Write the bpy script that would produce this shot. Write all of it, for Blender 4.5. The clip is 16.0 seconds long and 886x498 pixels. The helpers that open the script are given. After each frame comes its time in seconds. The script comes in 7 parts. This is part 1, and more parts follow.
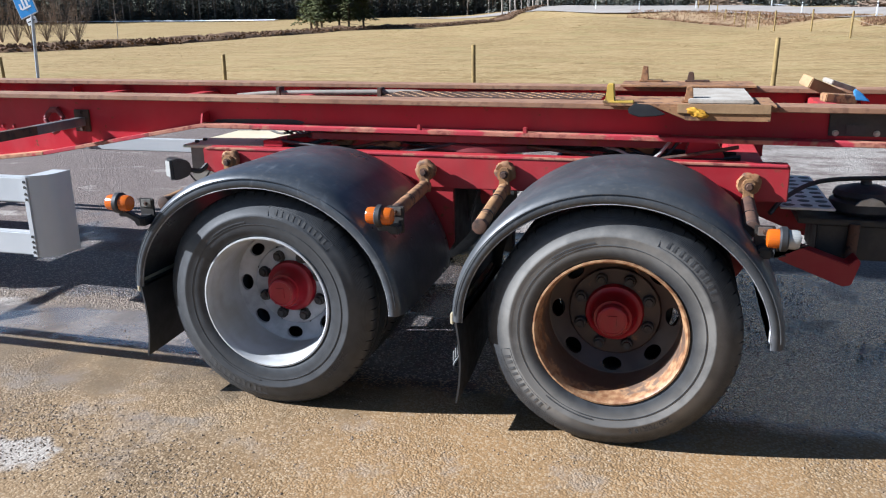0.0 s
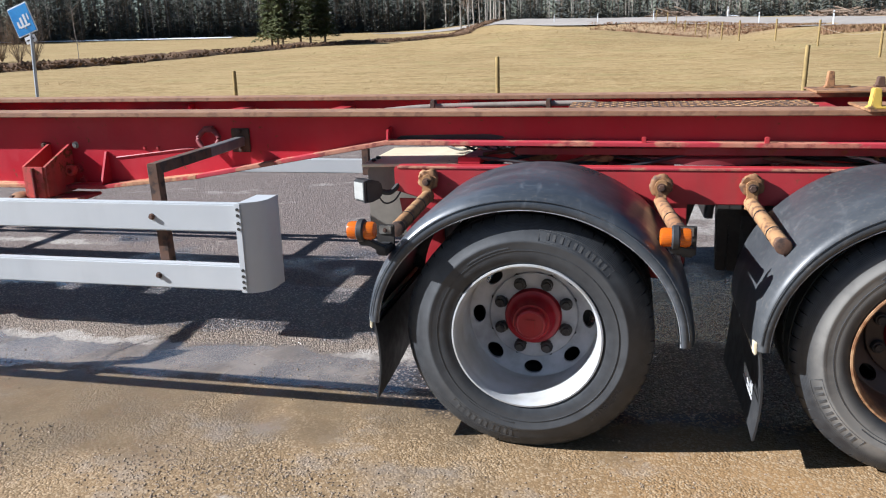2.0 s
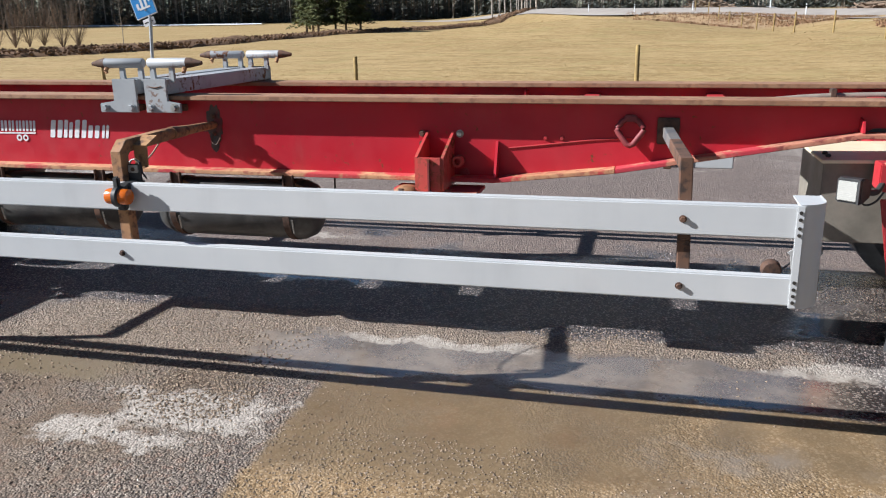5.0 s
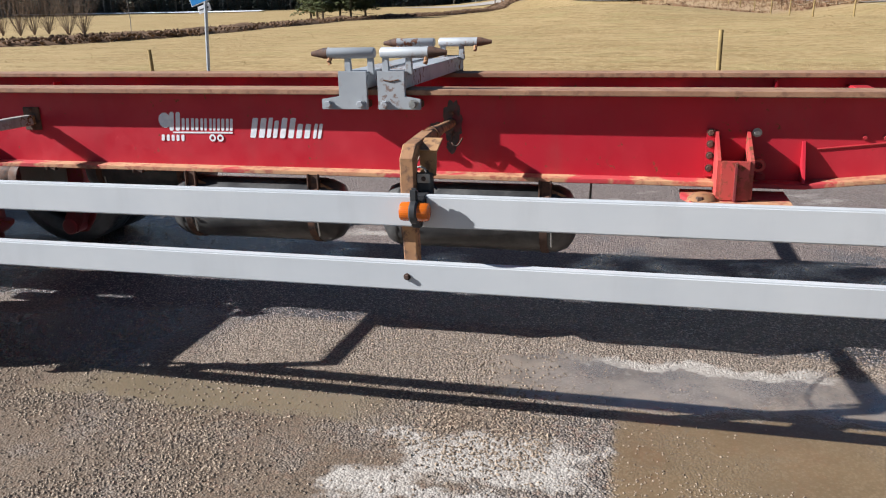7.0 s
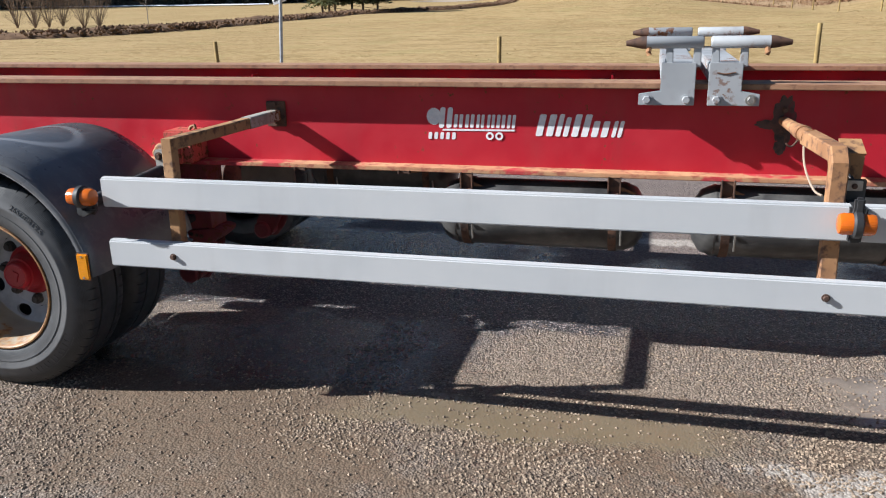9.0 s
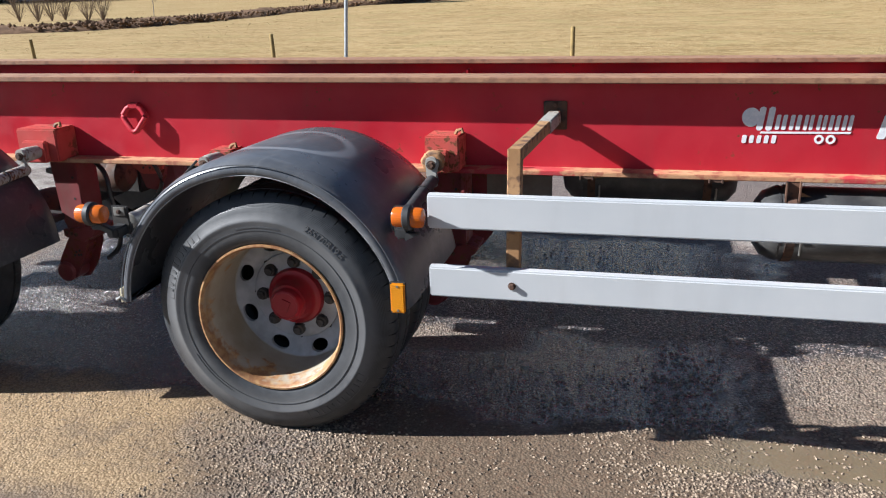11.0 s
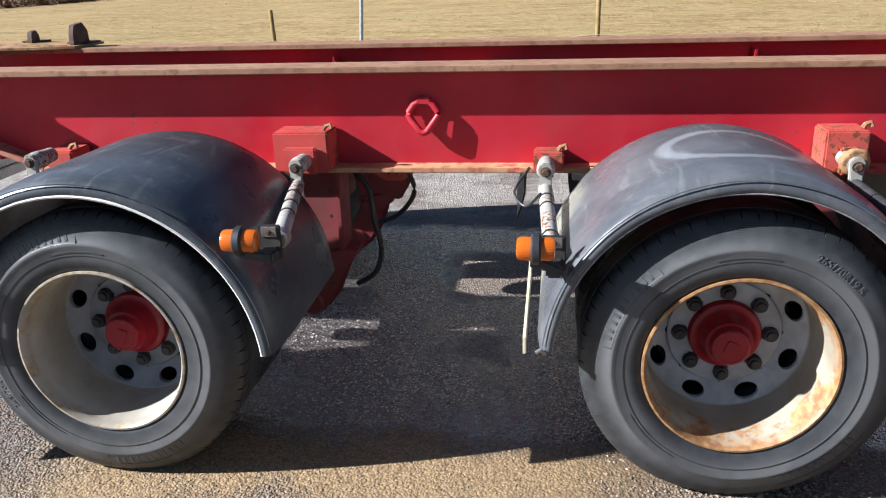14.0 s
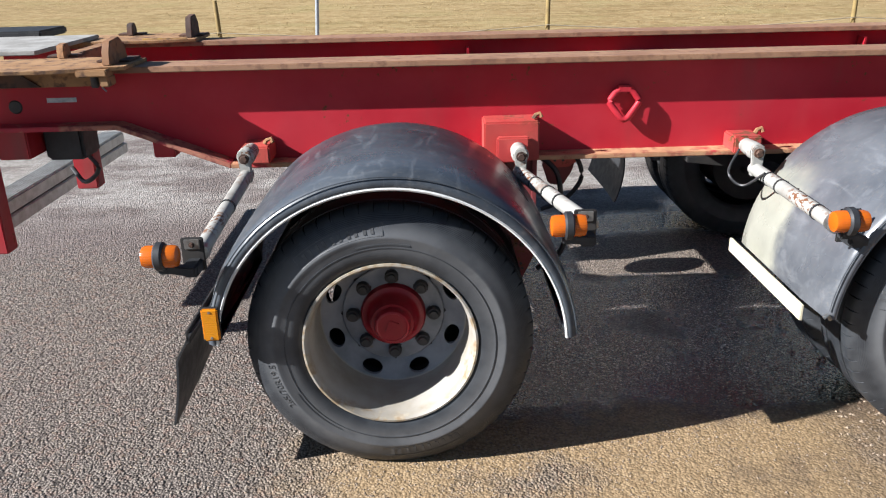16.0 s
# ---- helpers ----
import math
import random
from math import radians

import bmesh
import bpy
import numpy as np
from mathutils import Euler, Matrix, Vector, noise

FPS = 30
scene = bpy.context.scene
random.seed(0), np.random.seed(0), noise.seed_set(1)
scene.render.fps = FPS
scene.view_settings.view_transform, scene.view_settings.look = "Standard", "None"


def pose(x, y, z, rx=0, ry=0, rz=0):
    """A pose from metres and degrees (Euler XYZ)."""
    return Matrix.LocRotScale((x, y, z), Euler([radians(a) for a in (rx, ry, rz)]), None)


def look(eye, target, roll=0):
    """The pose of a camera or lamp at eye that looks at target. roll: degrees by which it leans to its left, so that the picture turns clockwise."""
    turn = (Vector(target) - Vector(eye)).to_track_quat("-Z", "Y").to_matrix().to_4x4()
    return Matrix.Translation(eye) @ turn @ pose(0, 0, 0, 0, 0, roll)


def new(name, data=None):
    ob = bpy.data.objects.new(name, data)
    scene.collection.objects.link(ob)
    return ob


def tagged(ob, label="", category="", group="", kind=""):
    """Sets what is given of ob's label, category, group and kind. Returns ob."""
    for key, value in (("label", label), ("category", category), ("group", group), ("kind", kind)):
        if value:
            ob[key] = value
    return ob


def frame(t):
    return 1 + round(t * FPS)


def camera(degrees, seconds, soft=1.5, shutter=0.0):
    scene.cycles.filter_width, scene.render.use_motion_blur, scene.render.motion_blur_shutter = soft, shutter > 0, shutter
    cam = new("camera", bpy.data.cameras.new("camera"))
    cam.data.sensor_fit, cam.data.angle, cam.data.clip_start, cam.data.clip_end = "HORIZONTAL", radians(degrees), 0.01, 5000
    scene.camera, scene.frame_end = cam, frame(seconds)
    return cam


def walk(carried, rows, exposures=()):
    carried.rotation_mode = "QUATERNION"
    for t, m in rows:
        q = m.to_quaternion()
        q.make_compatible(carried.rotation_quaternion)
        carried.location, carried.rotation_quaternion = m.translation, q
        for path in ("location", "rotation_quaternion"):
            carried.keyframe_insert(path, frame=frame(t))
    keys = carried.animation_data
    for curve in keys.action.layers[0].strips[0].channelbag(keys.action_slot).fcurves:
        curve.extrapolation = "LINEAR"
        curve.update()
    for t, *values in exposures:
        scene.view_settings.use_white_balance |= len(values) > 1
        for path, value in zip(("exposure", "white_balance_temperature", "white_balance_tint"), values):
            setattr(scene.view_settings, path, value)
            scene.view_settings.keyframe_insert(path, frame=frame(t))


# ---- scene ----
cam = camera(58.0, 16.0, soft=1.15)
PATH = [
    (0, (0.062, -0.165, 1.462), (-0.48, 1.68, 0.911), -0.9),
    (0.5, (-0.217, -0.127, 1.471), (-0.721, 1.732, 0.933), -1.2),
    (1, (-0.517, -0.157, 1.455), (-1.003, 1.71, 0.929), -1.7),
    (1.5, (-0.788, -0.177, 1.441), (-1.255, 1.697, 0.92), -1.9),
    (2, (-1.08, -0.163, 1.449), (-1.525, 1.717, 0.929), -1.7),
    (2.5, (-1.362, -0.168, 1.45), (-1.786, 1.716, 0.928), -1.4),
    (3, (-1.665, -0.176, 1.452), (-2.078, 1.708, 0.922), -1.1),
    (3.5, (-1.976, -0.129, 1.436), (-2.394, 1.753, 0.902), -0.8),
    (4, (-2.305, -0.157, 1.438), (-2.745, 1.719, 0.903), -0.9),
    (4.5, (-2.616, -0.218, 1.46), (-3.086, 1.65, 0.919), -1.0),
    (4.7, (-2.729, -0.214, 1.449), (-3.215, 1.649, 0.907), -1.1),
    (6.8, (-4.03, -0.046, 1.444), (-4.511, 1.81, 0.876), -1.1),
    (7, (-4.136, -0.025, 1.458), (-4.614, 1.83, 0.883), -1.4),
    (7.5, (-4.461, -0.049, 1.454), (-4.931, 1.805, 0.869), -1.5),
    (8, (-4.787, -0.06, 1.455), (-5.259, 1.793, 0.868), -1.5),
    (8.5, (-5.105, 0.003, 1.448), (-5.578, 1.855, 0.862), -1.3),
    (9, (-5.42, 0.007, 1.449), (-5.9, 1.857, 0.861), -1.2),
    (9.5, (-5.744, -0.006, 1.465), (-6.23, 1.842, 0.874), -1.1),
    (9.7, (-5.862, 0.011, 1.453), (-6.349, 1.858, 0.86), -1.1),
    (11.8, (-7.143, 0.224, 1.478), (-7.574, 2.076, 0.858), -2.3),
    (12, (-7.249, 0.245, 1.486), (-7.668, 2.099, 0.863), -2.5),
    (12.5, (-7.56, 0.248, 1.477), (-7.945, 2.106, 0.846), -2.8),
    (13, (-7.846, 0.273, 1.484), (-8.189, 2.134, 0.838), -2.7),
    (13.5, (-8.12, 0.365, 1.483), (-8.426, 2.228, 0.823), -2.4),
    (14, (-8.372, 0.402, 1.49), (-8.642, 2.266, 0.816), -2.0),
    (14.5, (-8.695, 0.369, 1.492), (-8.922, 2.232, 0.801), -1.8),
    (15, (-8.966, 0.396, 1.47), (-9.126, 2.259, 0.761), -1.5),
    (15.5, (-9.216, 0.378, 1.503), (-9.284, 2.247, 0.793), -1.4),
    (16, (-9.557, 0.248, 1.532), (-9.537, 2.121, 0.829), -1.5),
]
walk(cam, [(t, look(eye, target, roll)) for t, eye, target, roll in PATH], [(0.0, 1.09, 5520.0, 10.0), (2.0, 1.03, 5720.0, 10.0), (4.5, 0.95, 5950.0, 10.0), (8.0, 0.96, 5940.0, 10.0), (9.5, 1.0, 5920.0, 10.0), (13.0, 1.17, 5780.0, 10.0), (16.0, 1.06, 5880.0, 10.0)])

# ---- light ----
SUN = Vector((-1.62, -0.47, 1.0)).normalized()      # towards the sun
world = bpy.data.worlds.new("sky")
scene.world = world
world.use_nodes = True
wn = world.node_tree
sky = wn.nodes.new("ShaderNodeTexSky")
sky.sky_type, sky.sun_disc = "NISHITA", False
sky.sun_elevation, sky.sun_rotation = math.asin(SUN.z), math.atan2(SUN.x, SUN.y)
sky.air_density, sky.dust_density, sky.ozone_density = 1.0, 0.3, 2.0
wn.links.new(sky.outputs[0], wn.nodes["Background"].inputs[0])
wn.nodes["Background"].inputs[1].default_value = 0.0365
sun_data = bpy.data.lights.new("sun", "SUN")
sun_data.energy, sun_data.angle, sun_data.color = 5.8, radians(0.53), (1.0, 0.955, 0.89)
sun_lamp = new("sun", sun_data)
sun_lamp.rotation_mode = "QUATERNION"
sun_lamp.rotation_quaternion = SUN.to_track_quat("Z", "Y")

# ---- materials ----


class Tree:
    """A node material under construction."""

    def __init__(self, name):
        self.m = bpy.data.materials.new(name)
        self.m.use_nodes = True
        self.t = self.m.node_tree
        self.b = self.t.nodes["Principled BSDF"]
        self.pos = self.t.nodes.new("ShaderNodeNewGeometry").outputs["Position"]

    def put(self, socket, value):
        if isinstance(value, (int, float)):
            socket.default_value = value
        elif isinstance(value, tuple):
            socket.default_value = (*value, 1.0) if len(value) == 3 and socket.type == "RGBA" else value
        else:
            self.t.links.new(value, socket)

    def noise(self, scale, detail=4.0, rough=0.55, vec=None, dist=0.0, color=False):
        n = self.t.nodes.new("ShaderNodeTexNoise")
        n.inputs["Scale"].default_value, n.inputs["Detail"].default_value = scale, detail
        n.inputs["Roughness"].default_value, n.inputs["Distortion"].default_value = rough, dist
        self.put(n.inputs["Vector"], self.pos if vec is None else vec)
        return n.outputs["Color" if color else "Fac"]

    def cells(self, scale, out="Color", vec=None, feature="F1"):
        n = self.t.nodes.new("ShaderNodeTexVoronoi")
        n.feature = feature
        n.inputs["Scale"].default_value = scale
        self.put(n.inputs["Vector"], self.pos if vec is None else vec)
        return n.outputs[out]

    def math(self, op, a, b=0.0, c=0.0):
        n = self.t.nodes.new("ShaderNodeMath")
        n.operation = op
        for i, v in enumerate((a, b, c)):
            self.put(n.inputs[i], v)
        return n.outputs[0]

    def step(self, v, lo, hi, to0=0.0, to1=1.0):
        n = self.t.nodes.new("ShaderNodeMapRange")
        n.interpolation_type = "SMOOTHSTEP"
        self.put(n.inputs[0], v)
        for i, x in zip((1, 2, 3, 4), (lo, hi, to0, to1)):
            self.put(n.inputs[i], x)
        return n.outputs[0]

    def mix(self, f, a, b, how="MIX"):
        n = self.t.nodes.new("ShaderNodeMix")
        n.data_type, n.blend_type = "RGBA", how
        self.put(n.inputs[0], f)
        self.put(n.inputs[6], a)
        self.put(n.inputs[7], b)
        return n.outputs[2]

    def xyz(self, vec=None):
        n = self.t.nodes.new("ShaderNodeSeparateXYZ")
        self.put(n.inputs[0], self.pos if vec is None else vec)
        return n.outputs

    def scaled(self, v, vec=None):
        n = self.t.nodes.new("ShaderNodeMapping")
        n.inputs["Scale"].default_value = v
        self.put(n.inputs[0], self.pos if vec is None else vec)
        return n.outputs[0]

    def obj(self):
        return self.t.nodes.new("ShaderNodeTexCoord").outputs["Object"]

    def rand(self):
        return self.t.nodes.new("ShaderNodeObjectInfo").outputs["Random"]

    def bump(self, h, strength=0.3, distance=0.002):
        n = self.t.nodes.new("ShaderNodeBump")
        self.put(n.inputs["Strength"], strength)
        n.inputs["Distance"].default_value = distance
        self.put(n.inputs["Height"], h)
        old = self.b.inputs["Normal"].links
        if old:
            self.t.links.new(old[0].from_socket, n.inputs["Normal"])
        self.put(self.b.inputs["Normal"], n.outputs[0])

    def done(self, color, rough=0.5, metal=0.0, spec=0.5, coat=0.0):
        self.put(self.b.inputs["Base Color"], color)
        self.put(self.b.inputs["Roughness"], rough)
        self.put(self.b.inputs["Metallic"], metal)
        self.put(self.b.inputs["Specular IOR Level"], spec)
        self.put(self.b.inputs["Coat Weight"], coat)
        self.b.inputs["Coat Roughness"].default_value = 0.22
        bumped = self.b.inputs["Normal"].links
        if bumped:
            self.t.links.new(bumped[0].from_socket, self.b.inputs["Coat Normal"])
        return self.m


def painted(name, base, faded, rust=(0.19, 0.075, 0.03), worn=0.62, rough=0.42, grime=(0.10, 0.07, 0.055), dirt=0.5, scale=1.0, spec=0.45):
    """Old sprayed paint: faded patches, runs of grime, chips down to rust."""
    t = Tree(name)
    fade = t.step(t.noise(1.7 * scale, 5, 0.6), 0.35, 0.7)
    c = t.mix(fade, base, faded)
    streak = t.step(t.noise(7.0 * scale, 5, 0.6, t.scaled((1, 1, 0.18))), 0.48, 0.78)
    c = t.mix(t.math("MULTIPLY", streak, dirt * 0.55), c, grime)
    speck = t.step(t.noise(38 * scale, 6, 0.62), worn, worn + 0.07)
    area = t.step(t.noise(3.1 * scale, 3, 0.5), 0.47, 0.62)
    chip_or_glint = t.math("MULTIPLY", speck, area)
    rustc = t.mix(t.noise(90 * scale, 3), rust, (rust[0] * 0.5, rust[1] * 0.45, rust[2] * 0.4))
    c = t.mix(chip_or_glint, c, rustc)
    r = t.math("ADD", t.math("MULTIPLY", chip_or_glint, 0.4), t.step(t.noise(11 * scale, 4), 0.3, 0.75, rough - 0.08, rough + 0.14))
    t.bump(t.math("SUBTRACT", t.noise(160 * scale, 2), t.math("MULTIPLY", chip_or_glint, 0.8)), 0.12, 0.0012)
    return t.done(c, r, 0.0, spec)


def rusty(name, a=(0.22, 0.105, 0.045), b=(0.36, 0.19, 0.085), c=(0.10, 0.05, 0.03), rough=0.82, left=None, keep=0.5):
    """Rusted steel, with what is left of its paint where given."""
    t = Tree(name)
    col = t.mix(t.step(t.noise(5, 6, 0.62), 0.36, 0.66), a, b)
    col = t.mix(t.step(t.noise(26, 5, 0.6), 0.48, 0.66), col, c)
    if left:
        col = t.mix(t.step(t.noise(3.3, 6, 0.6, dist=0.4), keep, keep + 0.06), col, left)
    t.bump(t.noise(130, 5, 0.65), 0.35, 0.002)
    return t.done(col, t.step(t.noise(20, 3), 0.3, 0.7, rough - 0.14, min(1, rough + 0.1)))


def plain(name, a, b=None, rough=0.5, metal=0.0, scale=12.0, bump=0.1, bscale=220.0, spec=0.5, lo=0.35, hi=0.7):
    t = Tree(name)
    b = b or tuple(x * 0.75 for x in a)
    col = t.mix(t.step(t.noise(scale, 5, 0.6), lo, hi), a, b)
    col = t.mix(t.step(t.noise(scale * 9, 3), 0.4, 0.75, 0.0, 0.25), col, tuple(x * 0.55 for x in a))
    t.bump(t.noise(bscale, 3), bump, 0.0015)
    return t.done(col, t.step(t.noise(scale * 1.7, 4), 0.3, 0.7, max(0.05, rough - 0.08), min(1, rough + 0.08)), metal, spec)


RED = painted("red chassis paint", (0.39, 0.013, 0.026), (0.47, 0.030, 0.043), dirt=0.35, spec=0.28)
RED_FADED = painted("sun-faded coral red paint", (0.42, 0.030, 0.034), (0.50, 0.085, 0.062), worn=0.50, rough=0.55, dirt=0.8)
RED_OLD = painted("old maroon paint with rust", (0.15, 0.016, 0.022), (0.21, 0.040, 0.042), worn=0.53, rough=0.55, dirt=1.0)
RED_GRIME = painted("grimy dark red paint", (0.12, 0.012, 0.016), (0.19, 0.03, 0.03), worn=0.55, rough=0.6, dirt=1.0)
RED_DULL = painted("dull red subframe paint", (0.34, 0.014, 0.022), (0.42, 0.038, 0.042), worn=0.58, rough=0.5, dirt=0.8)
FLANGE = rusty("rust-worn red flange", left=(0.33, 0.045, 0.04), keep=0.78, a=(0.24, 0.120, 0.066), b=(0.31, 0.172, 0.096), c=(0.19, 0.095, 0.055))
FLANGE_LOW = rusty("flaking lower flange", left=(0.41, 0.035, 0.04), keep=0.56, a=(0.40, 0.185, 0.095), b=(0.50, 0.29, 0.15), c=(0.30, 0.10, 0.06))
FLANGE_RED = rusty("scuffed red lower flange", left=(0.40, 0.030, 0.045), keep=0.49, a=(0.38, 0.13, 0.085), b=(0.44, 0.21, 0.13), c=(0.20, 0.05, 0.04))
GREASY = rusty("greasy black grime over red", (0.045, 0.030, 0.026), (0.09, 0.045, 0.035), (0.02, 0.017, 0.016), 0.6, left=(0.16, 0.02, 0.02), keep=0.62)
RUST = rusty("rusted steel")
RUST_DARK = rusty("dark rusted steel", (0.068, 0.036, 0.024), (0.125, 0.062, 0.036), (0.035, 0.021, 0.016))
RUST_OCHRE = rusty("ochre rusted tube", (0.27, 0.14, 0.055), (0.37, 0.21, 0.095), (0.11, 0.055, 0.03))
ARM_DARK = plain("dark weathered steel", (0.13, 0.135, 0.145), (0.21, 0.195, 0.18), 0.5, 0.2, 8)
GREY_PAINT = painted("weathered grey bolster paint", (0.27, 0.285, 0.30), (0.36, 0.37, 0.38), worn=0.52, rough=0.5, dirt=0.8)
WHITE_RAIL = painted("white anodised guard rail", (0.465, 0.482, 0.495), (0.52, 0.53, 0.535), worn=0.72, rough=0.38, dirt=0.18)
WHITE_TUBE = painted("chipped white tube paint", (0.33, 0.32, 0.29), (0.40, 0.385, 0.345), worn=0.50, rough=0.5, dirt=1.0, scale=1.6)
CREAM = painted("cream painted sheet", (0.60, 0.53, 0.36), (0.68, 0.62, 0.46), worn=0.62, rough=0.45, dirt=0.35)
STEEL = plain("bare zinc steel", (0.42, 0.42, 0.40), (0.30, 0.28, 0.25), 0.42, 0.85, 30)
BLACK_STEEL = plain("black chassis steel", (0.022, 0.021, 0.021), (0.045, 0.04, 0.035), 0.55, 0.0, 9)
BLACK_RUBBER = plain("black rubber", (0.020, 0.021, 0.023), (0.034, 0.034, 0.035), 0.55, 0.0, 14)
TANK_BLACK = plain("dusty black tank enamel", (0.032, 0.032, 0.033), (0.095, 0.093, 0.088), 0.38, 0.0, 6)
WRAP = plain("black cloth tape", (0.026, 0.027, 0.030), (0.05, 0.05, 0.052), 0.6, 0.0, 20, 0.3, 140)
CABLE = plain("black cable sheath", (0.018, 0.018, 0.02), (0.03, 0.03, 0.03), 0.45)
CABLE_GREY = plain("grey cable sheath", (0.34, 0.33, 0.31), (0.2, 0.2, 0.19), 0.5)
CONDUIT = plain("dull conduit pipe", (0.27, 0.225, 0.19), (0.19, 0.155, 0.13), 0.55, 0.0, 14)
WHITE_MARK = plain("white lettering foil", (0.80, 0.81, 0.82), (0.66, 0.69, 0.72), 0.4, 0.0, 40)
PALE_MARK = plain("pale stencil print", (0.55, 0.56, 0.56), (0.36, 0.37, 0.38), 0.6, 0.0, 60)
FOIL = plain("crumpled silver foil", (0.62, 0.62, 0.61), (0.45, 0.45, 0.45), 0.4, 0.3, 30, 0.5, 90)
ALU = plain("brushed aluminium", (0.55, 0.55, 0.53), (0.40, 0.39, 0.36), 0.42, 0.6, 18)
GREY_SHEET = plain("grey-brown box sheet", (0.20, 0.18, 0.15), (0.13, 0.12, 0.10), 0.55, 0.0, 5)


def fender_plastic(name, dark, light, scuff_c, scuffs, lo, hi, muddy=0.0):
    """Black plastic gone grey: cloudy fading, long scuffs, dust and fine grain."""
    t = Tree(name)
    c = t.mix(t.step(t.noise(3.0, 5, 0.6), 0.35, 0.7), dark, light)
    scuff = t.step(t.noise(7, 7, 0.66, t.scaled((2.2, 0.5, 1.0)), 0.9), 0.53, 0.70)
    c = t.mix(t.math("MULTIPLY", scuff, scuffs), c, scuff_c)
    ring = t.step(t.noise(26, 4, 0.6, t.scaled((0.25, 1.0, 1.0))), 0.56, 0.68)
    c = t.mix(t.math("MULTIPLY", ring, scuffs * 0.5), c, scuff_c)
    dust = t.step(t.noise(70, 3), 0.52, 0.8)
    c = t.mix(t.math("MULTIPLY", dust, 0.22), c, (0.22, 0.19, 0.15))
    if muddy:
        q = t.xyz()
        ex, ey = t.math("DIVIDE", t.math("ADD", q[0], 7.86), 0.21), t.math("DIVIDE", t.math("SUBTRACT", q[1], 2.74), 0.17)
        oval = t.math("ADD", t.math("SQRT", t.math("ADD", t.math("MULTIPLY", ex, ex), t.math("MULTIPLY", ey, ey))), t.math("MULTIPLY", t.noise(6, 4), 0.22))
        # paler oval band on the crown, drawn in colour only
        oval_band = t.math("MULTIPLY", t.step(oval, 0.90, 1.02), t.step(oval, 1.22, 1.10))
        c = t.mix(t.math("MULTIPLY", oval_band, 0.55), c, (0.30, 0.31, 0.33))
        wob = t.math("MULTIPLY", t.math("SUBTRACT", t.noise(6, 5), 0.5), 0.25)
        splash = t.math("MULTIPLY", t.step(t.math("ADD", q[1], wob), 2.72, 2.82), t.math("MULTIPLY", t.step(t.math("ADD", q[2], wob), 0.83, 0.70), t.step(q[0], -8.15, -8.25)))
        c = t.mix(t.math("MULTIPLY", splash, muddy), c, t.mix(t.noise(12, 5), (0.24, 0.235, 0.19), (0.40, 0.385, 0.31)))
    t.bump(t.noise(14, 3), 0.07, 0.01)
    t.bump(t.noise(320, 2), 0.08, 0.0008)
    return t.done(c, t.math("ADD", t.step(t.noise(5, 4), 0.3, 0.7, lo, hi), t.math("MULTIPLY", scuff, 0.06)), 0.0, 0.45, 0.10)


FENDER = fender_plastic("scuffed black fender plastic", (0.034, 0.040, 0.049), (0.068, 0.077, 0.089), (0.21, 0.22, 0.235), 0.28, 0.26, 0.42)
FENDER_MATT = fender_plastic("matt grey fender plastic", (0.036, 0.040, 0.045), (0.060, 0.064, 0.069), (0.17, 0.17, 0.17), 0.18, 0.40, 0.55)
FENDER_GREY = fender_plastic("scuffed greyed fender plastic", (0.070, 0.075, 0.085), (0.125, 0.130, 0.140), (0.26, 0.265, 0.275), 0.30, 0.24, 0.40, 0.85)
FENDER_LIP = plain("pale scraped fender lip", (0.30, 0.31, 0.32), (0.12, 0.12, 0.13), 0.5, 0.0, 25)
FENDER_TRIM = plain("white edge trim", (0.72, 0.72, 0.70), (0.55, 0.54, 0.50), 0.5, 0.0, 25)


def tyre_rubber(name, dust_c, much):
    t = Tree(name)
    o = t.obj()
    v = t.xyz(o)
    r = t.math("SQRT", t.math("ADD", t.math("MULTIPLY", v[0], v[0]), t.math("MULTIPLY", v[2], v[2])))
    dust = t.math("MULTIPLY", t.step(t.noise(6.0, 5, 0.6), 0.40, 0.56, 0.62, 1.0), t.math("MULTIPLY", t.step(r, 0.27, 0.32), t.step(r, 0.40, 0.35)))
    c = t.mix(t.step(t.noise(26, 4), 0.3, 0.7), (0.022, 0.024, 0.028), (0.038, 0.041, 0.045))
    c = t.mix(t.math("MULTIPLY", dust, much), c, dust_c)
    rings = t.math("MULTIPLY", t.math("SINE", t.math("MULTIPLY", r, 1500.0)), t.math("MULTIPLY", t.step(r, 0.385, 0.39), t.step(r, 0.412, 0.407)))
    t.bump(rings, 0.25, 0.0012)
    t.bump(t.noise(240, 3), 0.15, 0.001)
    return t.done(c, t.step(t.noise(9, 3), 0.3, 0.7, 0.42, 0.60), 0.0, 0.5)


TYRE = tyre_rubber("weathered tyre rubber", (0.095, 0.097, 0.100), 0.35)
TYRE_GREY = tyre_rubber("greyed tyre rubber", (0.135, 0.135, 0.137), 0.70)
TYRE_DUSTY = tyre_rubber("tan-dusted tyre rubber", (0.205, 0.195, 0.178), 1.0)
# paler than the rubber so the relief looks lit at its edges
TYRE_MARK = plain("raised tyre lettering, pale for lit edges", (0.088, 0.088, 0.088), (0.050, 0.051, 0.053), 0.5, 0.0, 30)


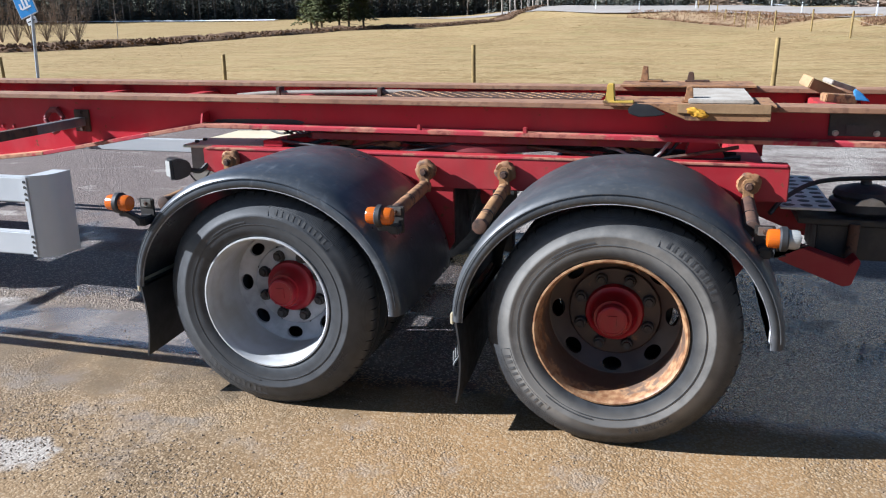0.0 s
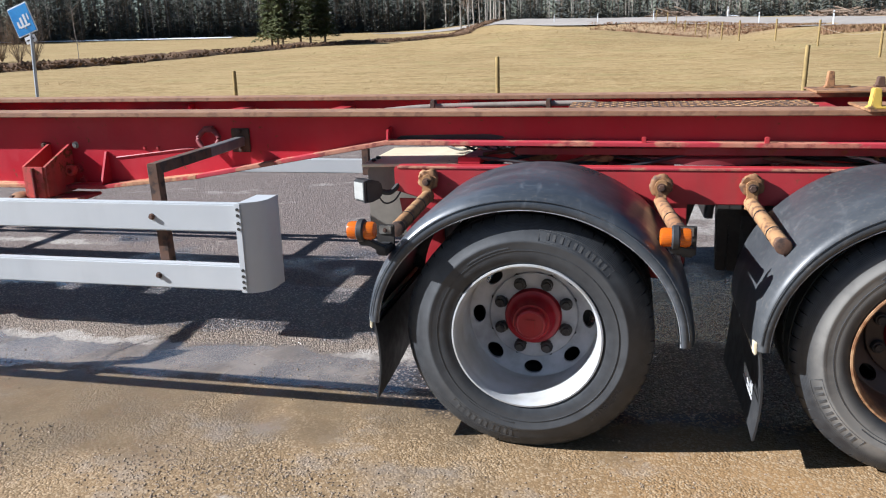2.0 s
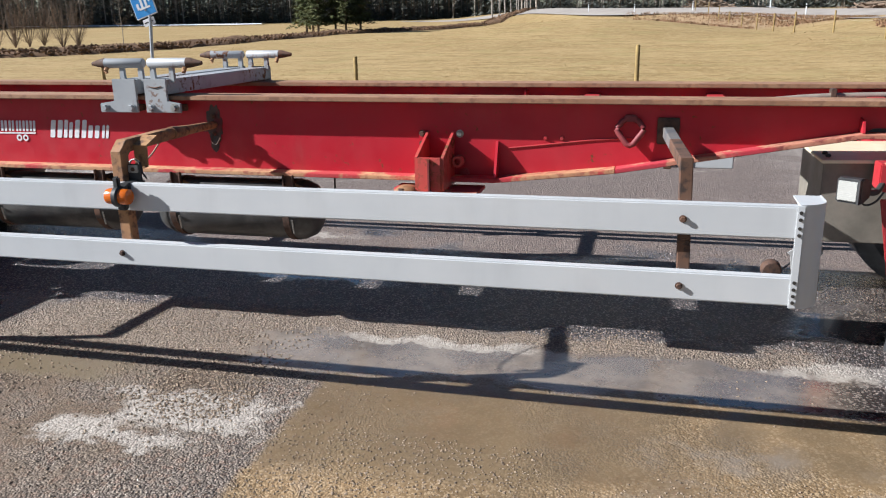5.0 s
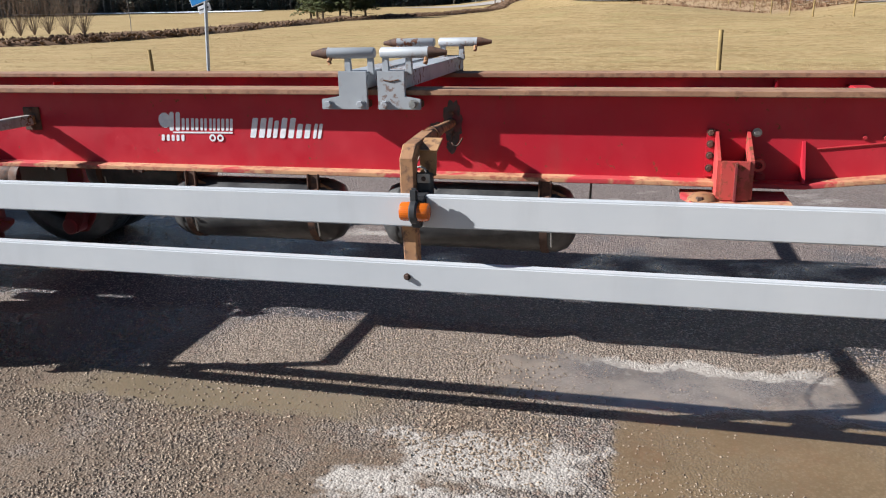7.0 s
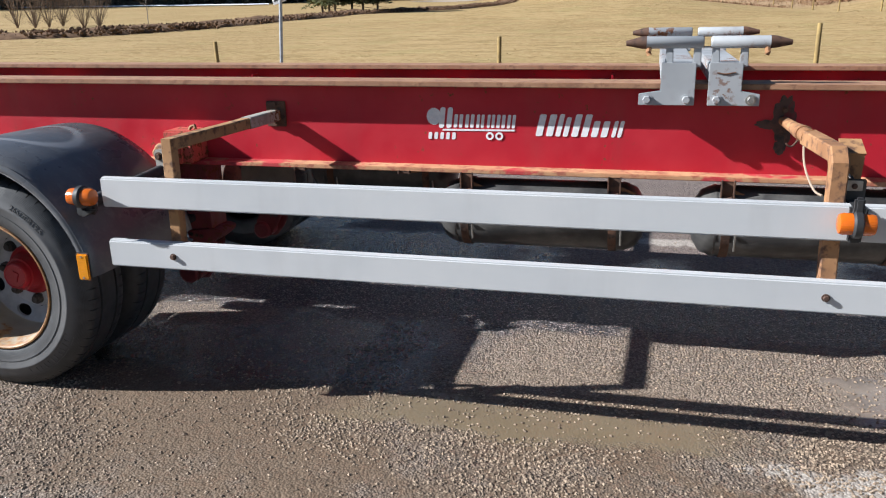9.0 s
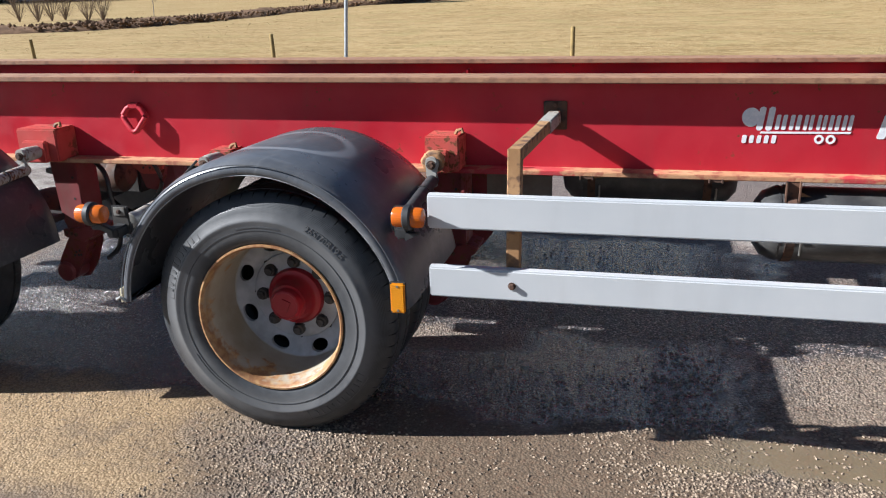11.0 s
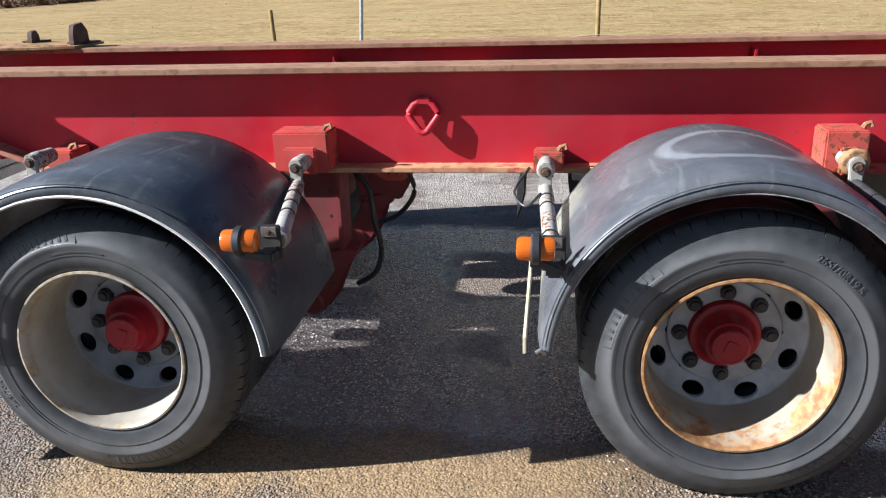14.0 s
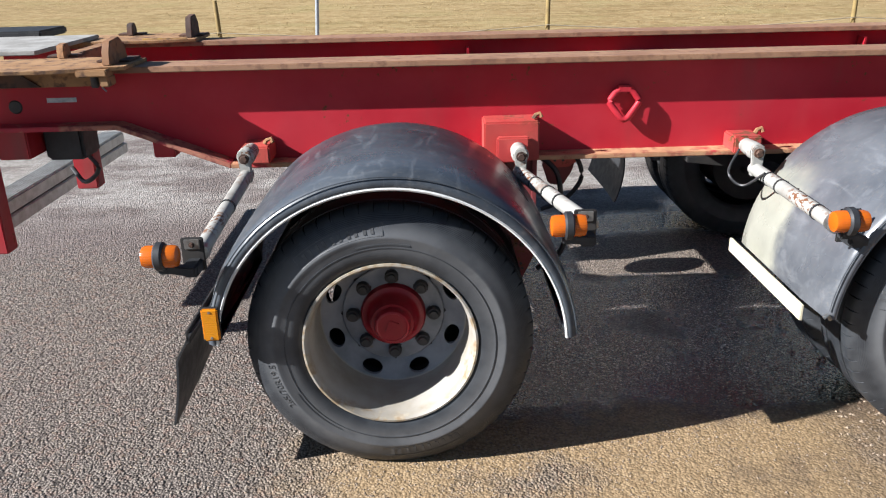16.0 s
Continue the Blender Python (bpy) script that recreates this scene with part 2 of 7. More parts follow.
def rim_paint(name, disc, barrel, rust, rust_pale, barrel_rust, lip_rust, disc_rust):
    """A painted steel rim: disc, barrel and rolled lip rust each in their own measure."""
    t = Tree(name)
    v = t.xyz(t.obj())
    r = t.math("SQRT", t.math("ADD", t.math("MULTIPLY", v[0], v[0]), t.math("MULTIPLY", v[2], v[2])))
    n = t.noise(9, 6, 0.62)
    rr = t.math("ADD", r, t.math("MULTIPLY", t.math("SUBTRACT", n, 0.5), 0.012))
    c = t.mix(t.step(t.noise(12, 5), 0.35, 0.7), disc, tuple(x * 0.66 for x in disc))
    c = t.mix(t.step(rr, 0.228, 0.237), c, t.mix(t.step(t.noise(7, 5), 0.36, 0.68), barrel, tuple(x * y for x, y in zip(barrel, (0.80, 0.76, 0.68)))))
    rc = t.mix(t.step(t.noise(34, 4), 0.35, 0.65), rust, rust_pale)
    inner = t.math("MULTIPLY", t.step(r, 0.230, 0.238), t.step(t.math("ADD", n, t.math("MULTIPLY", v[1], -1.6)), 0.60 - 0.62 * barrel_rust, 0.70 - 0.62 * barrel_rust))
    c = t.mix(inner, c, rc)
    lip = t.math("MULTIPLY", t.step(rr, 0.244, 0.251), t.step(t.noise(15, 5, 0.6), 0.72 - 0.5 * lip_rust, 0.80 - 0.5 * lip_rust))
    c = t.mix(lip, c, rc)
    spot = t.math("MULTIPLY", t.step(t.noise(14, 6, 0.65), 0.74 - 0.3 * disc_rust, 0.82 - 0.3 * disc_rust), t.step(r, 0.236, 0.228))
    c = t.mix(t.math("MULTIPLY", spot, 0.8), c, rust)
    grime = t.step(t.noise(5, 4), 0.5, 0.72, 0.0, 0.4)
    c = t.mix(grime, c, t.mix(1.0, c, (0.55, 0.50, 0.44), "MULTIPLY"))
    t.bump(t.noise(180, 4), 0.2, 0.0012)
    return t.done(c, t.step(n, 0.3, 0.7, 0.38, 0.62), 0.0, 0.5)


RIM_CLEAN = rim_paint("pale grey rim enamel", (0.48, 0.49, 0.52), (0.42, 0.43, 0.445), (0.33, 0.29, 0.24), (0.42, 0.40, 0.36), 0.0, 0.15, 0.05)
RIM_RUSTY = rim_paint("rust-brown rim", (0.060, 0.036, 0.030), (0.13, 0.085, 0.062), (0.21, 0.095, 0.042), (0.38, 0.225, 0.115), 0.42, 0.85, 0.40)
RIM_EDGE = rim_paint("grey rim with rusted edge", (0.47, 0.485, 0.51), (0.36, 0.33, 0.27), (0.25, 0.115, 0.05), (0.40, 0.235, 0.10), 0.33, 0.80, 0.08)
RIM_DIRTY = rim_paint("dirty pale grey rim", (0.27, 0.28, 0.305), (0.36, 0.335, 0.295), (0.27, 0.19, 0.11), (0.42, 0.37, 0.28), 0.16, 0.55, 0.30)
HUB_RED = painted("red hub paint", (0.235, 0.004, 0.012), (0.33, 0.012, 0.022), worn=0.64, rough=0.36, dirt=0.6, scale=3)
NUT = rusty("dark greasy wheel nut", (0.045, 0.043, 0.043), (0.075, 0.066, 0.06), (0.025, 0.022, 0.022))


def lens(name, col):
    t = Tree(name)
    t.b.inputs["Transmission Weight"].default_value = 0.25
    t.b.inputs["Subsurface Weight"].default_value = 0.0
    ribs = t.math("SINE", t.math("MULTIPLY", t.xyz()[2], 900.0))
    t.bump(ribs, 0.15, 0.001)
    return t.done(t.mix(t.noise(50, 3), col, tuple(x * 0.8 for x in col)), 0.22, 0.0, 0.5)


AMBER = lens("amber lamp lens", (0.72, 0.155, 0.008))
AMBER_FLAT = lens("amber reflector", (0.90, 0.34, 0.01))
CLEAR = lens("clear lamp lens", (0.50, 0.50, 0.47))


def asphalt():
    """Worn gravelly asphalt with wet film, mud, sand and pale dried silt, each with its own outline; shade and glints
    tinted in.
    """
    t = Tree("worn wet asphalt")
    p = t.xyz()
    w1, w2 = t.xyz(t.noise(2.6, 5, 0.62, color=True)), t.xyz(t.noise(14, 5, 0.65, color=True))

    def shifted(k, wide, fine):
        return t.math("ADD", p[k], t.math("ADD", t.math("MULTIPLY", t.math("SUBTRACT", w1[k], 0.5), wide), t.math("MULTIPLY", t.math("SUBTRACT", w2[k], 0.5), fine)))
    wx, wy, near_x = shifted(0, 0.75, 0.24), shifted(1, 0.40, 0.16), shifted(0, 0.05, 0.10)

    def times(*masks):
        m = masks[0]
        for k in masks[1:]:
            m = t.math("MULTIPLY", m, k)
        return m

    def join(*masks):
        m = masks[0]
        for k in masks[1:]:
            m = t.math("MAXIMUM", m, k)
        return m

    def less(a, b, k=1.0):
        return t.math("MULTIPLY", a, t.math("SUBTRACT", 1.0, t.math("MULTIPLY", b, k)))

    def zone(x0, x1, y0, y1, ex=0.08, ey=0.04, u=None):
        u = u or wx
        return times(t.step(u, x0 - ex, x0 + ex), t.step(u, x1 + ex, x1 - ex), t.step(wy, y0 - ey, y0 + ey), t.step(wy, y1 + ey, y1 - ey))

    # aggregate: single stones, light chips, dark joints
    stone, coarse = t.xyz(t.cells(115)), t.xyz(t.cells(52))
    joint = t.step(t.cells(115, "Distance"), 0.36, 0.72)
    grey = t.mix(stone[0], (0.075, 0.060, 0.050), (0.295, 0.245, 0.205))
    grey = t.mix(t.math("MULTIPLY", t.step(stone[1], 0.80, 0.86), 0.6), grey, (0.42, 0.355, 0.29))
    grey = t.mix(t.math("MULTIPLY", t.step(coarse[2], 0.80, 0.86), 0.5), grey, (0.27, 0.17, 0.125))
    grey = t.mix(t.step(t.noise(0.8, 5, 0.6), 0.35, 0.68, 0.0, 0.4), grey, (0.185, 0.148, 0.122))
    grey = t.mix(t.math("MULTIPLY", joint, 0.75), grey, t.mix(1.0, grey, (0.36, 0.34, 0.33), "MULTIPLY"))
    damp = times(zone(-9.0, -4.6, 1.45, 2.95, 0.4, 0.3), t.step(t.noise(1.5, 6, 0.65), 0.38, 0.54, 0.38, 1.0))
    c = t.mix(t.math("MULTIPLY", damp, 0.9), grey, t.mix(0.60, t.mix(1.0, grey, (0.60, 0.46, 0.32), "MULTIPLY"), t.mix(t.noise(5, 6, 0.65), (0.080, 0.053, 0.031), (0.175, 0.122, 0.072))))
    # beyond the trailer: red-grey asphalt with thin silt
    beyond = t.step(wy, 4.1, 4.7)
    c = t.mix(t.math("MULTIPLY", beyond, 0.55), c, t.mix(stone[0], (0.105, 0.080, 0.074), (0.235, 0.182, 0.165)))
    # brown mud film that ends at a straight seam
    mud_at = zone(-4.19, 8.0, -0.6, 2.78, 0.025, 0.06, near_x)
    soft_mud = join(zone(-4.4, -2.7, 2.05, 2.85, 0.35, 0.10), times(zone(-4.4, -0.9, 2.30, 2.85, 0.5, 0.10), t.step(t.noise(1.9, 5), 0.40, 0.58)))
    mud = t.mix(t.step(t.noise(2.2, 5, 0.6), 0.35, 0.66), (0.160, 0.102, 0.046), (0.255, 0.165, 0.078))
    mud = t.mix(times(zone(-1.2, 4.0, 0.0, 2.9, 0.6, 0.2), t.step(t.noise(1.2, 5), 0.35, 0.6, 0.3, 0.9)), mud, (0.315, 0.185, 0.074))
    mud = t.mix(t.math("MULTIPLY", t.step(stone[1], 0.66, 0.74), 0.65), mud, (0.40, 0.29, 0.17))
    mud = t.mix(t.math("MULTIPLY", joint, 0.3), mud, t.mix(1.0, mud, (0.50, 0.46, 0.42), "MULTIPLY"))
    mud = t.mix(t.step(t.noise(3.1, 8, 0.72), 0.52, 0.68, 0.0, 0.55), mud, (0.27, 0.225, 0.18))
    mud = t.mix(t.math("MULTIPLY", soft_mud, 0.85), mud, t.mix(t.noise(3.4, 6), (0.075, 0.050, 0.022), (0.20, 0.136, 0.066)))
    c = t.mix(t.math("MULTIPLY", mud_at, 0.92), c, mud)
    skin = times(join(zone(-2.85, -2.35, 2.28, 2.46, 0.12, 0.06), zone(-1.95, -1.6, 2.15, 2.24, 0.12, 0.05)), t.step(t.noise(4.5, 6), 0.36, 0.6))
    c = t.mix(t.math("MULTIPLY", skin, 0.6), c, (0.22, 0.185, 0.15))
    olive = zone(-6.45, -5.02, 2.44, 2.67, 0.20, 0.05)
    c = t.mix(t.math("MULTIPLY", olive, 0.88), c, t.mix(t.noise(4, 5), (0.135, 0.102, 0.056), (0.215, 0.165, 0.097)))
    # sand swept against the rear wheels
    sandy = times(zone(-9.95, -8.15, 1.9, 2.66, 0.30, 0.10), t.step(t.noise(2.3, 6, 0.65), 0.34, 0.52, 0.25, 1.0))
    sand = t.mix(stone[0], (0.225, 0.145, 0.066), (0.41, 0.285, 0.15))
    c = t.mix(t.math("MULTIPLY", sandy, 0.88), c, t.mix(t.math("MULTIPLY", joint, 0.3), sand, (0.14, 0.09, 0.045)))
    # pale grit between the wheels, outlined to brighten the sun patches there
    sunlit_grit = join(zone(-5.6, -2.25, 3.19, 3.36, 0.15, 0.05), zone(-6.0, -4.3, 2.82, 3.46, 0.15, 0.06), zone(-8.85, -7.9, 3.86, 4.5, 0.1, 0.06), zone(-7.9, -7.2, 3.2, 3.42, 0.15, 0.04))
    c = t.mix(t.math("MULTIPLY", sunlit_grit, 0.7), c, t.mix(t.math("MULTIPLY", joint, 0.7), t.mix(stone[0], (0.18, 0.136, 0.098), (0.385, 0.305, 0.230)), (0.09, 0.068, 0.050)))
    # standing film of water
    sheet = join(zone(-4.70, -1.95, 2.78, 3.17, 0.12, 0.04), zone(-2.2, -1.2, 3.55, 4.0, 0.15, 0.06), zone(-5.2, -4.3, 3.95, 4.15, 0.2, 0.04))
    c = t.mix(t.math("MULTIPLY", sheet, t.step(t.noise(4.0, 6, 0.65), 0.36, 0.58, 0.45, 0.9)), c, t.mix(t.step(t.noise(3, 5), 0.38, 0.62), (0.135, 0.110, 0.088), (0.265, 0.215, 0.165)))
    # pale dried silt
    silt = join(zone(-4.95, -4.27, 2.15, 2.44, 0.05, 0.03), zone(-5.08, -4.86, 1.96, 2.16, 0.05, 0.03), zone(-4.28, -3.42, 3.13, 3.215, 0.10, 0.022), zone(-2.30, -1.55, 3.10, 3.29, 0.06, 0.03),
                zone(-2.40, -2.02, 1.77, 1.90, 0.05, 0.03), zone(-4.9, -4.5, 2.02, 2.10, 0.1, 0.02), zone(-3.3, -2.6, 4.05, 4.12, 0.2, 0.02), zone(-6.1, -5.0, 4.9, 5.0, 0.2, 0.03))
    silt = times(silt, t.step(t.noise(4.2, 8, 0.72), 0.30, 0.46))
    c = t.mix(t.math("MULTIPLY", silt, 0.85), c, t.mix(stone[0], (0.27, 0.24, 0.21), (0.44, 0.40, 0.35)))
    # broken, silted asphalt at both ends of the far yard, thin traces between
    traces = t.noise(1.3, 7, 0.7, t.scaled((1.0, 1.6, 1)))
    ends = t.math("MAXIMUM", t.step(wx, -1.9, -0.9), t.step(wx, -7.4, -8.2))
    far = times(t.step(wy, 4.7, 5.6), join(times(ends, t.step(traces, 0.40, 0.56)), t.step(traces, 0.58, 0.66, 0.0, 0.7)))
    c = t.mix(t.math("MULTIPLY", far, 0.75), c, t.mix(coarse[0], (0.27, 0.24, 0.21), (0.47, 0.43, 0.38)))
    # wet ground; trailer shade and blue sky sheen are tinted into its colour
    soaked_shade = zone(-2.0, 0.1, 2.68, 3.5, 0.2, 0.06)
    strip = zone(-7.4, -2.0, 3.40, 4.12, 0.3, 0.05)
    wet = join(zone(-10.1, -6.2, 2.66, 4.9, 0.2, 0.07), soaked_shade, zone(-7.4, -1.9, 3.38, 4.12, 0.3, 0.05), zone(-2.2, 1.7, 2.72, 4.7, 0.15, 0.08), times(zone(-9.0, 0.5, 4.2, 5.2, 0.5, 0.2), t.step(t.noise(1.1, 5), 0.50, 0.60)))
    wet = less(less(times(wet, t.step(t.noise(1.7, 6, 0.65), 0.28, 0.42, 0.35, 1.0)), sunlit_grit, 0.8), silt, 0.9)
    film = join(less(t.math("MULTIPLY", wet, 0.92), join(soaked_shade, strip), 0.65), t.math("MULTIPLY", sheet, t.step(t.noise(2.2, 5), 0.38, 0.60, 0.35, 0.85)), t.math("MULTIPLY", sunlit_grit, 0.08), t.math("MULTIPLY", olive, 0.55), times(mud_at, soft_mud, t.step(t.noise(1.6, 5), 0.36, 0.60, 0.10, 0.5)), t.math("MULTIPLY", skin, 0.5), t.math("MULTIPLY", damp, 0.2))
    film = less(film, silt, 0.9)
    # pale stone flecks that stand in for glints
    chip_or_glint = t.step(stone[2], 0.70, 0.78)
    c = t.mix(wet, c, t.mix(1.0, c, t.mix(chip_or_glint, (0.38, 0.40, 0.46), (1.15, 1.18, 1.28)), "MULTIPLY"))
    # second darkening puts the deepest shade into the colour
    c = t.mix(less(join(strip, soaked_shade), sunlit_grit), c, t.mix(1.0, c, t.mix(chip_or_glint, (0.38, 0.38, 0.42), (1.1, 1.1, 1.15)), "MULTIPLY"))
    rough = t.math("SUBTRACT", t.math("SUBTRACT", 0.88, t.math("MULTIPLY", film, 0.72)), t.math("MULTIPLY", sheet, 0.20))
    level = t.math("SUBTRACT", 1.0, join(t.math("MULTIPLY", sheet, 0.96), times(mud_at, t.math("ADD", t.step(t.noise(2.4, 5), 0.40, 0.58, 0.50, 0.80), t.math("MULTIPLY", soft_mud, 0.20))), t.math("MULTIPLY", olive, 0.9), t.math("MULTIPLY", sandy, 0.55), t.math("MULTIPLY", damp, 0.6), t.math("MULTIPLY", skin, 0.85), t.math("MULTIPLY", silt, 0.5)))
    relief = t.math("ADD", t.math("MULTIPLY", t.cells(115, "Distance"), -1.0), t.math("MULTIPLY", t.noise(60, 4, 0.6), 0.8))
    t.bump(relief, t.math("MULTIPLY", level, 0.9), 0.0095)
    t.bump(t.cells(38, "Distance"), t.math("MULTIPLY", level, 0.35), 0.012)
    t.bump(t.noise(2.5, 3), 0.10, 0.03)
    t.b.inputs["Coat IOR"].default_value = 2.05
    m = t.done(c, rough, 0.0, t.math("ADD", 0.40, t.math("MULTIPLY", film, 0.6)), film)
    t.b.inputs["Coat Roughness"].default_value = 0.13
    return m


ASPHALT = asphalt()


def straw():
    t = Tree("dry winter grass")
    c = t.mix(t.step(t.noise(0.10, 6, 0.62), 0.36, 0.64), (0.275, 0.182, 0.080), (0.35, 0.246, 0.116))
    c = t.mix(t.step(t.noise(0.75, 6, 0.65, t.scaled((0.6, 1.5, 1))), 0.42, 0.64, 0.0, 0.9), c, (0.205, 0.138, 0.054))
    c = t.mix(t.step(t.noise(3.6, 7, 0.72), 0.44, 0.62, 0.0, 0.6), c, (0.42, 0.32, 0.16))
    c = t.mix(t.step(t.noise(11, 5, 0.7), 0.48, 0.66, 0.0, 0.35), c, (0.20, 0.14, 0.058))
    c = t.mix(t.step(t.noise(0.33, 5, 0.6), 0.50, 0.66, 0.0, 0.45), c, (0.29, 0.235, 0.10))
    c = t.mix(t.step(t.noise(1.5, 7, 0.7), 0.52, 0.66, 0.0, 0.3), c, (0.44, 0.34, 0.17))
    q = t.xyz()
    heath = t.math("MULTIPLY", t.step(t.math("ADD", q[1], t.math("MULTIPLY", t.noise(0.2, 4), 10.0)), 72.0, 80.0), t.math("MULTIPLY", t.step(q[0], -9.0, 0.0), t.step(q[1], 135.0, 110.0)))
    c = t.mix(t.math("MULTIPLY", heath, 0.75), c, t.mix(t.noise(0.6, 5), (0.24, 0.14, 0.09), (0.36, 0.27, 0.16)))
    d = t.math("ADD", t.xyz()[1], t.math("MULTIPLY", t.noise(0.8, 4), 1.6))
    c = t.mix(t.step(d, 14.0, 12.2), c, (0.25, 0.165, 0.11))
    t.bump(t.noise(6, 6, 0.7), 0.4, 0.06)
    return t.done(c, 0.95, 0.0, 0.15)


STRAW = straw()
_b = Tree("straw blades")
STRAW_BLADE = _b.done(_b.mix(_b.t.nodes["Geometry"].outputs["Random Per Island"], (0.27, 0.19, 0.082), (0.46, 0.355, 0.175)), 0.9, 0.0, 0.1)
EARTH = plain("brown ditch earth", (0.10, 0.060, 0.036), (0.21, 0.130, 0.078), 0.95, 0.0, 1.5, 0.6, 12, 0.1)
HEATH = plain("red-brown scrub", (0.19, 0.105, 0.065), (0.26, 0.17, 0.09), 0.95, 0.0, 0.5, 0.6, 6, 0.1)
ROAD = plain("sun-bleached country road", (0.32, 0.285, 0.25), (0.27, 0.24, 0.21), 0.8, 0.0, 0.4, 0.1, 40)
SNOW = plain("old snow", (0.82, 0.84, 0.87), (0.72, 0.75, 0.80), 0.6, 0.0, 0.8, 0.4, 5)
NEEDLES = plain("spruce needles", (0.075, 0.090, 0.036), (0.135, 0.142, 0.060), 0.8, 0.0, 0.9, 0.0, spec=0.2)
# distance haze is mixed into this grey-green needle colour
NEEDLES_HAZE = plain("haze-greyed forest needles", (0.080, 0.088, 0.082), (0.135, 0.142, 0.118), 0.85, 0.0, 0.15, 0.0, spec=0.15)
BARK = plain("grey-brown bark", (0.12, 0.095, 0.075), (0.2, 0.165, 0.13), 0.9, 0.0, 3.0, 0.5, 30, 0.2)
BIRCH = plain("pale birch bark", (0.34, 0.31, 0.275), (0.20, 0.175, 0.15), 0.8, 0.0, 2.5, 0.3, 30, 0.2)
TWIG = plain("bare twigs", (0.16, 0.115, 0.085), (0.24, 0.18, 0.13), 0.9, 0.0, 1.0, 0.0, spec=0.2)
POST_WOOD = plain("green-tan fence wood", (0.30, 0.215, 0.085), (0.20, 0.14, 0.06), 0.8, 0.0, 6.0, 0.4, 60, 0.2)
GREY_WOOD = plain("weathered grey plank", (0.27, 0.255, 0.23), (0.41, 0.39, 0.36), 0.8, 0.0, 9.0, 0.4, 80, 0.2)
PALE_WOOD = plain("pale weathered plank", (0.36, 0.315, 0.26), (0.48, 0.44, 0.38), 0.8, 0.0, 9.0, 0.4, 80, 0.2)
TAN_WOOD = plain("tan plank", (0.36, 0.23, 0.12), (0.27, 0.165, 0.085), 0.75, 0.0, 9.0, 0.4, 80, 0.2)
YELLOW_WORN = rusty("worn yellow paint over rust", (0.30, 0.17, 0.06), (0.38, 0.24, 0.10), (0.14, 0.08, 0.04), left=(0.52, 0.35, 0.06), keep=0.47)
YELLOW_RAG = plain("yellow cloth strap", (0.62, 0.33, 0.02), (0.45, 0.20, 0.01), 0.8, 0.0, 30)
BLACK_RAG = plain("black rubber sheet", (0.012, 0.012, 0.014), (0.03, 0.03, 0.03), 0.6)
BLUE_PLASTIC = plain("blue plastic", (0.05, 0.22, 0.50), (0.10, 0.32, 0.60), 0.4)
SIGN_BLUE = plain("blue sign face", (0.03, 0.24, 0.62), (0.05, 0.30, 0.68), 0.35, 0.0, 3.0, 0.02)
SIGN_WHITE = plain("white sign print", (0.82, 0.83, 0.84), (0.75, 0.76, 0.78), 0.4, 0.0, 5.0, 0.02)
GALV = plain("galvanised pole", (0.42, 0.44, 0.46), (0.32, 0.34, 0.36), 0.45, 0.5, 14)
STONE = Tree("loose gravel")
_r = STONE.t.nodes["Geometry"].outputs["Random Per Island"]
GRAVEL = STONE.done(STONE.mix(_r, (0.105, 0.076, 0.052), (0.335, 0.255, 0.180)), 0.85)
ROPE_PALE = plain("pale cord", (0.36, 0.27, 0.20), (0.28, 0.21, 0.15), 0.8)
ROPE = plain("pale fence rope", (0.36, 0.30, 0.21), (0.28, 0.23, 0.16), 0.8)

# ---- building blocks ----
WHERE = {}


def add(bm, tmp):
    me = bpy.data.meshes.new("tmp")
    tmp.to_mesh(me)
    tmp.free()
    bm.from_mesh(me)
    bpy.data.meshes.remove(me)
    return bm


def box(x0, x1, y0, y1, z0, z1, bevel=0.004, bm=None, seg=2):
    """A box with rounded edges."""
    b = bmesh.new()
    bmesh.ops.create_cube(b, size=1.0)
    for v in b.verts:
        v.co = Vector(((x0 + x1) / 2 + v.co.x * abs(x1 - x0), (y0 + y1) / 2 + v.co.y * abs(y1 - y0), (z0 + z1) / 2 + v.co.z * abs(z1 - z0)))
    if bevel:
        bevel = min(bevel, 0.45 * min(abs(x1 - x0), abs(y1 - y0), abs(z1 - z0)))
        bmesh.ops.bevel(b, geom=b.edges[:], offset=bevel, segments=seg, affect="EDGES")
    return add(bm, b) if bm else b


def prism(poly, axis, a0, a1, bevel=0.0, bm=None):
    """A polygon extruded along an axis: 'y' takes (x, z) corners, 'x' takes (y, z), 'z' takes (x, y)."""
    b = bmesh.new()

    def at(p, a):
        return {"y": (p[0], a, p[1]), "x": (a, p[0], p[1]), "z": (p[0], p[1], a)}[axis]
    f0 = b.faces.new([b.verts.new(at(p, a0)) for p in poly])
    f1 = b.faces.new([b.verts.new(at(p, a1)) for p in reversed(poly)])
    n = len(poly)
    b.verts.ensure_lookup_table()
    va, vb = b.verts[:n], list(reversed(b.verts[n:]))
    for i in range(n):
        j = (i + 1) % n
        b.faces.new((va[j], va[i], vb[i], vb[j]))
    bmesh.ops.recalc_face_normals(b, faces=b.faces[:])
    if bevel:
        bmesh.ops.bevel(b, geom=b.edges[:], offset=bevel, segments=2, affect="EDGES")
    return add(bm, b) if bm else b


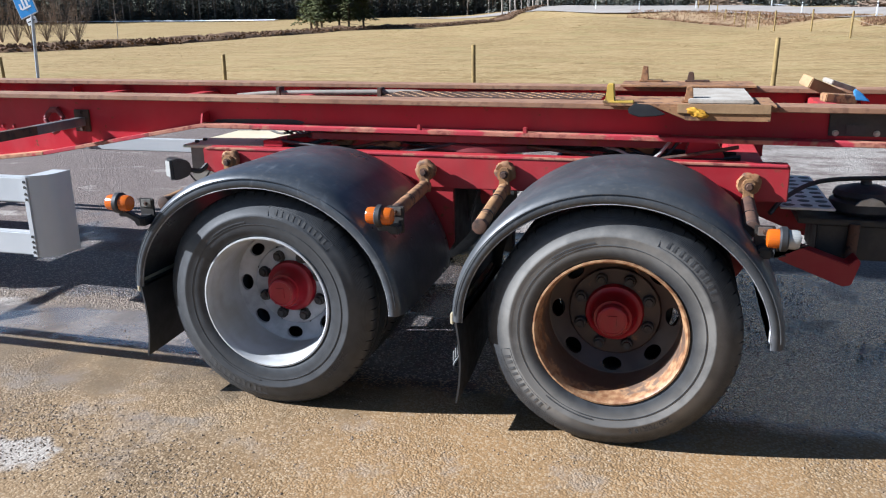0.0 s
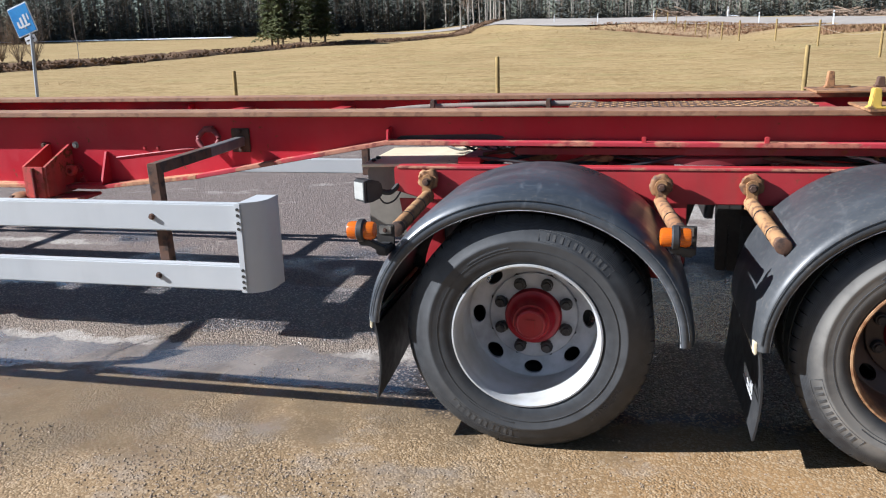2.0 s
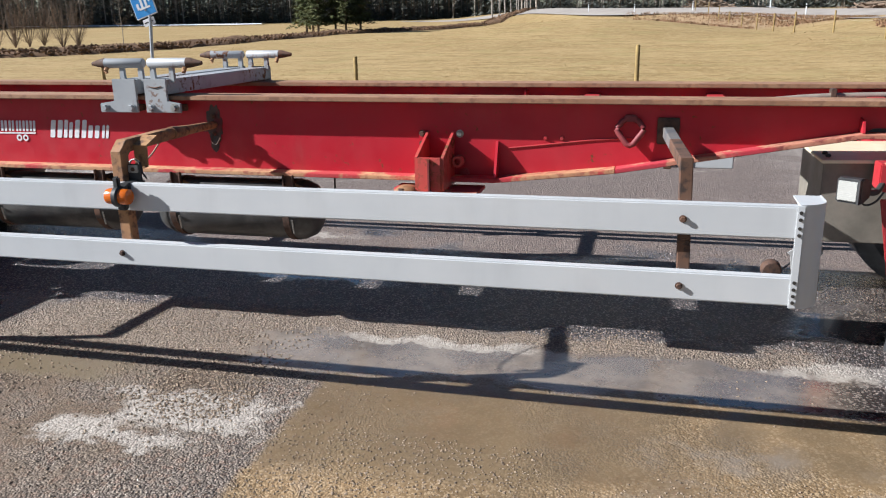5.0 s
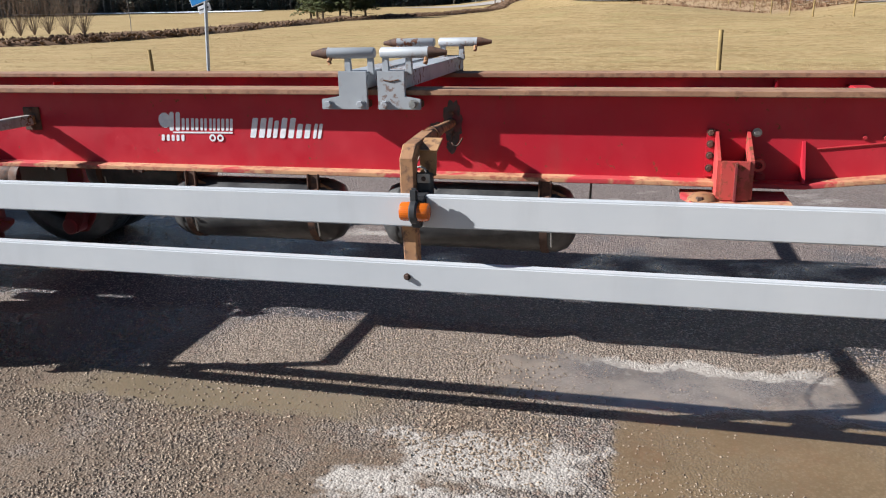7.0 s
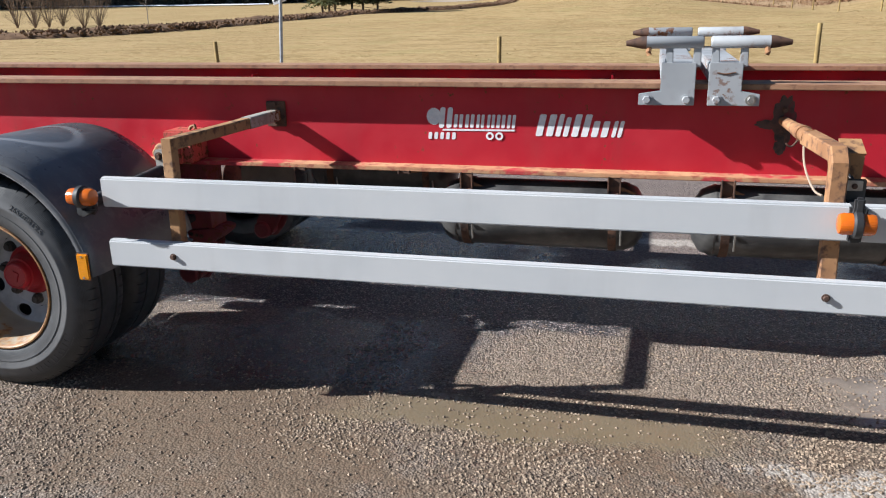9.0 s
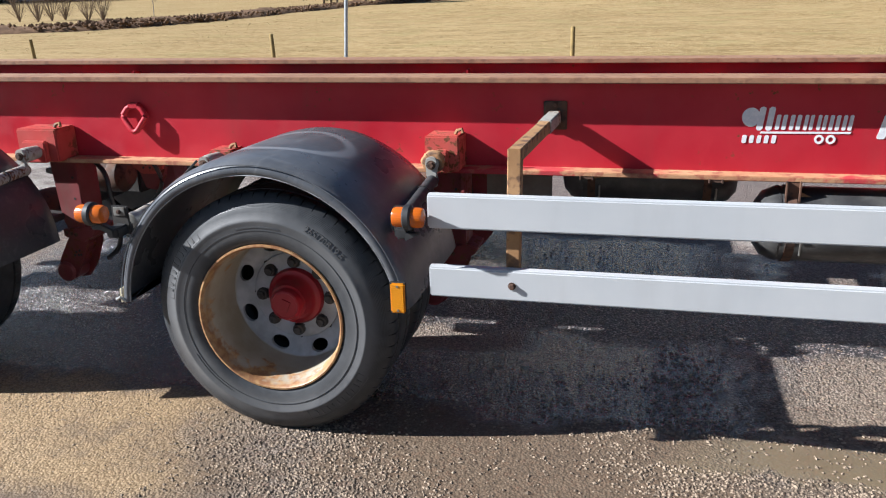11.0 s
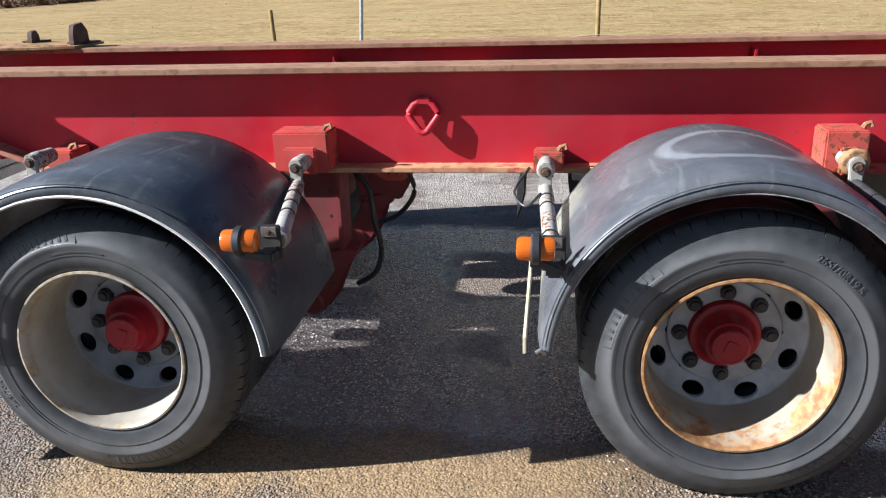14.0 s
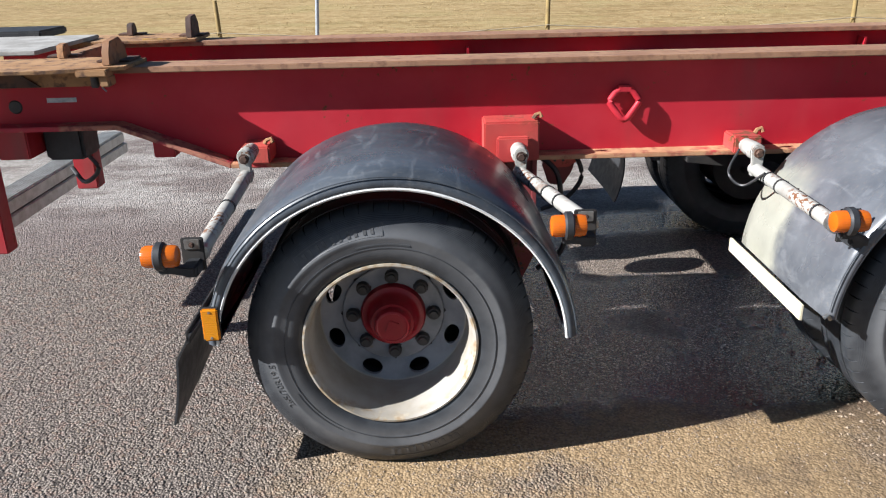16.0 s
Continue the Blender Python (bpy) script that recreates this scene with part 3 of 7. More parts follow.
def tube(points, radius, seg=12, bm=None, ends=True, radii=None):
    """A round bar along points; radii gives one radius a point."""
    b = bmesh.new()
    pts = [Vector(p) for p in points]
    rings = []
    up = Vector((0, 0, 1))
    for i, p in enumerate(pts):
        d = (pts[min(i + 1, len(pts) - 1)] - pts[max(i - 1, 0)]).normalized()
        side = d.cross(up)
        if side.length < 0.05:
            side = d.cross(Vector((0, 1, 0)))
        side.normalize()
        nrm = side.cross(d).normalized()
        r = radii[i] if radii else radius
        rings.append([b.verts.new(p + r * (math.cos(a) * side + math.sin(a) * nrm)) for a in (k * math.tau / seg for k in range(seg))])
    for r0, r1 in zip(rings, rings[1:]):
        for k in range(seg):
            b.faces.new((r0[k], r0[(k + 1) % seg], r1[(k + 1) % seg], r1[k]))
    if ends:
        b.faces.new(list(reversed(rings[0])))
        b.faces.new(rings[-1])
    bmesh.ops.recalc_face_normals(b, faces=b.faces[:])
    return add(bm, b) if bm else b


def lathe(profile, seg=64, bm=None, closed=False, centre=(0, 0, 0), axis="y"):
    """(radius, depth) pairs spun round the y axis, or round x or z."""
    b = bmesh.new()
    rings = []
    for r, y in profile:
        ring = []
        for k in range(seg):
            a = k * math.tau / seg
            c, s = r * math.cos(a), r * math.sin(a)
            q = {"y": (c, y, s), "x": (y, c, s), "z": (c, s, y)}[axis]
            ring.append(b.verts.new((q[0] + centre[0], q[1] + centre[1], q[2] + centre[2])))
        rings.append(ring)
    pairs = list(zip(rings, rings[1:])) + ([(rings[-1], rings[0])] if closed else [])
    for r0, r1 in pairs:
        for k in range(seg):
            b.faces.new((r0[k], r0[(k + 1) % seg], r1[(k + 1) % seg], r1[k]))
    if not closed:
        for ring, rad in ((rings[0], profile[0][0]), (rings[-1], profile[-1][0])):
            if rad > 1e-4:
                b.faces.new(ring)
    bmesh.ops.remove_doubles(b, verts=b.verts[:], dist=1e-6)
    bmesh.ops.recalc_face_normals(b, faces=b.faces[:])
    return add(bm, b) if bm else b


def bent(points, n=5):
    """Points of a smooth curve through the given ones."""
    p = [Vector(q) for q in points]
    p = [2 * p[0] - p[1]] + p + [2 * p[-1] - p[-2]]
    out = []
    for a, b, c, d in zip(p, p[1:], p[2:], p[3:]):
        for k in range(n):
            s = k / n
            out.append(0.5 * ((2 * b) + (c - a) * s + (2 * a - 5 * b + 4 * c - d) * s * s + (3 * b - a - 3 * c + d) * s ** 3))
    return out + [p[-2]]


def as_mesh(name, bm, material, smooth=38):
    me = bpy.data.meshes.new(name)
    bm.to_mesh(me)
    bm.free()
    me.materials.append(material)
    me.shade_smooth()
    me.set_sharp_from_angle(angle=radians(smooth))
    return me


def place(name, me, parent, where=(0, 0, 0), label="", turn=None):
    """Puts shared mesh data at a world place, under a thing or a part."""
    ob = new(name, me)
    where = Vector(where)
    WHERE[ob] = where
    if parent:
        ob.parent = parent
        where = where - WHERE[parent]
    ob.location = where
    if turn:
        ob.rotation_euler = turn
    if label:
        ob["label"] = label
    return ob


def part(name, bm, material, parent=None, label="", smooth=38):
    """One mesh object, its origin at its middle."""
    lo = Vector([min(v.co[i] for v in bm.verts) for i in range(3)])
    hi = Vector([max(v.co[i] for v in bm.verts) for i in range(3)])
    mid = (lo + hi) / 2
    bmesh.ops.translate(bm, verts=bm.verts[:], vec=-mid)
    return place(name, as_mesh(name, bm, material, smooth), parent, mid, label)


def thing(name, label, category, where, group=""):
    ob = new(name)
    ob.empty_display_size = 0.2
    ob.location = where
    WHERE[ob] = Vector(where)
    return tagged(ob, label, category, group)


def bolt(x, y, z, r, parent, material, length=0.012, name="bolt", key={}):
    """A hexagon head that faces the near side."""
    k = (round(r, 4), round(length, 4), material.name)
    if k not in key:
        b = lathe([(0.0, -length), (r * 0.86, -length), (r, -length * 0.8), (r, 0.0)], 6)
        lathe([(r * 1.35, -0.003), (r * 1.35, 0.002)], 16, b)
        key[k] = as_mesh(name, b, material, 30)
    return place(name, key[k], parent, (x, y, z))


# ---- ground ----


def smooth_step(v, a, b):
    k = min(1.0, max(0.0, (v - a) / (b - a)))
    return k * k * (3 - 2 * k)


ROAD_AZ = (-0.60, -0.35, -0.2075, -0.126, -0.055, 0.0134, 0.146, 0.30)      # bearing, distance and level of the road's near edge
ROAD_D = (55.0, 62.0, 70.0, 82.0, 95.0, 106.0, 140.0, 175.0)
ROAD_Z = (0.75, 0.95, 1.31, 1.52, 2.00, 2.20, 3.00, 3.5)


def height(x, y):
    """The land beyond the yard: level, then a gentle rise, a swell, and a slope up to the road."""
    d = math.hypot(x, y)
    z = -0.03 - 0.05 * smooth_step(y, 10, 13) + 0.0045 * max(0.0, d - 22) + 0.013 * max(0.0, d - 85)
    z += 0.05 * noise.noise(Vector((x * 0.13, y * 0.13, 0))) * smooth_step(y, 13, 22) + 0.12 * noise.noise(Vector((x * 0.02, y * 0.02, 5))) * smooth_step(d, 40, 90)
    z += 1.40 * math.exp(-(((x + 7.0) / (16 if x < -7 else 10)) ** 2 + ((y - 72) / 17) ** 2))
    z += 0.42 * math.exp(-(((x - 8.5) / 6) ** 2 + ((y - 50) / 12) ** 2))
    az = math.atan2(-x, y)
    near = smooth_step(-az, -0.28, -0.14) if abs(az) < 1.2 else 0.0
    if near > 0:
        rd, rz = float(np.interp(az, ROAD_AZ, ROAD_D)), float(np.interp(az, ROAD_AZ, ROAD_Z))
        up = rz - 0.12 + 0.085 * min(8.0, max(0.0, d - rd)) + 0.010 * max(0.0, d - rd - 8)
        k = near * smooth_step(d, rd - 20, rd - 1)
        z = z * (1 - k) + up * k
    return z


def land_mesh():
    """One sheet from under the yard to the horizon, in rings that widen outwards."""
    b = bmesh.new()
    radii = [0.0] + [4 * 1.11 ** k for k in range(68)]
    seg = 150
    prev = None
    for r in radii:
        ring = []
        for k in range(seg if r else 1):
            a = k * math.tau / seg
            x, y = -4.5 + r * math.cos(a), 4.0 + r * math.sin(a)
            inside = y < 11.6 and -45 < x < 30
            z = -0.05 if (inside or y < 11.6) else height(x, y)
            if r > 400:
                z = min(z, 12)
            ring.append(b.verts.new((x, y, z)))
        if prev:
            for k in range(seg):
                j = (k + 1) % seg
                if len(prev) == 1:
                    b.faces.new((prev[0], ring[k], ring[j]))
                else:
                    b.faces.new((prev[k], ring[k], ring[j], prev[j]))
        prev = ring
    bmesh.ops.recalc_face_normals(b, faces=b.faces[:])
    return b


ground = tagged(part("ground", land_mesh(), STRAW, smooth=180), "dry straw-coloured winter field of short grass", "field", kind="structure")
if ground.data.polygons[0].normal.z < 0:
    ground.data.flip_normals()


def yard_mesh():
    b = bmesh.new()
    random.seed(4)
    edge = [(-45 + 1.5 * k, 11.2 + 0.5 * noise.noise(Vector((k * 0.37, 1, 0)))) for k in range(51)]
    poly = [(-45.0, -30.0), (30.0, -30.0)] + [(x, y) for x, y in reversed(edge)]
    b.faces.new([b.verts.new((x, y, 0.0)) for x, y in poly])
    g = bmesh.ops.extrude_face_region(b, geom=b.faces[:])
    bmesh.ops.translate(b, verts=[v for v in g["geom"] if isinstance(v, bmesh.types.BMVert)], vec=(0, 0, -0.06))
    bmesh.ops.recalc_face_normals(b, faces=b.faces[:])
    return b


tagged(part("pavement", yard_mesh(), ASPHALT), "worn gravelly asphalt yard, wet and muddy in places, shade tinted in under the trailer", "yard", kind="structure")


def gravel_mesh():
    """Loose stones: small faceted lumps strewn on the yard, thicker in swept bands."""
    rng = np.random.default_rng(11)
    base = np.array([(1, 0, 0), (-1, 0, 0), (0, 1, 0), (0, -1, 0), (0, 0, 1), (0, 0, -1)], float)
    tri = np.array([(0, 2, 4), (2, 1, 4), (1, 3, 4), (3, 0, 4), (2, 0, 5), (1, 2, 5), (3, 1, 5), (0, 3, 5)])
    vs, fs, n = [], [], 0
    while n < 52000:
        x, y = rng.uniform(-12.2, 1.6), rng.uniform(0.9, 5.5) if rng.random() < 0.8 else rng.uniform(1.2, 2.9)
        lots = 0.5 + 0.5 * noise.noise(Vector((x * 1.1, y * 1.8, 3)))
        if -8.0 < x < -4.4 and y < 3.1:
            lots = 0.15 + 0.95 * smooth_step(lots, 0.38, 0.66) * (0.75 + 0.5 * noise.noise(Vector((x * 4, y * 5, 7))))
            if -6.6 < x < -4.9 and abs(y - 2.555) < 0.10 + 0.03 * noise.noise(Vector((x * 5, 0, 1))):
                lots *= 0.25
        elif rng.random() < 0.55:
            continue
        elif x > -4.2:
            lots = (0.85 if x < -3.2 and y < 2.3 else 1.3 * smooth_step(lots, 0.42, 0.72)) * (0.25 if 2.3 < y < 3.2 else 1.0)
        if y > 2.72 and (x < -6.6 or x > -2.2 or y > 3.5) and rng.random() < 0.85:
            continue
        if rng.random() > lots ** 1.5:
            continue
        s = rng.uniform(0.0022, 0.0050) * (1.3 if rng.random() < 0.03 else 1.0) * (1.15 if x > -4.2 else (1.6 if -8.2 < x < -4.4 else 1.0))
        v = base * s * rng.uniform(0.65, 1.3, (6, 3))
        a = rng.uniform(0, math.tau)
        c, si = math.cos(a), math.sin(a)
        v = np.stack([v[:, 0] * c - v[:, 1] * si + x, v[:, 0] * si + v[:, 1] * c + y, v[:, 2] * 0.6 + s * 0.18], 1)
        vs.append(v)
        fs.append(tri + 6 * n)
        n += 1
    me = bpy.data.meshes.new("loose_gravel")
    me.from_pydata(np.concatenate(vs).tolist(), [], np.concatenate(fs).tolist())
    me.materials.append(GRAVEL)
    return me


tagged(place("loose_gravel", gravel_mesh(), None), "loose grey and tan gravel strewn over the asphalt", "gravel", kind="stuff")

# ---- the trailer ----
TRAILER = thing("container_trailer", "red four-axle container trailer chassis, rust-worn, standing on wet asphalt", "trailer", (-4.7, 3.68, 0))
WEB, FARWEB = 3.247, 4.113
AXLES = (-0.113, -1.405, -7.862, -9.698)


def top_z(x):
    return 1.123 - 0.0038 * x


def beam(y, side, name, label):
    """A welded I-beam along the trailer; side is -1 where the outer face looks to the near side."""
    low = [(1.7, 0.985), (-2.107, 1.005), (-3.04, 0.845), (-3.55, 0.790), (-10.31, 0.800), (-10.71, 0.957), (-11.55, 0.957)]
    t0, t1 = (y, y + 0.010) if side < 0 else (y - 0.010, y)
    web = [(x, z) for x, z in low] + [(-11.55, top_z(-11.55) - 0.02), (1.7, top_z(1.7) - 0.02)]
    main = part(name, prism(web, "y", t0, t1), RED, TRAILER, label)
    yc = (t0 + t1) / 2
    top = bmesh.new()
    xs = [1.7, -1.2, -2.1, -4.0, -6.0, -8.0, -10.0, -11.55]
    strip = [(x, top_z(x)) for x in xs] + [(x, top_z(x) - 0.021) for x in reversed(xs)]
    top = prism(strip, "y", yc - 0.084, yc + 0.084, 0.003)
    part("top_flange", top, FLANGE, main, "rust-brown worn upper flange")
    for run, mat, words in ((low[2:5], FLANGE_LOW, "flaking lower flange with bare tan rust"), (low[:3], FLANGE_RED, "scuffed red lower flange, cranked upwards"), (low[4:], FLANGE_RED, "scuffed red lower flange, cranked upwards")):
        foot = [(x, z + 0.001) for x, z in run] + [(x, z - 0.017) for x, z in reversed(run)]
        part("bottom_flange", prism(foot, "y", yc - 0.088, yc + 0.088, 0.003), mat, main, words)
    return main


near_beam = beam(WEB, -1, "main_beam", "red welded I-beam with scuffed paint")
far_beam = beam(FARWEB + 0.005, 1, "main_beam", "red welded I-beam, shaded inner face")

for x in (-3.553, -7.518, -9.376, -5.6, 0.9):
    part("stiffener", prism([(FARWEB - 0.072, 1.10), (FARWEB - 0.006, 1.10), (FARWEB - 0.006, 0.82 if x < -3.4 else 1.0), (FARWEB - 0.02, 0.82 if x < -3.4 else 1.0)], "x", x - 0.005, x + 0.005), RED, far_beam)
# unseen members; count and places chosen to shape shade and sun on the ground
for x in (1.3, 0.7, -0.2, -1.0, -1.9, -2.6, -3.2, -3.9, -4.5, -5.05, -5.65, -6.25, -6.85, -7.45, -8.6, -9.45, -10.58):
    part("cross_member", box(x - 0.04, x + 0.04, WEB + 0.012, FARWEB - 0.008, 0.81 if x < -3.5 else 1.0, 1.06 if x < -3.5 else 1.08), RED_DULL, TRAILER)
# small gusset at the bend, triangular gusset behind the leg bracket, drain studs
part("gusset", prism([(WEB - 0.07, 1.008), (WEB, 1.008), (WEB, 1.062), (WEB - 0.055, 1.052)], "x", -2.112, -2.102, 0.001), RED, near_beam)
part("gusset", prism([(WEB - 0.078, 0.795), (WEB, 0.795), (WEB, 0.945), (WEB - 0.012, 0.945)], "x", -3.556, -3.544, 0.001), RED, near_beam)
for x in (-1.02, -0.55):
    part("stud", box(x - 0.009, x + 0.009, WEB - 0.078, WEB - 0.055, 0.992, 1.022, 0.003), RED_DULL, near_beam)
part("grease_line", prism([(-2.085, 1.006), (-2.06, 1.020), (-1.9, 1.024), (-1.66, 1.026), (-1.61, 1.018), (-1.60, 1.010), (-1.63, 1.004)], "y", WEB - 0.003, WEB - 0.0005), BLACK_RUBBER, near_beam, "line of black grease")
part("weld_seam", tube([(-2.93, WEB - 0.001, 0.972), (-3.15, WEB - 0.002, 0.955), (-3.5, WEB - 0.002, 0.915)], 0.004, 6), RED_DULL, near_beam)
for x in (-3.34, -3.27):
    bolt(x, WEB, 0.962, 0.008, near_beam, RED_DULL, 0.010, "bolt")


def leg_bracket():
    """The bracket for a support leg: two gussets, a front plate, a base plate and bolts."""
    m = part("leg_bracket", prism([(WEB, 0.985), (WEB, 0.755), (3.045, 0.755), (3.045, 0.90)], "x", -3.873, -3.861), RED_FADED, TRAILER, "open-topped red leg bracket, bolted on")
    part("gusset", prism([(WEB, 0.985), (WEB, 0.755), (3.045, 0.755), (3.045, 0.90)], "x", -3.757, -3.745), RED_FADED, m)
    part("front_plate", box(-3.861, -3.757, 3.038, 3.050, 0.750, 0.899, 0.003), RED_FADED, m)
    part("front_plate", box(-3.812, -3.802, 3.022, 3.040, 0.750, 0.893, 0.002), RED_OLD, m)
    part("back_plate", box(-3.905, -3.873, WEB - 0.012, WEB, 0.800, 0.985, 0.002), RED, m)
    part("base_plate", prism([(-3.995, 3.12), (-3.93, 2.985), (-3.62, 2.985), (-3.605, 3.0), (-3.605, 3.24), (-3.995, 3.24)], "z", 0.733, 0.748, 0.002), FLANGE_LOW, m, "rust-edged base plate")
    part("base_plate", box(-3.96, -3.64, 2.995, 3.23, 0.722, 0.733, 0.002), RUST_DARK, m)
    for z in (0.975, 0.93, 0.885, 0.835):
        bolt(-3.889, WEB - 0.012, z, 0.011, m, RUST_DARK)
    for x, z in ((-3.72, 0.975), (-3.72, 0.86), (-3.70, 0.80)):
        bolt(x, WEB, z, 0.013 if z > 0.9 else 0.018, m, STEEL if z > 0.9 else RED_DULL)
    for x, y in ((-3.93, 3.02), (-3.90, 3.10)):
        place("bolt", as_mesh("bolt", lathe([(0.0, 0.018), (0.012, 0.018), (0.014, 0.014), (0.014, 0.0)], 6, axis="z"), RUST_DARK), m, (x, y, 0.748))
    part("pipe_stub", lathe([(0.014, -0.03), (0.024, -0.03), (0.026, -0.024), (0.026, 0.0), (0.014, 0.0)], 18, centre=(-3.715, WEB - 0.05, 0.862), closed=True), RED_FADED, m)
    part("earth_clod", lathe([(0.0, 0.030), (0.03, 0.024), (0.055, 0.008), (0.06, 0.0)], 9, centre=(-3.915, 3.06, 0.748), axis="z"), RUST, m)


leg_bracket()


def lashing_ring(x, z, mat):
    """A welded pear-shaped ring hanging on a small block."""
    pts = [(-0.022, 0.052), (-0.040, 0.042), (-0.062, 0.012), (-0.064, 0.002), (-0.055, -0.014), (-0.016, -0.066), (0.0, -0.073), (0.016, -0.066), (0.055, -0.014), (0.064, 0.002), (0.062, 0.012), (0.040, 0.042), (0.022, 0.052)]
    pts = [(0.86 * a, 0.052 + 0.86 * (c - 0.052)) for a, c in pts]
    m = part("lashing_ring", tube([(x + px, WEB - 0.020 - 0.16 * (0.052 - pz), z + pz) for px, pz in pts], 0.0125, 10), mat, TRAILER)
    part("ring_block", box(x - 0.028, x + 0.028, WEB - 0.032, WEB, z + 0.042, z + 0.070, 0.006), mat, m)
    return m


lashing_ring(-8.834, 0.972, RED)
lashing_ring(-2.985, 0.996, RED_OLD)

# outrigger boxes that carry the rear fender stays
for x0, x1, z0, z1, y0 in ((-9.366, -9.164, 0.795, 0.940, 3.11), (-7.492, -7.355, 0.795, 0.935, 3.11), (-8.440, -8.335, 0.795, 0.858, 3.13), (-10.255, -10.15, 0.81, 0.875, 3.11)):
    m = part("outrigger", box(x0, x1, y0, WEB, z0, z1, 0.006), RED_FADED, TRAILER, "faded coral-red welded box with rusted top edge")
    if z1 > 0.9:
        part("front_plate", box(x0 + 0.045, x1 - 0.04, y0 - 0.030, y0, z0 + 0.0, z1 - 0.05, 0.006), RED_FADED, m)
    random.seed(int(-x0 * 100))
    part("dirt_clump", tube([(x1 - 0.02, y0 + 0.03, z1 + 0.004), (x1 - 0.012, y0 + 0.032, z1 + 0.017), (x1 + 0.004, y0 + 0.035, z1 + 0.022), (x1 + 0.01, y0 + 0.03, z1 + 0.008)], 0.008, 6), RUST, m)

# spring hangers below the rear bogie
for x, y0 in ((-9.235, WEB), (-7.43, WEB), (-9.235, FARWEB - 0.1), (-7.43, FARWEB - 0.1)):
    m = part("spring_hanger", prism([(x - 0.075, 0.785), (x + 0.075, 0.785), (x + 0.062, 0.62), (x + 0.060, 0.47), (x - 0.03, 0.44), (x - 0.055, 0.50)], "y", y0 - 0.030, y0 - 0.018, 0.003), RED_OLD, TRAILER, "dirty red spring hanger with rust spots")
    part("side_plate", box(x + 0.058, x + 0.076, y0 - 0.045, y0 + 0.095, 0.466, 0.785, 0.003), RED_OLD, m)
    part("back_plate", prism([(x - 0.075, 0.785), (x + 0.065, 0.785), (x + 0.060, 0.47), (x - 0.03, 0.44)], "y", y0 + 0.075, y0 + 0.087, 0.003), RED_OLD, m)
    part("foot", prism([(x - 0.05, 0.455), (x + 0.09, 0.472), (x + 0.125, 0.462), (x + 0.118, 0.438), (x + 0.06, 0.395), (x - 0.05, 0.42)], "y", y0 - 0.05, y0 + 0.10, 0.004), RED_OLD, m, "rust-edged red foot of the hanger")
    part("radius_arm", prism([(x + 0.075, 0.445), (x + 0.080, 0.405), (x + 0.030, 0.30), (x - 0.02, 0.215), (x - 0.075, 0.195), (x - 0.115, 0.235), (x - 0.10, 0.30), (x - 0.04, 0.40), (x, 0.445)], "y", y0 - 0.045, y0 - 0.030, 0.004), RED_GRIME, m)
    part("radius_arm", prism([(x + 0.070, 0.44), (x + 0.075, 0.38), (x + 0.025, 0.26), (x - 0.03, 0.19), (x - 0.10, 0.18), (x - 0.14, 0.24), (x - 0.05, 0.40)], "y", y0 + 0.055, y0 + 0.070, 0.004), RED_GRIME, m)
    part("bush", lathe([(0.0, -0.058), (0.040, -0.058), (0.050, -0.050), (0.050, 0.10), (0.0, 0.10)], 18, centre=(x - 0.07, y0, 0.245)), RED_OLD, m)
    part("arm_core", prism([(x + 0.03, 0.41), (x + 0.05, 0.37), (x - 0.02, 0.25), (x - 0.08, 0.23), (x - 0.10, 0.28), (x - 0.02, 0.40)], "y", y0 - 0.030, y0 + 0.055, 0.008), RED_GRIME, m)
    for dx, dz in ((0.035, 0.70), (0.030, 0.60), (0.0, 0.345), (0.018, 0.352), (0.010, 0.330), (-0.010, 0.328), (0.024, 0.332)):
        part("weld_hole", lathe([(0.0, -0.0008), (0.006, -0.0008), (0.007, 0.001)], 10, centre=(x + dx, y0 - (0.030 if dz > 0.5 else 0.045), dz)), BLACK_STEEL, m)
    for k in range(3):
        bolt(x + 0.02 - 0.025 * k, y0 - 0.05, 0.432 + 0.004 * k, 0.007, m, RUST_DARK, 0.008)


# ---- wheels ----
TYRE_W, R_OUT = 0.262, 0.432


def tyre_bm():
    """A road tyre: ribbed sidewall, narrow shoulder slits, a groove either side of the middle rib."""
    prof = [(0.255, 0.022), (0.262, 0.012), (0.275, 0.004), (0.300, -0.001), (0.335, -0.002), (0.341, -0.0045), (0.347, -0.0045), (0.352, -0.001), (0.375, 0.004), (0.398, 0.014), (0.414, 0.026), (0.424, 0.034), (0.431, 0.043)]
    half = prof + [(0.432, 0.060), (0.432, 0.078), (0.418, 0.080), (0.418, 0.088), (0.432, 0.090), (0.432, 0.126)]
    full = half + [(r, TYRE_W - y) for r, y in reversed(half)]
    turns = [(k + f) * math.tau / 62 for k in range(62) for f in (0.0, 0.015, 0.085, 0.10, 0.55)]
    seg = len(turns)
    b = bmesh.new()
    rings = []
    last = len(full) - 1
    for i, (r, y) in enumerate(full):
        j = min(i, last - i)
        ring = []
        for k, a in enumerate(turns):
            rr = r
            if k % 5 in (1, 2) and 11 <= j <= 13:
                rr -= (0.003, 0.008, 0.008)[j - 11]
            ring.append(b.verts.new((rr * math.cos(a), y, rr * math.sin(a))))
        rings.append(ring)
    for r0, r1 in zip(rings, rings[1:]):
        for k in range(seg):
            b.faces.new((r0[k], r0[(k + 1) % seg], r1[(k + 1) % seg], r1[k]))
    bmesh.ops.recalc_face_normals(b, faces=b.faces[:])
    return b


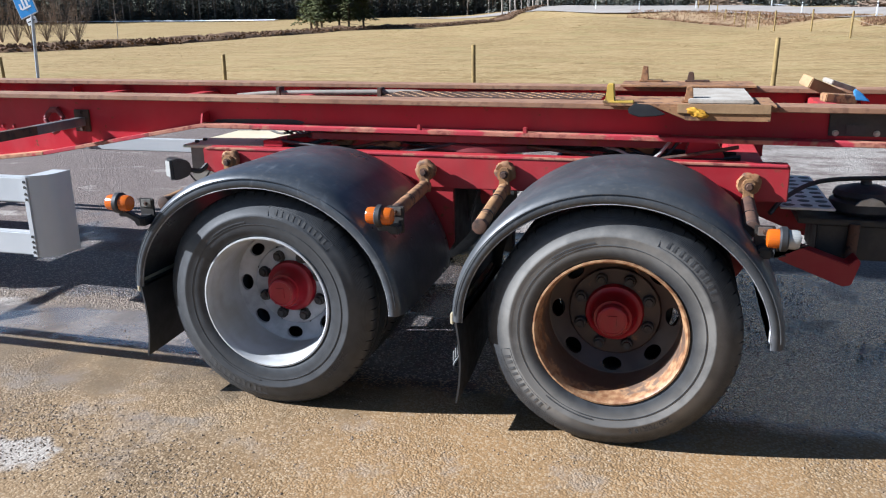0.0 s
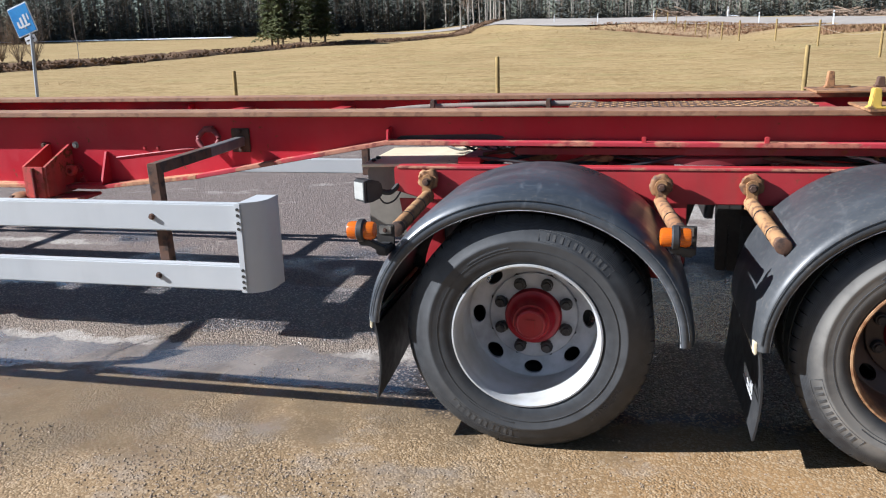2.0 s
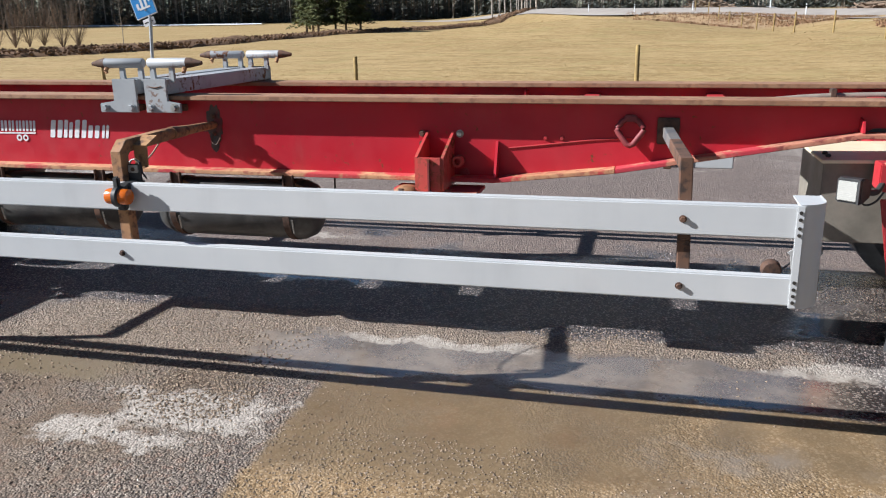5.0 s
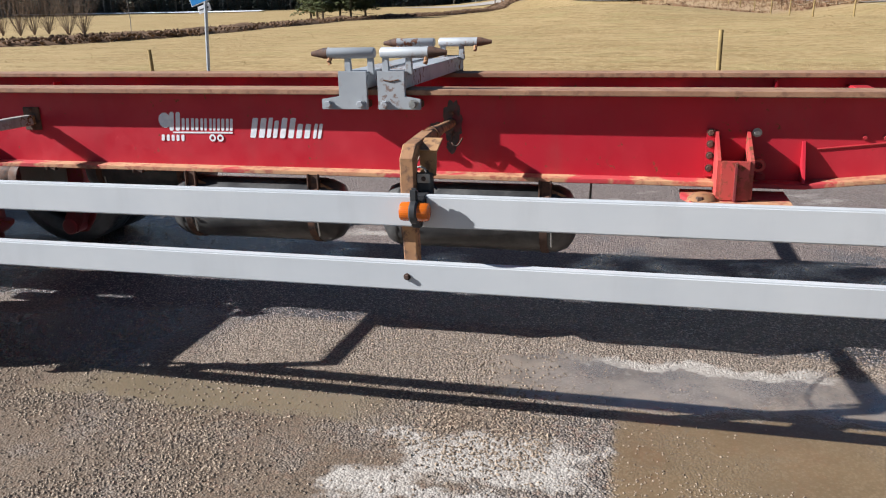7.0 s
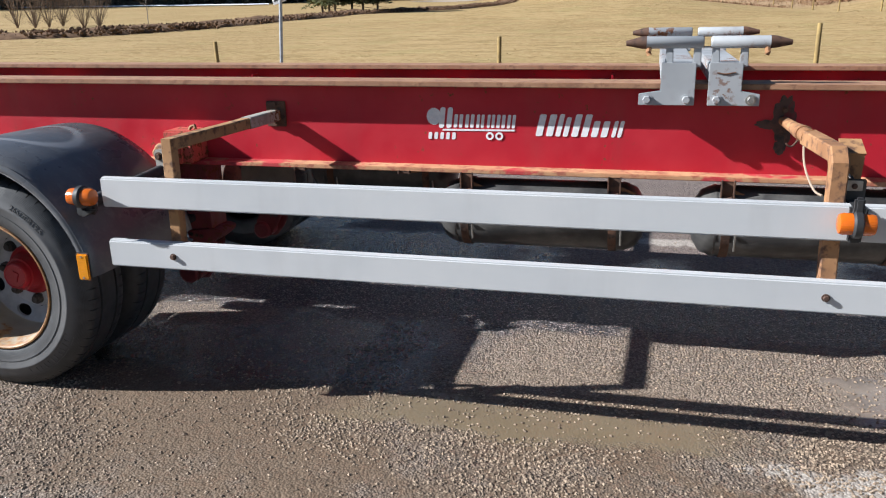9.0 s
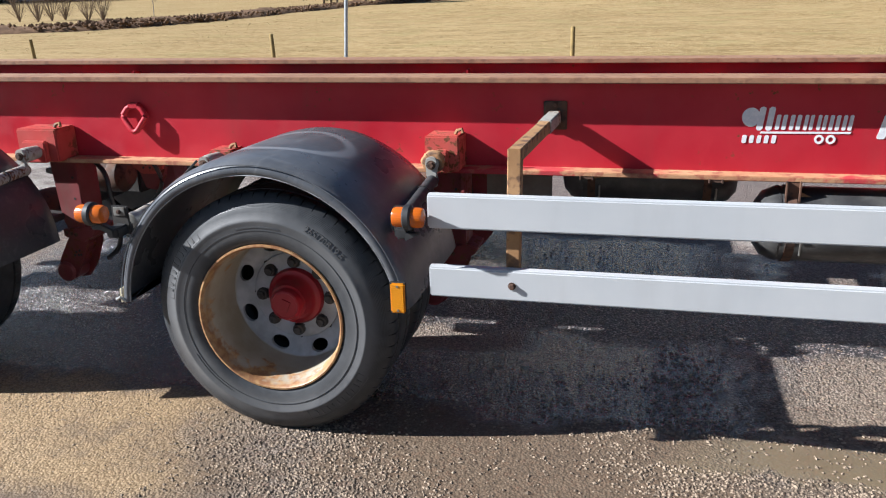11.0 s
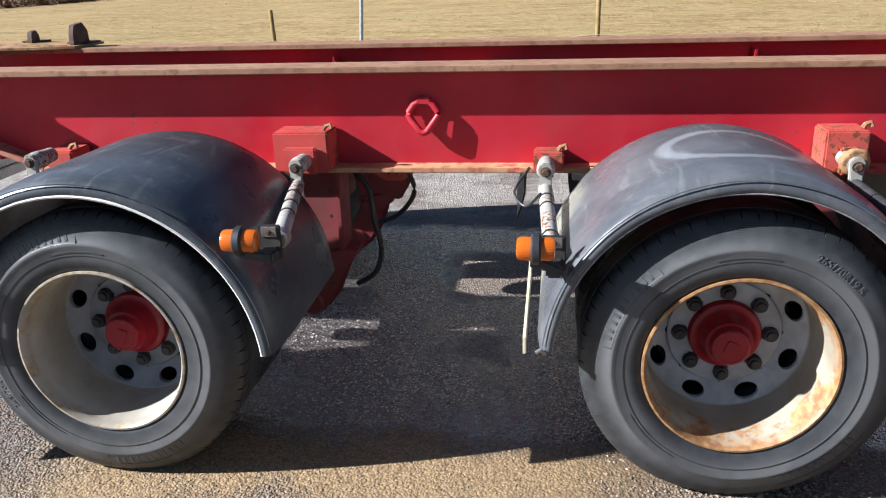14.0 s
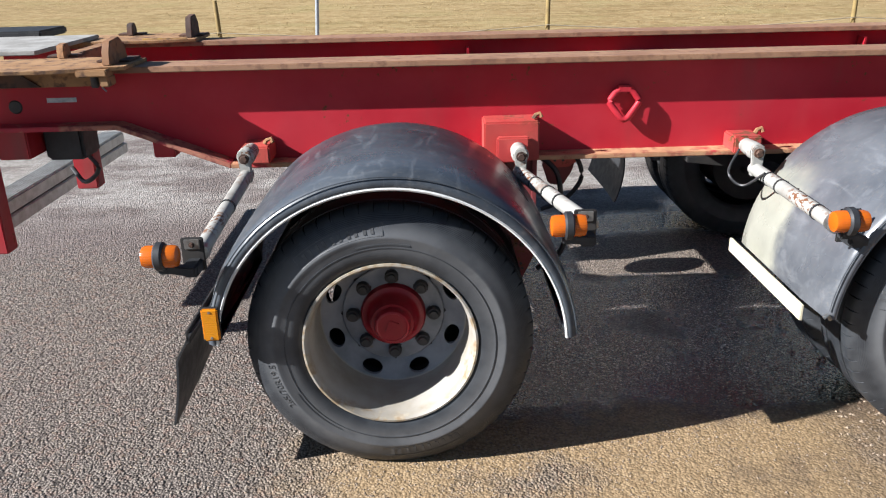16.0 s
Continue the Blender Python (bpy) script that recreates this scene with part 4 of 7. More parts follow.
SIDE_R = (0.262, 0.275, 0.300, 0.335, 0.341, 0.347, 0.352, 0.375, 0.398, 0.414)
SIDE_Y = (0.012, 0.004, -0.001, -0.002, -0.0045, -0.0045, -0.001, 0.004, 0.014, 0.026)


def sidewall(r):
    return float(np.interp(r, SIDE_R, SIDE_Y))


def arc_bar(bm, a0, a1, r0, r1, y, lift, n=10):
    """A raised bar on the sidewall between two angles (degrees) and two radii."""
    for k in range(n):
        p = [radians(a0 + (a1 - a0) * (k + i) / n) for i in (0, 1)]
        q = [bm.verts.new((r * math.cos(a), sidewall(r) + yy, r * math.sin(a))) for yy in (0.001, -lift) for a, r in ((p[0], r0), (p[1], r0), (p[1], r1), (p[0], r1))]
        for f in ((4, 5, 6, 7), (0, 1, 5, 4), (2, 3, 7, 6)) + (((3, 0, 4, 7),) if k == 0 else ()) + (((1, 2, 6, 5),) if k == n - 1 else ()):
            bm.faces.new([q[i] for i in f])


def maker_mark(mid, turn=1.0, span=40, r0=0.354, r1=0.384):
    """A maker's mark on the sidewall, as plain raised bars within a thin frame."""
    b = bmesh.new()
    for i in range(5):
        a = mid + turn * span * (i - 2) / 5.4
        for da in (-0.042, 0.042):
            arc_bar(b, a + span * (da - 0.018), a + span * (da + 0.018), r0 + 0.004, r1 - 0.004, 0.0, 0.0016, 2)
    for r in (r0 - 0.004, r1 + 0.002):
        arc_bar(b, mid - span * 0.53, mid + span * 0.53, r, r + 0.0016, 0.0, 0.0012, 14)
    for a in (mid - span * 0.53, mid + span * 0.53):
        arc_bar(b, a - 0.15, a + 0.15, r0 - 0.004, r1 + 0.003, 0.0, 0.0012, 1)
    bmesh.ops.remove_doubles(b, verts=b.verts[:], dist=1e-5)
    bmesh.ops.recalc_face_normals(b, faces=b.faces[:])
    return b


def round_text(text, mid, r, size, inward=False):
    """Raised letters bent round the sidewall, their feet towards the hub."""
    cu = bpy.data.curves.new("text", "FONT")
    cu.body, cu.size, cu.align_x, cu.extrude, cu.resolution_u = text, size, "CENTER", 0.0012, 3
    ob = bpy.data.objects.new("text", cu)
    scene.collection.objects.link(ob)
    dg = bpy.context.evaluated_depsgraph_get()
    b = bmesh.new()
    me = ob.evaluated_get(dg).to_mesh()
    b.from_mesh(me)
    ob.evaluated_get(dg).to_mesh_clear()
    bpy.data.objects.remove(ob)
    for v in b.verts:
        x, y, z = v.co
        a = radians(mid) - x / r
        rr = r + y
        v.co = (rr * math.cos(a), sidewall(rr) - 0.0008 - z, rr * math.sin(a))
    bmesh.ops.recalc_face_normals(b, faces=b.faces[:])
    return b


def rim_bm():
    """The steel rim: rolled lip, stepped barrel, dished disc with eight oval hand holes."""
    lip = [(0.247, 0.026), (0.250, 0.010), (0.256, 0.003), (0.262, 0.004), (0.263, 0.012), (0.256, 0.022)]
    b = lathe(lip, 96, closed=True)
    barrel = [(0.250, 0.022), (0.248, 0.034), (0.245, 0.052), (0.240, 0.062), (0.239, 0.110), (0.2385, 0.170), (0.238, 0.208), (0.234, 0.218)]
    tmp = bmesh.new()
    seg = 96
    rings = [[tmp.verts.new((r * math.cos(k * math.tau / seg), y, r * math.sin(k * math.tau / seg))) for k in range(seg)] for r, y in barrel]
    for r0, r1 in zip(rings, rings[1:]):
        for k in range(seg):
            tmp.faces.new((r0[k], r0[(k + 1) % seg], r1[(k + 1) % seg], r1[k]))
    add(b, tmp)

    def depth(r):
        return 0.213 + 0.034 * min(1.0, max(0.0, (0.2415 - r) / 0.0785)) ** 1.25
    tmp = bmesh.new()
    r_in, r_out = 0.163, 0.2415
    for s in range(8):
        mid = math.tau * s / 8
        half = math.tau / 16
        n = 28
        hole, cell = [], []
        for k in range(n):
            a = math.tau * k / n
            ca, sa = math.cos(a), math.sin(a)
            m = max(abs(ca), abs(sa))
            hr, ha = 0.203 + 0.0230 * sa, 0.172 * ca
            cr, ct = (r_in + r_out) / 2 + (r_out - r_in) / 2 * sa / m, half * ca / m
            hole.append(tmp.verts.new((hr * math.cos(mid + ha), depth(hr), hr * math.sin(mid + ha))))
            cell.append(tmp.verts.new((cr * math.cos(mid + ct), depth(cr), cr * math.sin(mid + ct))))
        back = [tmp.verts.new(v.co + Vector((0, 0.014, 0))) for v in hole]
        for k in range(n):
            j = (k + 1) % n
            tmp.faces.new((hole[k], hole[j], cell[j], cell[k]))
            tmp.faces.new((back[k], back[j], hole[j], hole[k]))
    bmesh.ops.remove_doubles(tmp, verts=tmp.verts[:], dist=1e-5)
    add(b, tmp)
    tmp = bmesh.new()
    rings = [[tmp.verts.new((r * math.cos(k * math.tau / 64), y, r * math.sin(k * math.tau / 64))) for k in range(64)] for r, y in ((0.163, 0.243), (0.1645, 0.239), (0.161, 0.236), (0.080, 0.237))]
    for r0, r1 in zip(rings, rings[1:]):
        for k in range(64):
            tmp.faces.new((r0[k], r0[(k + 1) % 64], r1[(k + 1) % 64], r1[k]))
    add(b, tmp)
    bmesh.ops.recalc_face_normals(b, faces=b.faces[:])
    return b


def hub_bm():
    b = lathe([(0.106, 0.300), (0.105, 0.236), (0.100, 0.228), (0.088, 0.226), (0.080, 0.218), (0.074, 0.200), (0.067, 0.168)], 40)
    return b


def cap_bm():
    b = lathe([(0.060, 0.192), (0.059, 0.142), (0.054, 0.133), (0.048, 0.131), (0.046, 0.133), (0.0, 0.133)], 12)
    box(-0.016, 0.016, 0.129, 0.134, -0.02, 0.02, 0.001, b)
    return b


WHEEL_MESH = {
    "tyre": as_mesh("tyre", tyre_bm(), TYRE, 40), "hub": as_mesh("hub", hub_bm(), HUB_RED), "cap": as_mesh("hub_cap", cap_bm(), HUB_RED, 30),
    "nut": as_mesh("wheel_nut", lathe([(0.0, -0.026), (0.013, -0.030), (0.015, -0.020), (0.020, -0.020), (0.0225, -0.013), (0.0225, 0.0), (0.0265, 0.0), (0.0265, 0.004)], 12), NUT, 30),
    "drum": as_mesh("brake_drum", lathe([(0.0, 0.300), (0.20, 0.300), (0.205, 0.310), (0.205, 0.60), (0.0, 0.60)], 40), BLACK_STEEL)}
DUSTY_TYRE = as_mesh("tyre", tyre_bm(), TYRE_DUSTY, 40)
GREY_TYRE = as_mesh("tyre", tyre_bm(), TYRE_GREY, 40)
RIM_SHAPE = rim_bm()
RIMS = []
for material in (RIM_RUSTY, RIM_CLEAN, RIM_EDGE, RIM_DIRTY):
    RIMS.append(as_mesh("wheel", RIM_SHAPE.copy(), material, 40))
RIM_SHAPE.free()
LOOKS = ("wheel with a rust-brown rim and flaking red hub", "wheel with a clean pale grey rim and red hub", "wheel with a grey disc and rust-eaten rim edge", "wheel with a dirty pale rim and red hub")
# sidewall marks: (angle of each mark, whether it reads outwards)
MARKS = (((45, -1), (215, 1)), ((62, -1), (245, 1)), ((172.5, -1), (332.5, 1)), ((134.5, -1), (307.5, 1)))
SIZES = (295, 320, 74.5, 222.5)


def wheel(i, x, side):
    """Near wheels (side -1) show their face; far ones are turned round."""
    y0 = (2.372 if i == 3 else 2.405) if side < 0 else 4.955
    spin = 0.0 if side < 0 else math.pi
    roll = (0.0, 0.0, math.tau / 16, math.tau / 16)[i]
    at = (x, y0, 0.430)
    w = place("wheel", RIMS[i], TRAILER, at, LOOKS[i], (0, roll, spin))
    def sub(name, key, where, label="", turn=None):
        me = WHEEL_MESH[key] if isinstance(key, str) else key
        ob = new(name, me)
        ob.parent, ob.location = w, where
        if turn:
            ob.rotation_euler = turn
        if label:
            ob["label"] = label
        return ob
    sub("tyre", DUSTY_TYRE if i == 0 and side < 0 else GREY_TYRE if i > 1 else "tyre", (0, 0, 0), "tan-dusted road tyre" if i == 0 else "weathered black road tyre")
    sub("inner_tyre", "tyre", (0, 0.30, 0), "inner tyre of the twin pair")
    sub("hub", "hub", (0, -0.014, 0), "red painted hub")
    sub("hub_cap", "cap", (0, -0.004, 0))
    sub("brake_drum", "drum", (0, 0, 0))
    for k in range(8):
        a = math.tau * (k + 0.5) / 8
        sub("wheel_nut", "nut", (0.131 * math.cos(a), 0.2365, 0.131 * math.sin(a)))
    if side < 0:
        for mid, turn in MARKS[i]:
            sub("maker_mark", as_mesh("maker_mark", maker_mark(mid, turn), TYRE_MARK, 20), (0, 0, 0))
        sub("size_mark", as_mesh("size_mark", round_text("265/70R19.5", SIZES[i], 0.352, 0.030), TYRE_MARK, 20), (0, 0, 0))
        b = bmesh.new()
        arc_bar(b, 0, 359.9, 0.313, 0.3145, 0.0, 0.0018, 90)
        arc_bar(b, 100, 128, 0.322, 0.326, 0.0, 0.0018, 20)
        arc_bar(b, 230, 262, 0.322, 0.326, 0.0, 0.0018, 20)
        sub("sidewall_rib", as_mesh("sidewall_rib", b, TYRE, 20), (0, 0, 0))
    return w


for i, x in enumerate(AXLES):
    for side in (-1, 1):
        wheel(i, x, side)
    part("axle", tube([(x, 2.95, 0.430), (x, 4.41, 0.430)], 0.065, 16), BLACK_STEEL, TRAILER)
    for y in (3.19, 4.17):
        part("spring", prism([(x - 0.42, 0.50), (x - 0.2, 0.47), (x + 0.2, 0.47), (x + 0.42, 0.50), (x + 0.42, 0.53), (x + 0.2, 0.545), (x - 0.2, 0.545), (x - 0.42, 0.53)], "y", y - 0.05, y + 0.05, 0.004), BLACK_STEEL, TRAILER)
    part("brake_chamber", lathe([(0.0, -0.09), (0.07, -0.085), (0.085, -0.05), (0.088, 0.0), (0.085, 0.06), (0.06, 0.10), (0.0, 0.10)], 20, centre=(x + 0.16, 3.42, 0.50)), RUST_DARK, TRAILER)


# ---- fenders ----
def fender(x, rx, rz, zc, lo, hi, edge, far=False, label="", mat=FENDER, out=0.0, crown=1.0):
    """A half-round plastic fender with a rolled outer lip, its skin a few millimetres thick."""
    prof = [(0.012, -0.002), (0.004, 0.002), (0.0, 0.012), (0.001, 0.026), (0.008, 0.042), (0.026, 0.055), (0.06, 0.063), (0.15, 0.067), (0.35, 0.067), (0.62, 0.064), (0.675, 0.056), (0.684, 0.042), (0.684, 0.005)]
    skin = [(y + 0.004, s - 0.005) for y, s in prof[1:]]
    loop = prof + list(reversed(skin))
    b = bmesh.new()
    n = 44
    rings = []
    for k in range(n + 1):
        a = radians(lo + (hi - lo) * k / n)
        c, s = math.cos(a), math.sin(a)
        ring = []
        for yy, off in loop:
            off *= crown
            wob = 0.004 * noise.noise(Vector((x * 3 + c * 3, yy * 9, s * 3)))
            ring.append(b.verts.new((x + (rx + off * 0.75 + wob - 0.012) * c, (2.378 - out + yy) if not far else (4.982 - yy), zc + (rz + off + wob) * s)))
        rings.append(ring)
    m = len(loop)
    for r0, r1 in zip(rings, rings[1:]):
        for k in range(m):
            b.faces.new((r0[k], r0[(k + 1) % m], r1[(k + 1) % m], r1[k]))
    b.faces.new(rings[0])
    b.faces.new(rings[-1])
    bmesh.ops.recalc_face_normals(b, faces=b.faces[:])
    f = part("fender", b, mat, TRAILER, label or "scuffed black plastic fender", 50)
    if not far:
        pts = [(x + (rx - 0.012) * math.cos(radians(a)), 2.384 - out, zc + rz * math.sin(radians(a)) - 0.001) for a in np.linspace(lo, hi, 60)]
        part("lip", tube(pts, 0.0055 if edge is FENDER_TRIM else 0.0022, 6), edge, f)
        pts = [(x + (rx + 0.016) * math.cos(radians(a)), 2.3785 - out, zc + (rz + 0.034) * math.sin(radians(a))) for a in np.linspace(lo + 3, hi - 3, 60)]
        part("bead", tube(pts, 0.002, 5), mat, f)
    return f


FENDERS = ((AXLES[0], 0.520, 0.452, 0.435, 0, 180, FENDER_LIP), (AXLES[1] - 0.006, 0.529, 0.450, 0.435, 0, 176, FENDER_LIP),
           (-7.880, 0.502, 0.495, 0.435, 8, 176, FENDER_LIP), (-9.688, 0.522, 0.492, 0.435, 3, 176, FENDER_TRIM))
FLOOK = ("black plastic fender with a dull sheen", "black plastic fender with a pale scraped lip", "scuffed grey-black fender, dented crown", "black plastic fender with a white edge trim")
for i, (x, rx, rz, zc, lo, hi, edge) in enumerate(FENDERS):
    fender(x, rx, rz, zc, lo, hi, edge, label=FLOOK[i], mat=(FENDER_MATT, FENDER, FENDER_GREY, FENDER)[i], out=0.045 if i == 3 else 0.0, crown=0.8 if i > 1 else 1.0)
    fender(x, rx, rz, zc, lo, hi, edge, far=True)


def mudflap(x, z0, z1, y0, y1, lean, marks=False, label="hanging black rubber mudflap", kink=0.0):
    """A hanging rubber sheet, slightly curled, held by a strip with screws."""
    b = bmesh.new()
    nz, ny = 10, 6
    grid = []
    for i in range(nz + 1):
        row = []
        for j in range(ny + 1):
            s, u = i / nz, j / ny
            bend = lean * s * s + 0.018 * math.sin(s * 2.6) * (1 - u) * (0 if kink else 1) + 0.01 * math.sin(u * 3 + s) - kink * min(1.0, 3.5 * s)
            row.append(b.verts.new((x + bend, y0 + (y1 - y0) * u, z1 + (z0 - z1) * s + 0.02 * u * s)))
        grid.append(row)
    for i in range(nz):
        for j in range(ny):
            b.faces.new((grid[i][j], grid[i][j + 1], grid[i + 1][j + 1], grid[i + 1][j]))
    g = bmesh.ops.extrude_face_region(b, geom=b.faces[:])
    bmesh.ops.translate(b, verts=[v for v in g["geom"] if isinstance(v, bmesh.types.BMVert)], vec=(0.007, 0, 0))
    bmesh.ops.recalc_face_normals(b, faces=b.faces[:])
    m = part("mudflap", b, BLACK_RUBBER, TRAILER, label)
    part("strip", box(x - 0.012, x - 0.001, y0, y1, z1 - 0.035, z1 + 0.008, 0.003), marks if marks else BLACK_STEEL, m)
    for k in range(3):
        part("screw", lathe([(0.0, -0.018), (0.006, -0.018), (0.006, -0.010)], 8, centre=(x, y0 + (y1 - y0) * (0.12 + 0.38 * k), z1 - 0.014), axis="x"), STEEL, m)
    return m


def flap_print(x, y0, z0, parent, lean):
    """Worn, unreadable print on a flap: plain pale bars."""
    random.seed(int(abs(x) * 50))
    for k in range(7):
        w = random.uniform(0.012, 0.022)
        part("print_bar", box(x - 0.004 + lean, x - 0.0015 + lean, y0 + 0.03 * k, y0 + 0.03 * k + w, z0, z0 + 0.035, 0), PALE_MARK, parent)
    part("print_bar", box(x - 0.004 + lean, x - 0.0015 + lean, y0, y0 + 0.2, z0 - 0.018, z0 - 0.010, 0), PALE_MARK, parent)


m1 = mudflap(-1.950, 0.165, 0.475, 2.392, 3.04, -0.02, CREAM)
flap_print(-1.950, 2.52, 0.28, m1, -0.004)
m2 = mudflap(-0.655, 0.115, 0.455, 2.392, 3.04, -0.015, CREAM)
flap_print(-0.655, 2.405, 0.275, m2, -0.003)
mudflap(-10.275, 0.205, 0.51, 2.338, 3.04, -0.045, kink=0.05)
m4 = mudflap(-8.53, 0.20, 0.52, 4.45, 5.08, -0.05, label="hanging black mudflap with worn pale print")
flap_print(-8.53, 4.56, 0.30, m4, 0.0125)
part("flap_strip", prism([(2.44, 0.440), (2.44, 0.492), (3.05, 0.492), (3.05, 0.440)], "x", -8.450, -8.440, 0.002), CREAM, TRAILER, "cream painted steel strip at the fender's edge")
part("wing_nut", tube([(-8.385, 2.383, 0.47), (-8.40, 2.374, 0.488), (-8.412, 2.372, 0.48)], 0.006, 8), STEEL, TRAILER)
part("tape_patch", box(0.3875, 0.3895, 2.382, 2.40, 0.46, 0.53, 0), WHITE_MARK, TRAILER)


# ---- stays and lamps ----
def stay(x, up, low, mat, tip, bands, dark=False):
    """A fender stay: a bolted upper link, then a tube that runs outwards to the fender."""
    ux, uy, uz = up
    wide = 0.026 if dark else 0.020
    lug = part("stay", prism([(ux - 0.020, uz - 0.03), (ux - 0.024, uz + 0.012), (ux - 0.016, uz + 0.026), (ux, uz + 0.031), (ux + 0.016, uz + 0.026), (ux + 0.024, uz + 0.012), (ux + 0.020, uz - 0.03), (ux + wide, uz - 0.085), (ux - wide, uz - 0.085)], "y", uy - 0.010, uy + 0.008, 0.003), tip, TRAILER)
    part("collar", lathe([(0.0, -0.014), (0.026, -0.014), (0.031, -0.006), (0.031, 0.020), (0.026, 0.10)], 20, centre=(ux, uy + 0.022, uz)), RUST if dark else tip, lug)
    crust = lathe([(0.020, -0.004), (0.036, -0.006), (0.044, 0.004), (0.040, 0.024), (0.020, 0.024)], 40, centre=(ux, uy + 0.014, uz + 0.006), closed=True)
    for v in crust.verts:
        k = 0.04 + (noise.noise(v.co * 38) + 0.5 * noise.noise(v.co * 95)) * (0.20 if dark else 0.12)
        v.co += Vector((v.co.x - ux, 0, v.co.z - uz)) * k
    if dark or mat is WRAP:
        part("crust", crust, RUST, lug, "lumpy ring of rust and dried dirt", 60)
    else:
        crust.free()
    bolt(ux, uy - 0.012, uz, 0.013, lug, RUST_DARK, 0.012)
    a, b = Vector((ux, uy - 0.005, uz - 0.062)), Vector(low)
    d = b - a
    part("stay_tube", tube([a - d * 0.04, a + d * 0.5, b], 0.0265 if dark else 0.0235, 16), mat, lug)
    part("tube_end", lathe([(0.0, -0.002), (0.022, -0.002), (0.027, 0.0), (0.027, 0.03)], 16, centre=(low[0], low[1] - 0.004, low[2])), STEEL if not dark else RUST_DARK, lug)
    for s in bands:
        c = a + d * s
        part("tie", tube([c - d.normalized() * 0.004, c + d.normalized() * 0.004], 0.0285 if dark else 0.0262, 14), CABLE, lug)
    return lug


stay(0, (-9.246, 2.985, 0.845), (-9.115, 2.40, 0.790), WHITE_TUBE, WHITE_TUBE, (0.25, 0.45, 0.62))
stay(0, (-8.396, 3.015, 0.825), (-8.372, 2.455, 0.742), WHITE_TUBE, WHITE_TUBE, (0.2, 0.35, 0.8))
stay(0, (-7.432, 2.985, 0.850), (-7.405, 2.455, 0.768), WRAP, WHITE_TUBE, (0.3, 0.75))
stay(0, (-10.205, 2.955, 0.872), (-10.230, 2.40, 0.735), WHITE_TUBE, WHITE_TUBE, (0.45,))
stay(0, (-1.900, 3.045, 0.852), (-1.885, 2.52, 0.775), RUST_OCHRE, RUST_OCHRE, (0.3, 0.7), True)
stay(0, (-0.950, 3.020, 0.846), (-0.905, 2.52, 0.790), RUST, RUST_OCHRE, (0.6,), True)
stay(0, (-0.611, 3.045, 0.843), (-0.585, 2.50, 0.757), RUST_OCHRE, RUST_OCHRE, (0.35, 0.75), True)
stay(0, (0.345, 3.065, 0.828), (0.325, 2.58, 0.780), RUST_DARK, RUST_OCHRE, (0.6,), True)


def marker_lamp(x, y, z, bracket, second=AMBER, stretch=1.0):
    """A double-faced side lamp: two lenses in a rubber ring, on a bent bracket."""
    k = stretch
    body = part("marker_lamp", lathe([(0.0, -0.013), (0.034, -0.013), (0.040, -0.008), (0.040, 0.008), (0.034, 0.013), (0.0, 0.013)], 24, centre=(x, y, z), axis="x"), BLACK_RUBBER, TRAILER, "double-faced amber side marker lamp in a rubber ring")
    for s, mat in ((-1, AMBER), (1, second)):
        prof = [(0.031, 0.008 * s), (0.031, 0.036 * s * k), (0.028, 0.046 * s * k), (0.020, 0.049 * s * k), (0.0, 0.050 * s * k)]
        part("lens", lathe(prof, 24, centre=(x, y, z), axis="x"), mat, body, "amber plastic lens" if mat is AMBER else "clear plastic lens")
    bx, by, bz = bracket
    arm = prism([(x - 0.016, z - 0.056), (x + 0.018, z - 0.056), (bx + 0.02, bz - 0.05), (bx + 0.02, bz - 0.022), (x + 0.012, z - 0.030), (x - 0.014, z - 0.034)], "y", y + 0.004, y + 0.030, 0.004)
    box(bx - 0.022, bx + 0.022, y + 0.022, by + 0.030, bz - 0.058, bz - 0.022, 0.006, arm)
    part("bracket", arm, BLACK_RUBBER, body)
    part("plate", box(bx - 0.034, bx + 0.030, by - 0.004, by + 0.004, bz - 0.060, bz + 0.040, 0.003), BLACK_STEEL, body, "square black mounting plate")
    part("tab", box(bx - 0.024, bx + 0.020, by - 0.008, by - 0.004, bz + 0.006, bz + 0.036, 0.002), STEEL, body)
    bolt(bx - 0.002, by - 0.008, bz + 0.020, 0.006, body, RUST_DARK, 0.008)
    return body


marker_lamp(-1.955, 2.345, 0.812, (-1.895, 2.43, 0.775))
marker_lamp(-0.925, 2.41, 0.800, (-0.885, 2.47, 0.785))
marker_lamp(0.405, 2.44, 0.788, (0.36, 2.52, 0.770), CLEAR)
marker_lamp(-8.412, 2.315, 0.802, (-8.365, 2.40, 0.770))
marker_lamp(-9.190, 2.310, 0.815, (-9.130, 2.375, 0.800))
marker_lamp(-7.345, 2.360, 0.820, (-7.375, 2.42, 0.80))
marker_lamp(-10.300, 2.280, 0.772, (-10.235, 2.365, 0.755))
lamp_g = marker_lamp(-4.842, 2.365, 0.838, (-4.835, 2.47, 0.905))
part("hanger", box(-4.855, -4.829, 2.352, 2.372, 0.815, 0.915, 0.006), BLACK_RUBBER, lamp_g)

